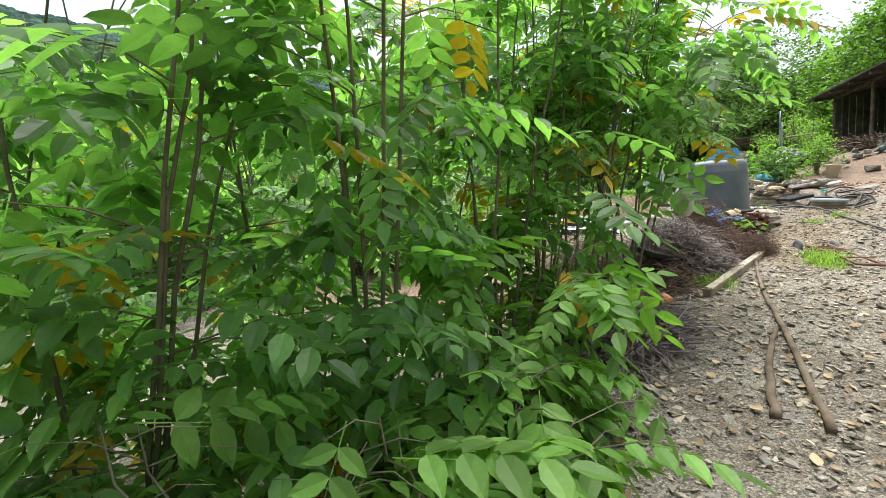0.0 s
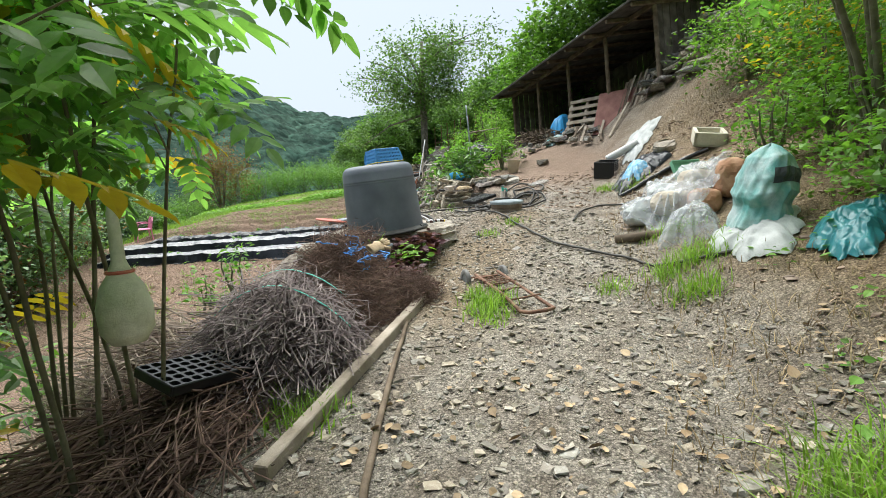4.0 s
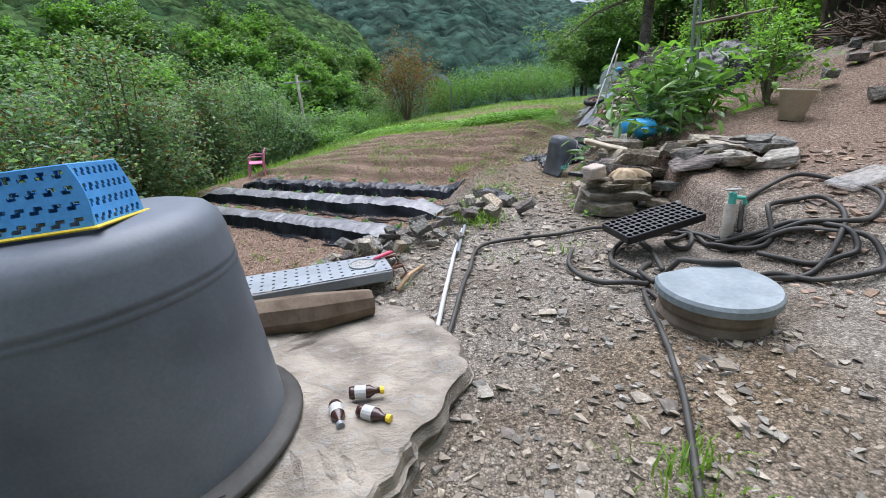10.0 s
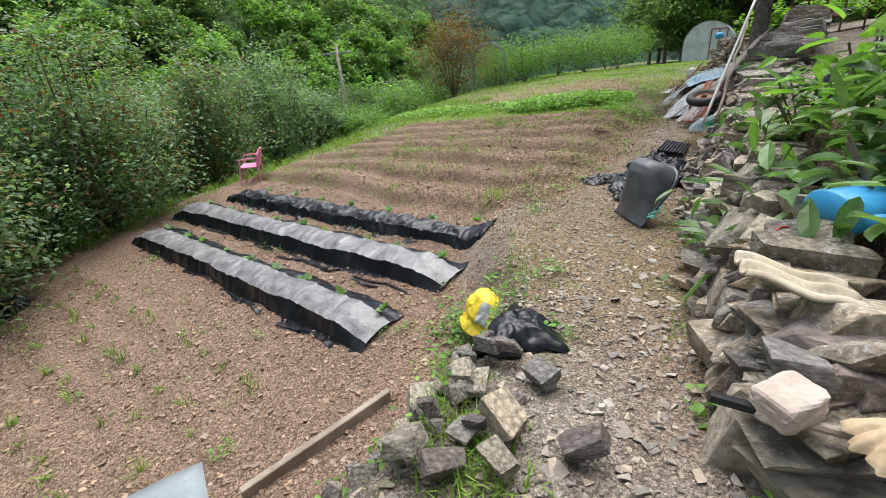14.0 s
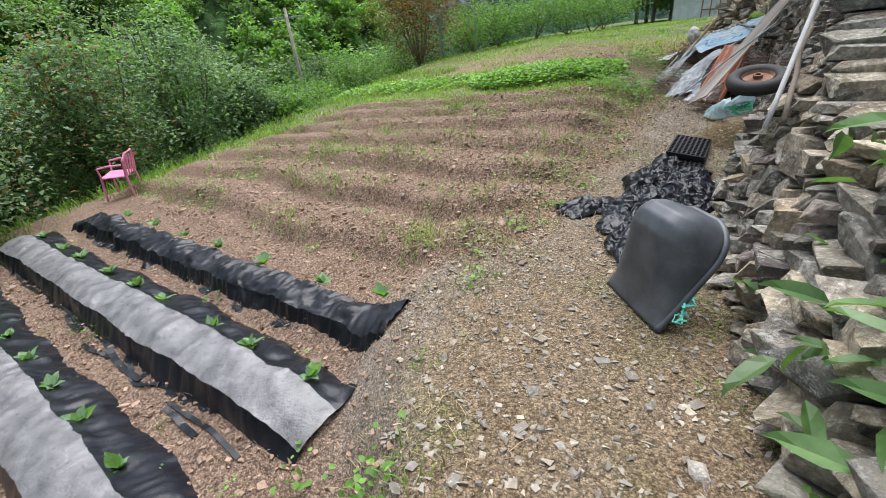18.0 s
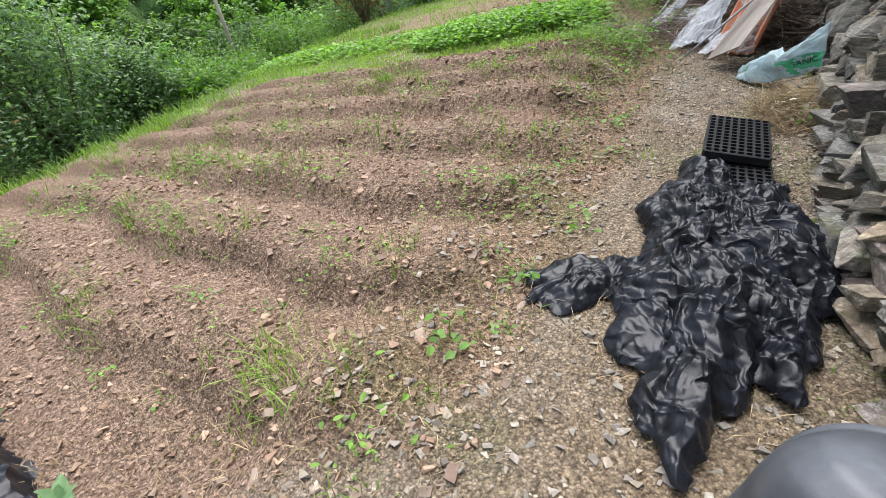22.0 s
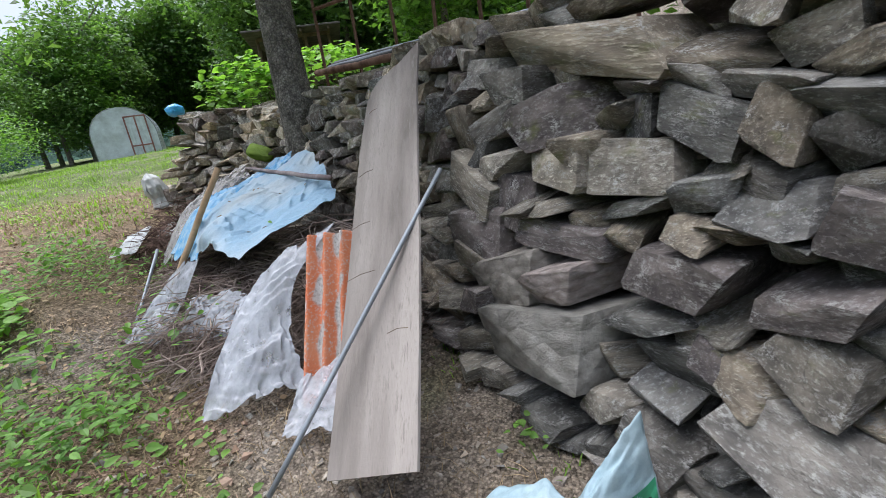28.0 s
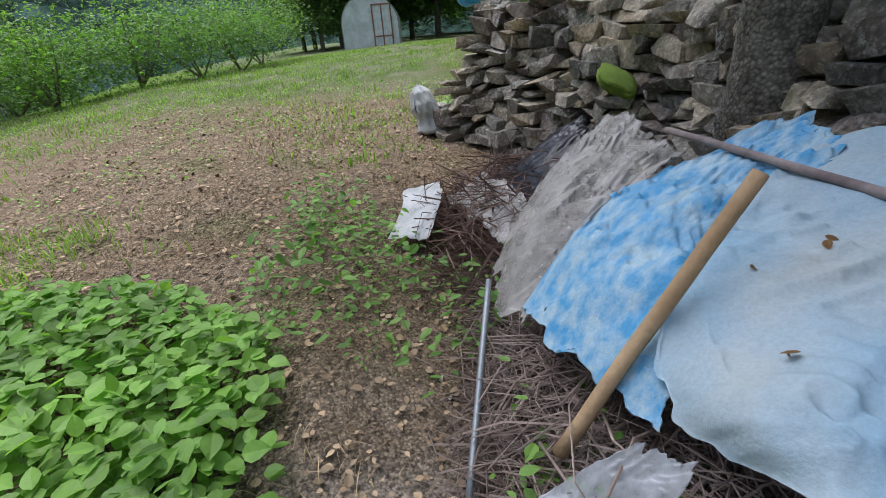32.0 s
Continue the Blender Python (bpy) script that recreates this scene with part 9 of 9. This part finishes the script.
rng = np.random.RandomState(99)
near = [(4.22, 5.1, 0.9), (4.25, 4.95, 1.0), (4.14, 4.95, 0.9), (4.12, 4.85, 0.9), (4.05, 4.7, 0.8), (5.7, 4.24, 1.3), (5.85, 4.3, 1.2), (5.55, 4.35, 1.1), (5.9, 4.1, 1.2), (3.88, 2.36, 1.5), (4.0, 2.5, 1.5), (3.75, 2.45, 1.4), (4.1, 2.3, 1.4), (3.95, 2.65, 1.2), (5.35, 3.9, 1.1), (5.3, 4.0, 1.0), (2.6, 4.25, 0.9), (2.5, 4.4, 0.9), (5.1, 4.5, 0.7),
        (5.9, 6.8, 0.6), (5.35, 6.55, 0.5), (6.4, 4.7, 0.8), (6.3, 4.95, 0.8), (8.3, 6.9, 0.9), (8.15, 7.2, 0.9), (8.2, 6.7, 0.8), (5.5, 9.55, 0.9), (5.45, 9.8, 0.9), (5.6, 9.4, 0.7), (3.3, 6.0, 2.0), (3.2, 6.1, 1.8)]
tufts("grass_tufts", near + [(x + 0.08, y + 0.05, k) for x, y, k in near], 62, 0.17, M_GRASSLIGHT, "tufts of fresh green grass on the track", 201, 0.0042, 0.08, 0.75)


def edge_keep(x, y, u, s):
    e = np.interp(s, EDGE_S, EDGE_U)
    return (np.abs(u - e) < 0.35) | (wall_u(s) - u < 0.3)


tufts("path_weeds", scatter_us(420, (-2.4, 0.7, 9.5, 20.5), rng, lambda x, y, u, s: on_way(x, y, u, s) & (edge_keep(x, y, u, s) | (wave(x * 3, y * 3, 44) > 0.25)), (0.3, 0.8)), 16, 0.12, M_GRASS, "sparse green grass along the field path", 202, 0.0035, 0.06, 0.7)
tufts("ridge_grass", scatter_us(1500, (-7.8, -2.0, 14.2, 20.2), rng, lambda x, y, u, s: (((s - 13.85) / 0.72) % 1 < 0.4) & (wave(x * 2.6, y * 2.6, 45) > 0.0), (0.3, 1.1)), 14, 0.17, M_GRASS, "small weeds and grass on the furrow ridges", 203, 0.0035, 0.07, 0.8)
tufts("meadow_grass", scatter_us(2600, (-14, -1.5, 22, 40), rng, lambda x, y, u, s: (u < wall_u(s) - 0.3) & (wave(x, y, 46) > -0.35 + 0.5 * (s < 25)), (0.4, 1.0)), 12, 0.14, M_GRASSLIGHT, "short light green grass beyond the crops", 204, 0.008, 0.16, 0.7)
tufts("margin_grass", scatter_us(700, (-10.5, -7.9, 6, 24), rng, None, (0.5, 1.3)), 16, 0.2, M_GRASS, "tall grass along the bushes", 205, 0.006, 0.12, 0.5)
tufts("dry_grass", scatter_us(3200, (0.5, 7, 1.0, 12), rng, lambda x, y, u, s: ((x - y) * 0.7071 > 0.5) & (x + y < 20) & (wave(x * 1.5, y * 1.5, 49) > -0.15), (0.4, 1.0)), 12, 0.16, M_STRAW, "flattened dry grass on the slope", 206, 0.003, 0.12, 1.15)
tufts("straw", scatter_us(4600, (-4.0, -0.7, 13, 26.0), rng, lambda x, y, u, s: (u < wall_u(s) - 0.05) & (wave(x * 2, y * 2, 47) > -0.1), (0.4, 0.9)), 8, 0.13, M_STRAW, "dry stems strewn on the path", 207, 0.002, 0.1, 1.35)
tufts("field_straw", scatter_us(3600, (-7.5, -1.4, 9, 20), rng, None, (0.3, 0.8)), 5, 0.12, M_STRAW, "bits of dry stems on the tilled soil", 208, 0.0018, 0.12, 1.4)


def leafy_weeds(name, spots, leaves, size, mat, label, seed, spread=0.06, h=0.1, wide=1.5):
    rng = np.random.RandomState(seed)
    spots = np.asarray(spots, float)
    n = len(spots) * leaves
    c = np.repeat(spots, leaves, 0)
    x, y = c[:, 0] + rng.normal(0, spread, n) * c[:, 2], c[:, 1] + rng.normal(0, spread, n) * c[:, 2]
    z = land(x, y) + 0.015 + h * rng.rand(n) * c[:, 2]
    mats = turns(n, rng, 0.45, size) * c[:, 2][:, None, None]
    v, f = strewn((LEAF[0] * np.array((1, wide, 1)), LEAF[1]), np.stack([x, y, z], -1), mats)
    return tagged(part(name, fast_mesh(v, f), mat), label, "weeds", kind="stuff")


leafy_weeds("path_leaf_weeds", scatter_us(150, (-2.2, 0.6, 10, 20.8), rng, lambda x, y, u, s: on_way(x, y, u, s) & edge_keep(x, y, u, s), (0.6, 1.4)), 16, (0.018, 0.04), M_LEAFMID, "light green broad-leaved weeds along the path", 211, 0.04, 0.07)
leafy_weeds("field_leaf_weeds", scatter_us(380, (-7.6, -1.9, 9, 19.8), rng, lambda x, y, u, s: (wave(x * 2, y * 2, 48) > -0.1), (0.5, 1.3)), 16, (0.012, 0.028), M_LEAFMID, "small green weeds scattered in the field", 212, 0.04, 0.05)
leafy_weeds("wall_foot_weeds", scatter_us(420, (-2.9, -0.9, 18.4, 22.6), rng, lambda x, y, u, s: (u < wall_u(s) - 0.35) & (wave(x * 2.2, y * 2.2, 57) > 0.05), (0.6, 1.6)), 26, (0.018, 0.05), M_LEAFMID, "green weeds at the foot of the branch heap", 213, 0.08, 0.17, 1.05)
leafy_weeds("bank_weeds", [(*to_xy(float(np.interp(s, EDGE_S, EDGE_U)) - 0.48 + 0.16 * rng.normal(), s), 0.8 + 0.6 * rng.rand()) for s in 9.4 + 3.6 * rng.rand(150)], 16, (0.022, 0.045), M_LEAFMID, "bright green weeds on the low bank", 214, 0.07, 0.08)
leafy_weeds("meadow_weeds", scatter_us(900, (-9, -1.8, 21.5, 28), rng, lambda x, y, u, s: (u < wall_u(s) - 0.4) & (wave(x * 1.4, y * 1.4, 56) > 0.25 - 0.12 * (s - 22)), (0.5, 1.0)), 7, (0.025, 0.05), M_LEAFLIGHT, "low green weeds on the trampled ground", 215, 0.12, 0.05)
leafy_weeds("dead_leaves", scatter_us(700, (-1.0, 3.5, 0.3, 5.5), rng, None, (0.6, 1.1)), 2, (0.03, 0.07), M_LEAFDEAD, "pale fallen leaves on the track", 216, 0.15, 0.01)
leafy_weeds("leaf_litter", scatter_us(5200, (-6.0, -0.8, 19.6, 26.5), rng, lambda x, y, u, s: (u < wall_u(s) - 0.2), (0.5, 1.1)), 3, (0.016, 0.045), M_LEAFDEAD, "dead leaves strewn before the branch heap", 217, 0.2, 0.01)

leafy_weeds("ridge_weeds", scatter_us(2600, (-7.6, -1.8, 14.2, 20.0), rng, lambda x, y, u, s: (((s - 13.85) / 0.72) % 1 < 0.42) & (wave(x * 2.4, y * 2.4, 52) > 0.05), (0.6, 1.5)), 12, (0.012, 0.03), M_LEAFLIGHT, "small green weeds along the furrow ridges", 218, 0.06, 0.06, 1.1)
tufts("verge_grass", scatter_us(1500, (-8.5, -1.9, 19.4, 22.6), rng, lambda x, y, u, s: (wave(x * 1.6, y * 1.6, 53) > -0.35) & (u < -2.4 - 1.2 * step01(20, 20.8, s)), (0.5, 1.1)), 14, 0.14, M_GRASSLIGHT, "light green grass round the bean patch", 209, 0.005, 0.12, 0.7)
leafy_weeds("slope_weeds", scatter_us(260, (2.2, 7.0, 1.0, 11.5), rng, lambda x, y, u, s: ((x - y) * 0.7071 > 1.2) & (wave(x * 1.3, y * 1.3, 54) > 0.0), (0.8, 2.0)), 20, (0.018, 0.045), M_LEAFMID, "light green weeds on the slope above the track", 219, 0.06, 0.1)
rows = np.array([(*to_xy(u + 0.12 * rng.normal(), s + 0.04 * rng.normal()), 0.7 + 0.5 * rng.rand()) for s in np.arange(9.3, 11.7, 0.42) for u in np.arange(-7.0, -2.1, 0.36)])
tufts("row_seedlings", rows, 12, 0.13, M_GRASS, "rows of thin green seedlings in the tilled soil", 220, 0.005, 0.025, 0.7)

# seedlings along the mulched beds
rng = np.random.RandomState(55)
for a, b, n in (((0.8, 14.25), (4.6, 11.75), 9), ((1.0, 15.05), (5.1, 12.5), 9), ((1.9, 15.3), (5.4, 13.1), 7)):
    for k in range(n):
        t = (k + 0.3 * rng.rand()) / (n - 1)
        x, y = a[0] + (b[0] - a[0]) * t + 0.03, a[1] + (b[1] - a[1]) * t + 0.05
        ob = thing("cabbage_seedling", on(x, y, 0.1, 0, 0, rng.rand() * 360), "young grey-green cabbage seedling beside a mulched bed", "seedling", "seedlings")
        for j in range(9):
            size = 0.06 + 0.06 * rng.rand()
            m = pose(0, 0, 0, 14 * rng.normal(), -18 - 48 * rng.rand(), 137.5 * j + 14 * rng.normal()) @ Matrix.Diagonal((size, size * 1.25, size, 1))
            part("leaf", moved(LEAF, m), M_LEAFSEED if j % 3 else M_LEAFMID, ob)

# torn strips of film pressed into the soil beside the beds
for a, b, off in (((0.9, 13.75), (4.3, 11.45), 0.0), ((1.2, 14.5), (4.9, 12.1), 0.0), ((2.6, 13.6), (4.6, 12.3), -0.06)):
    pts = [(a[0] + (b[0] - a[0]) * t + 0.03 * rng.normal() + off, a[1] + (b[1] - a[1]) * t + 0.03 * rng.normal()) for t in np.linspace(0, 1, 12)]
    ob = thing("film_strip", pose(0, 0, 0), "torn strip of black film pressed into the soil", "plastic film", "film strips")
    for k in range(0, 11, 3):
        line = laid(pts[k:k + 3], 0.012, 6)
        strap(line, 0.03 + 0.02 * rng.rand(), M_BLACKFILM, ob, "strip")
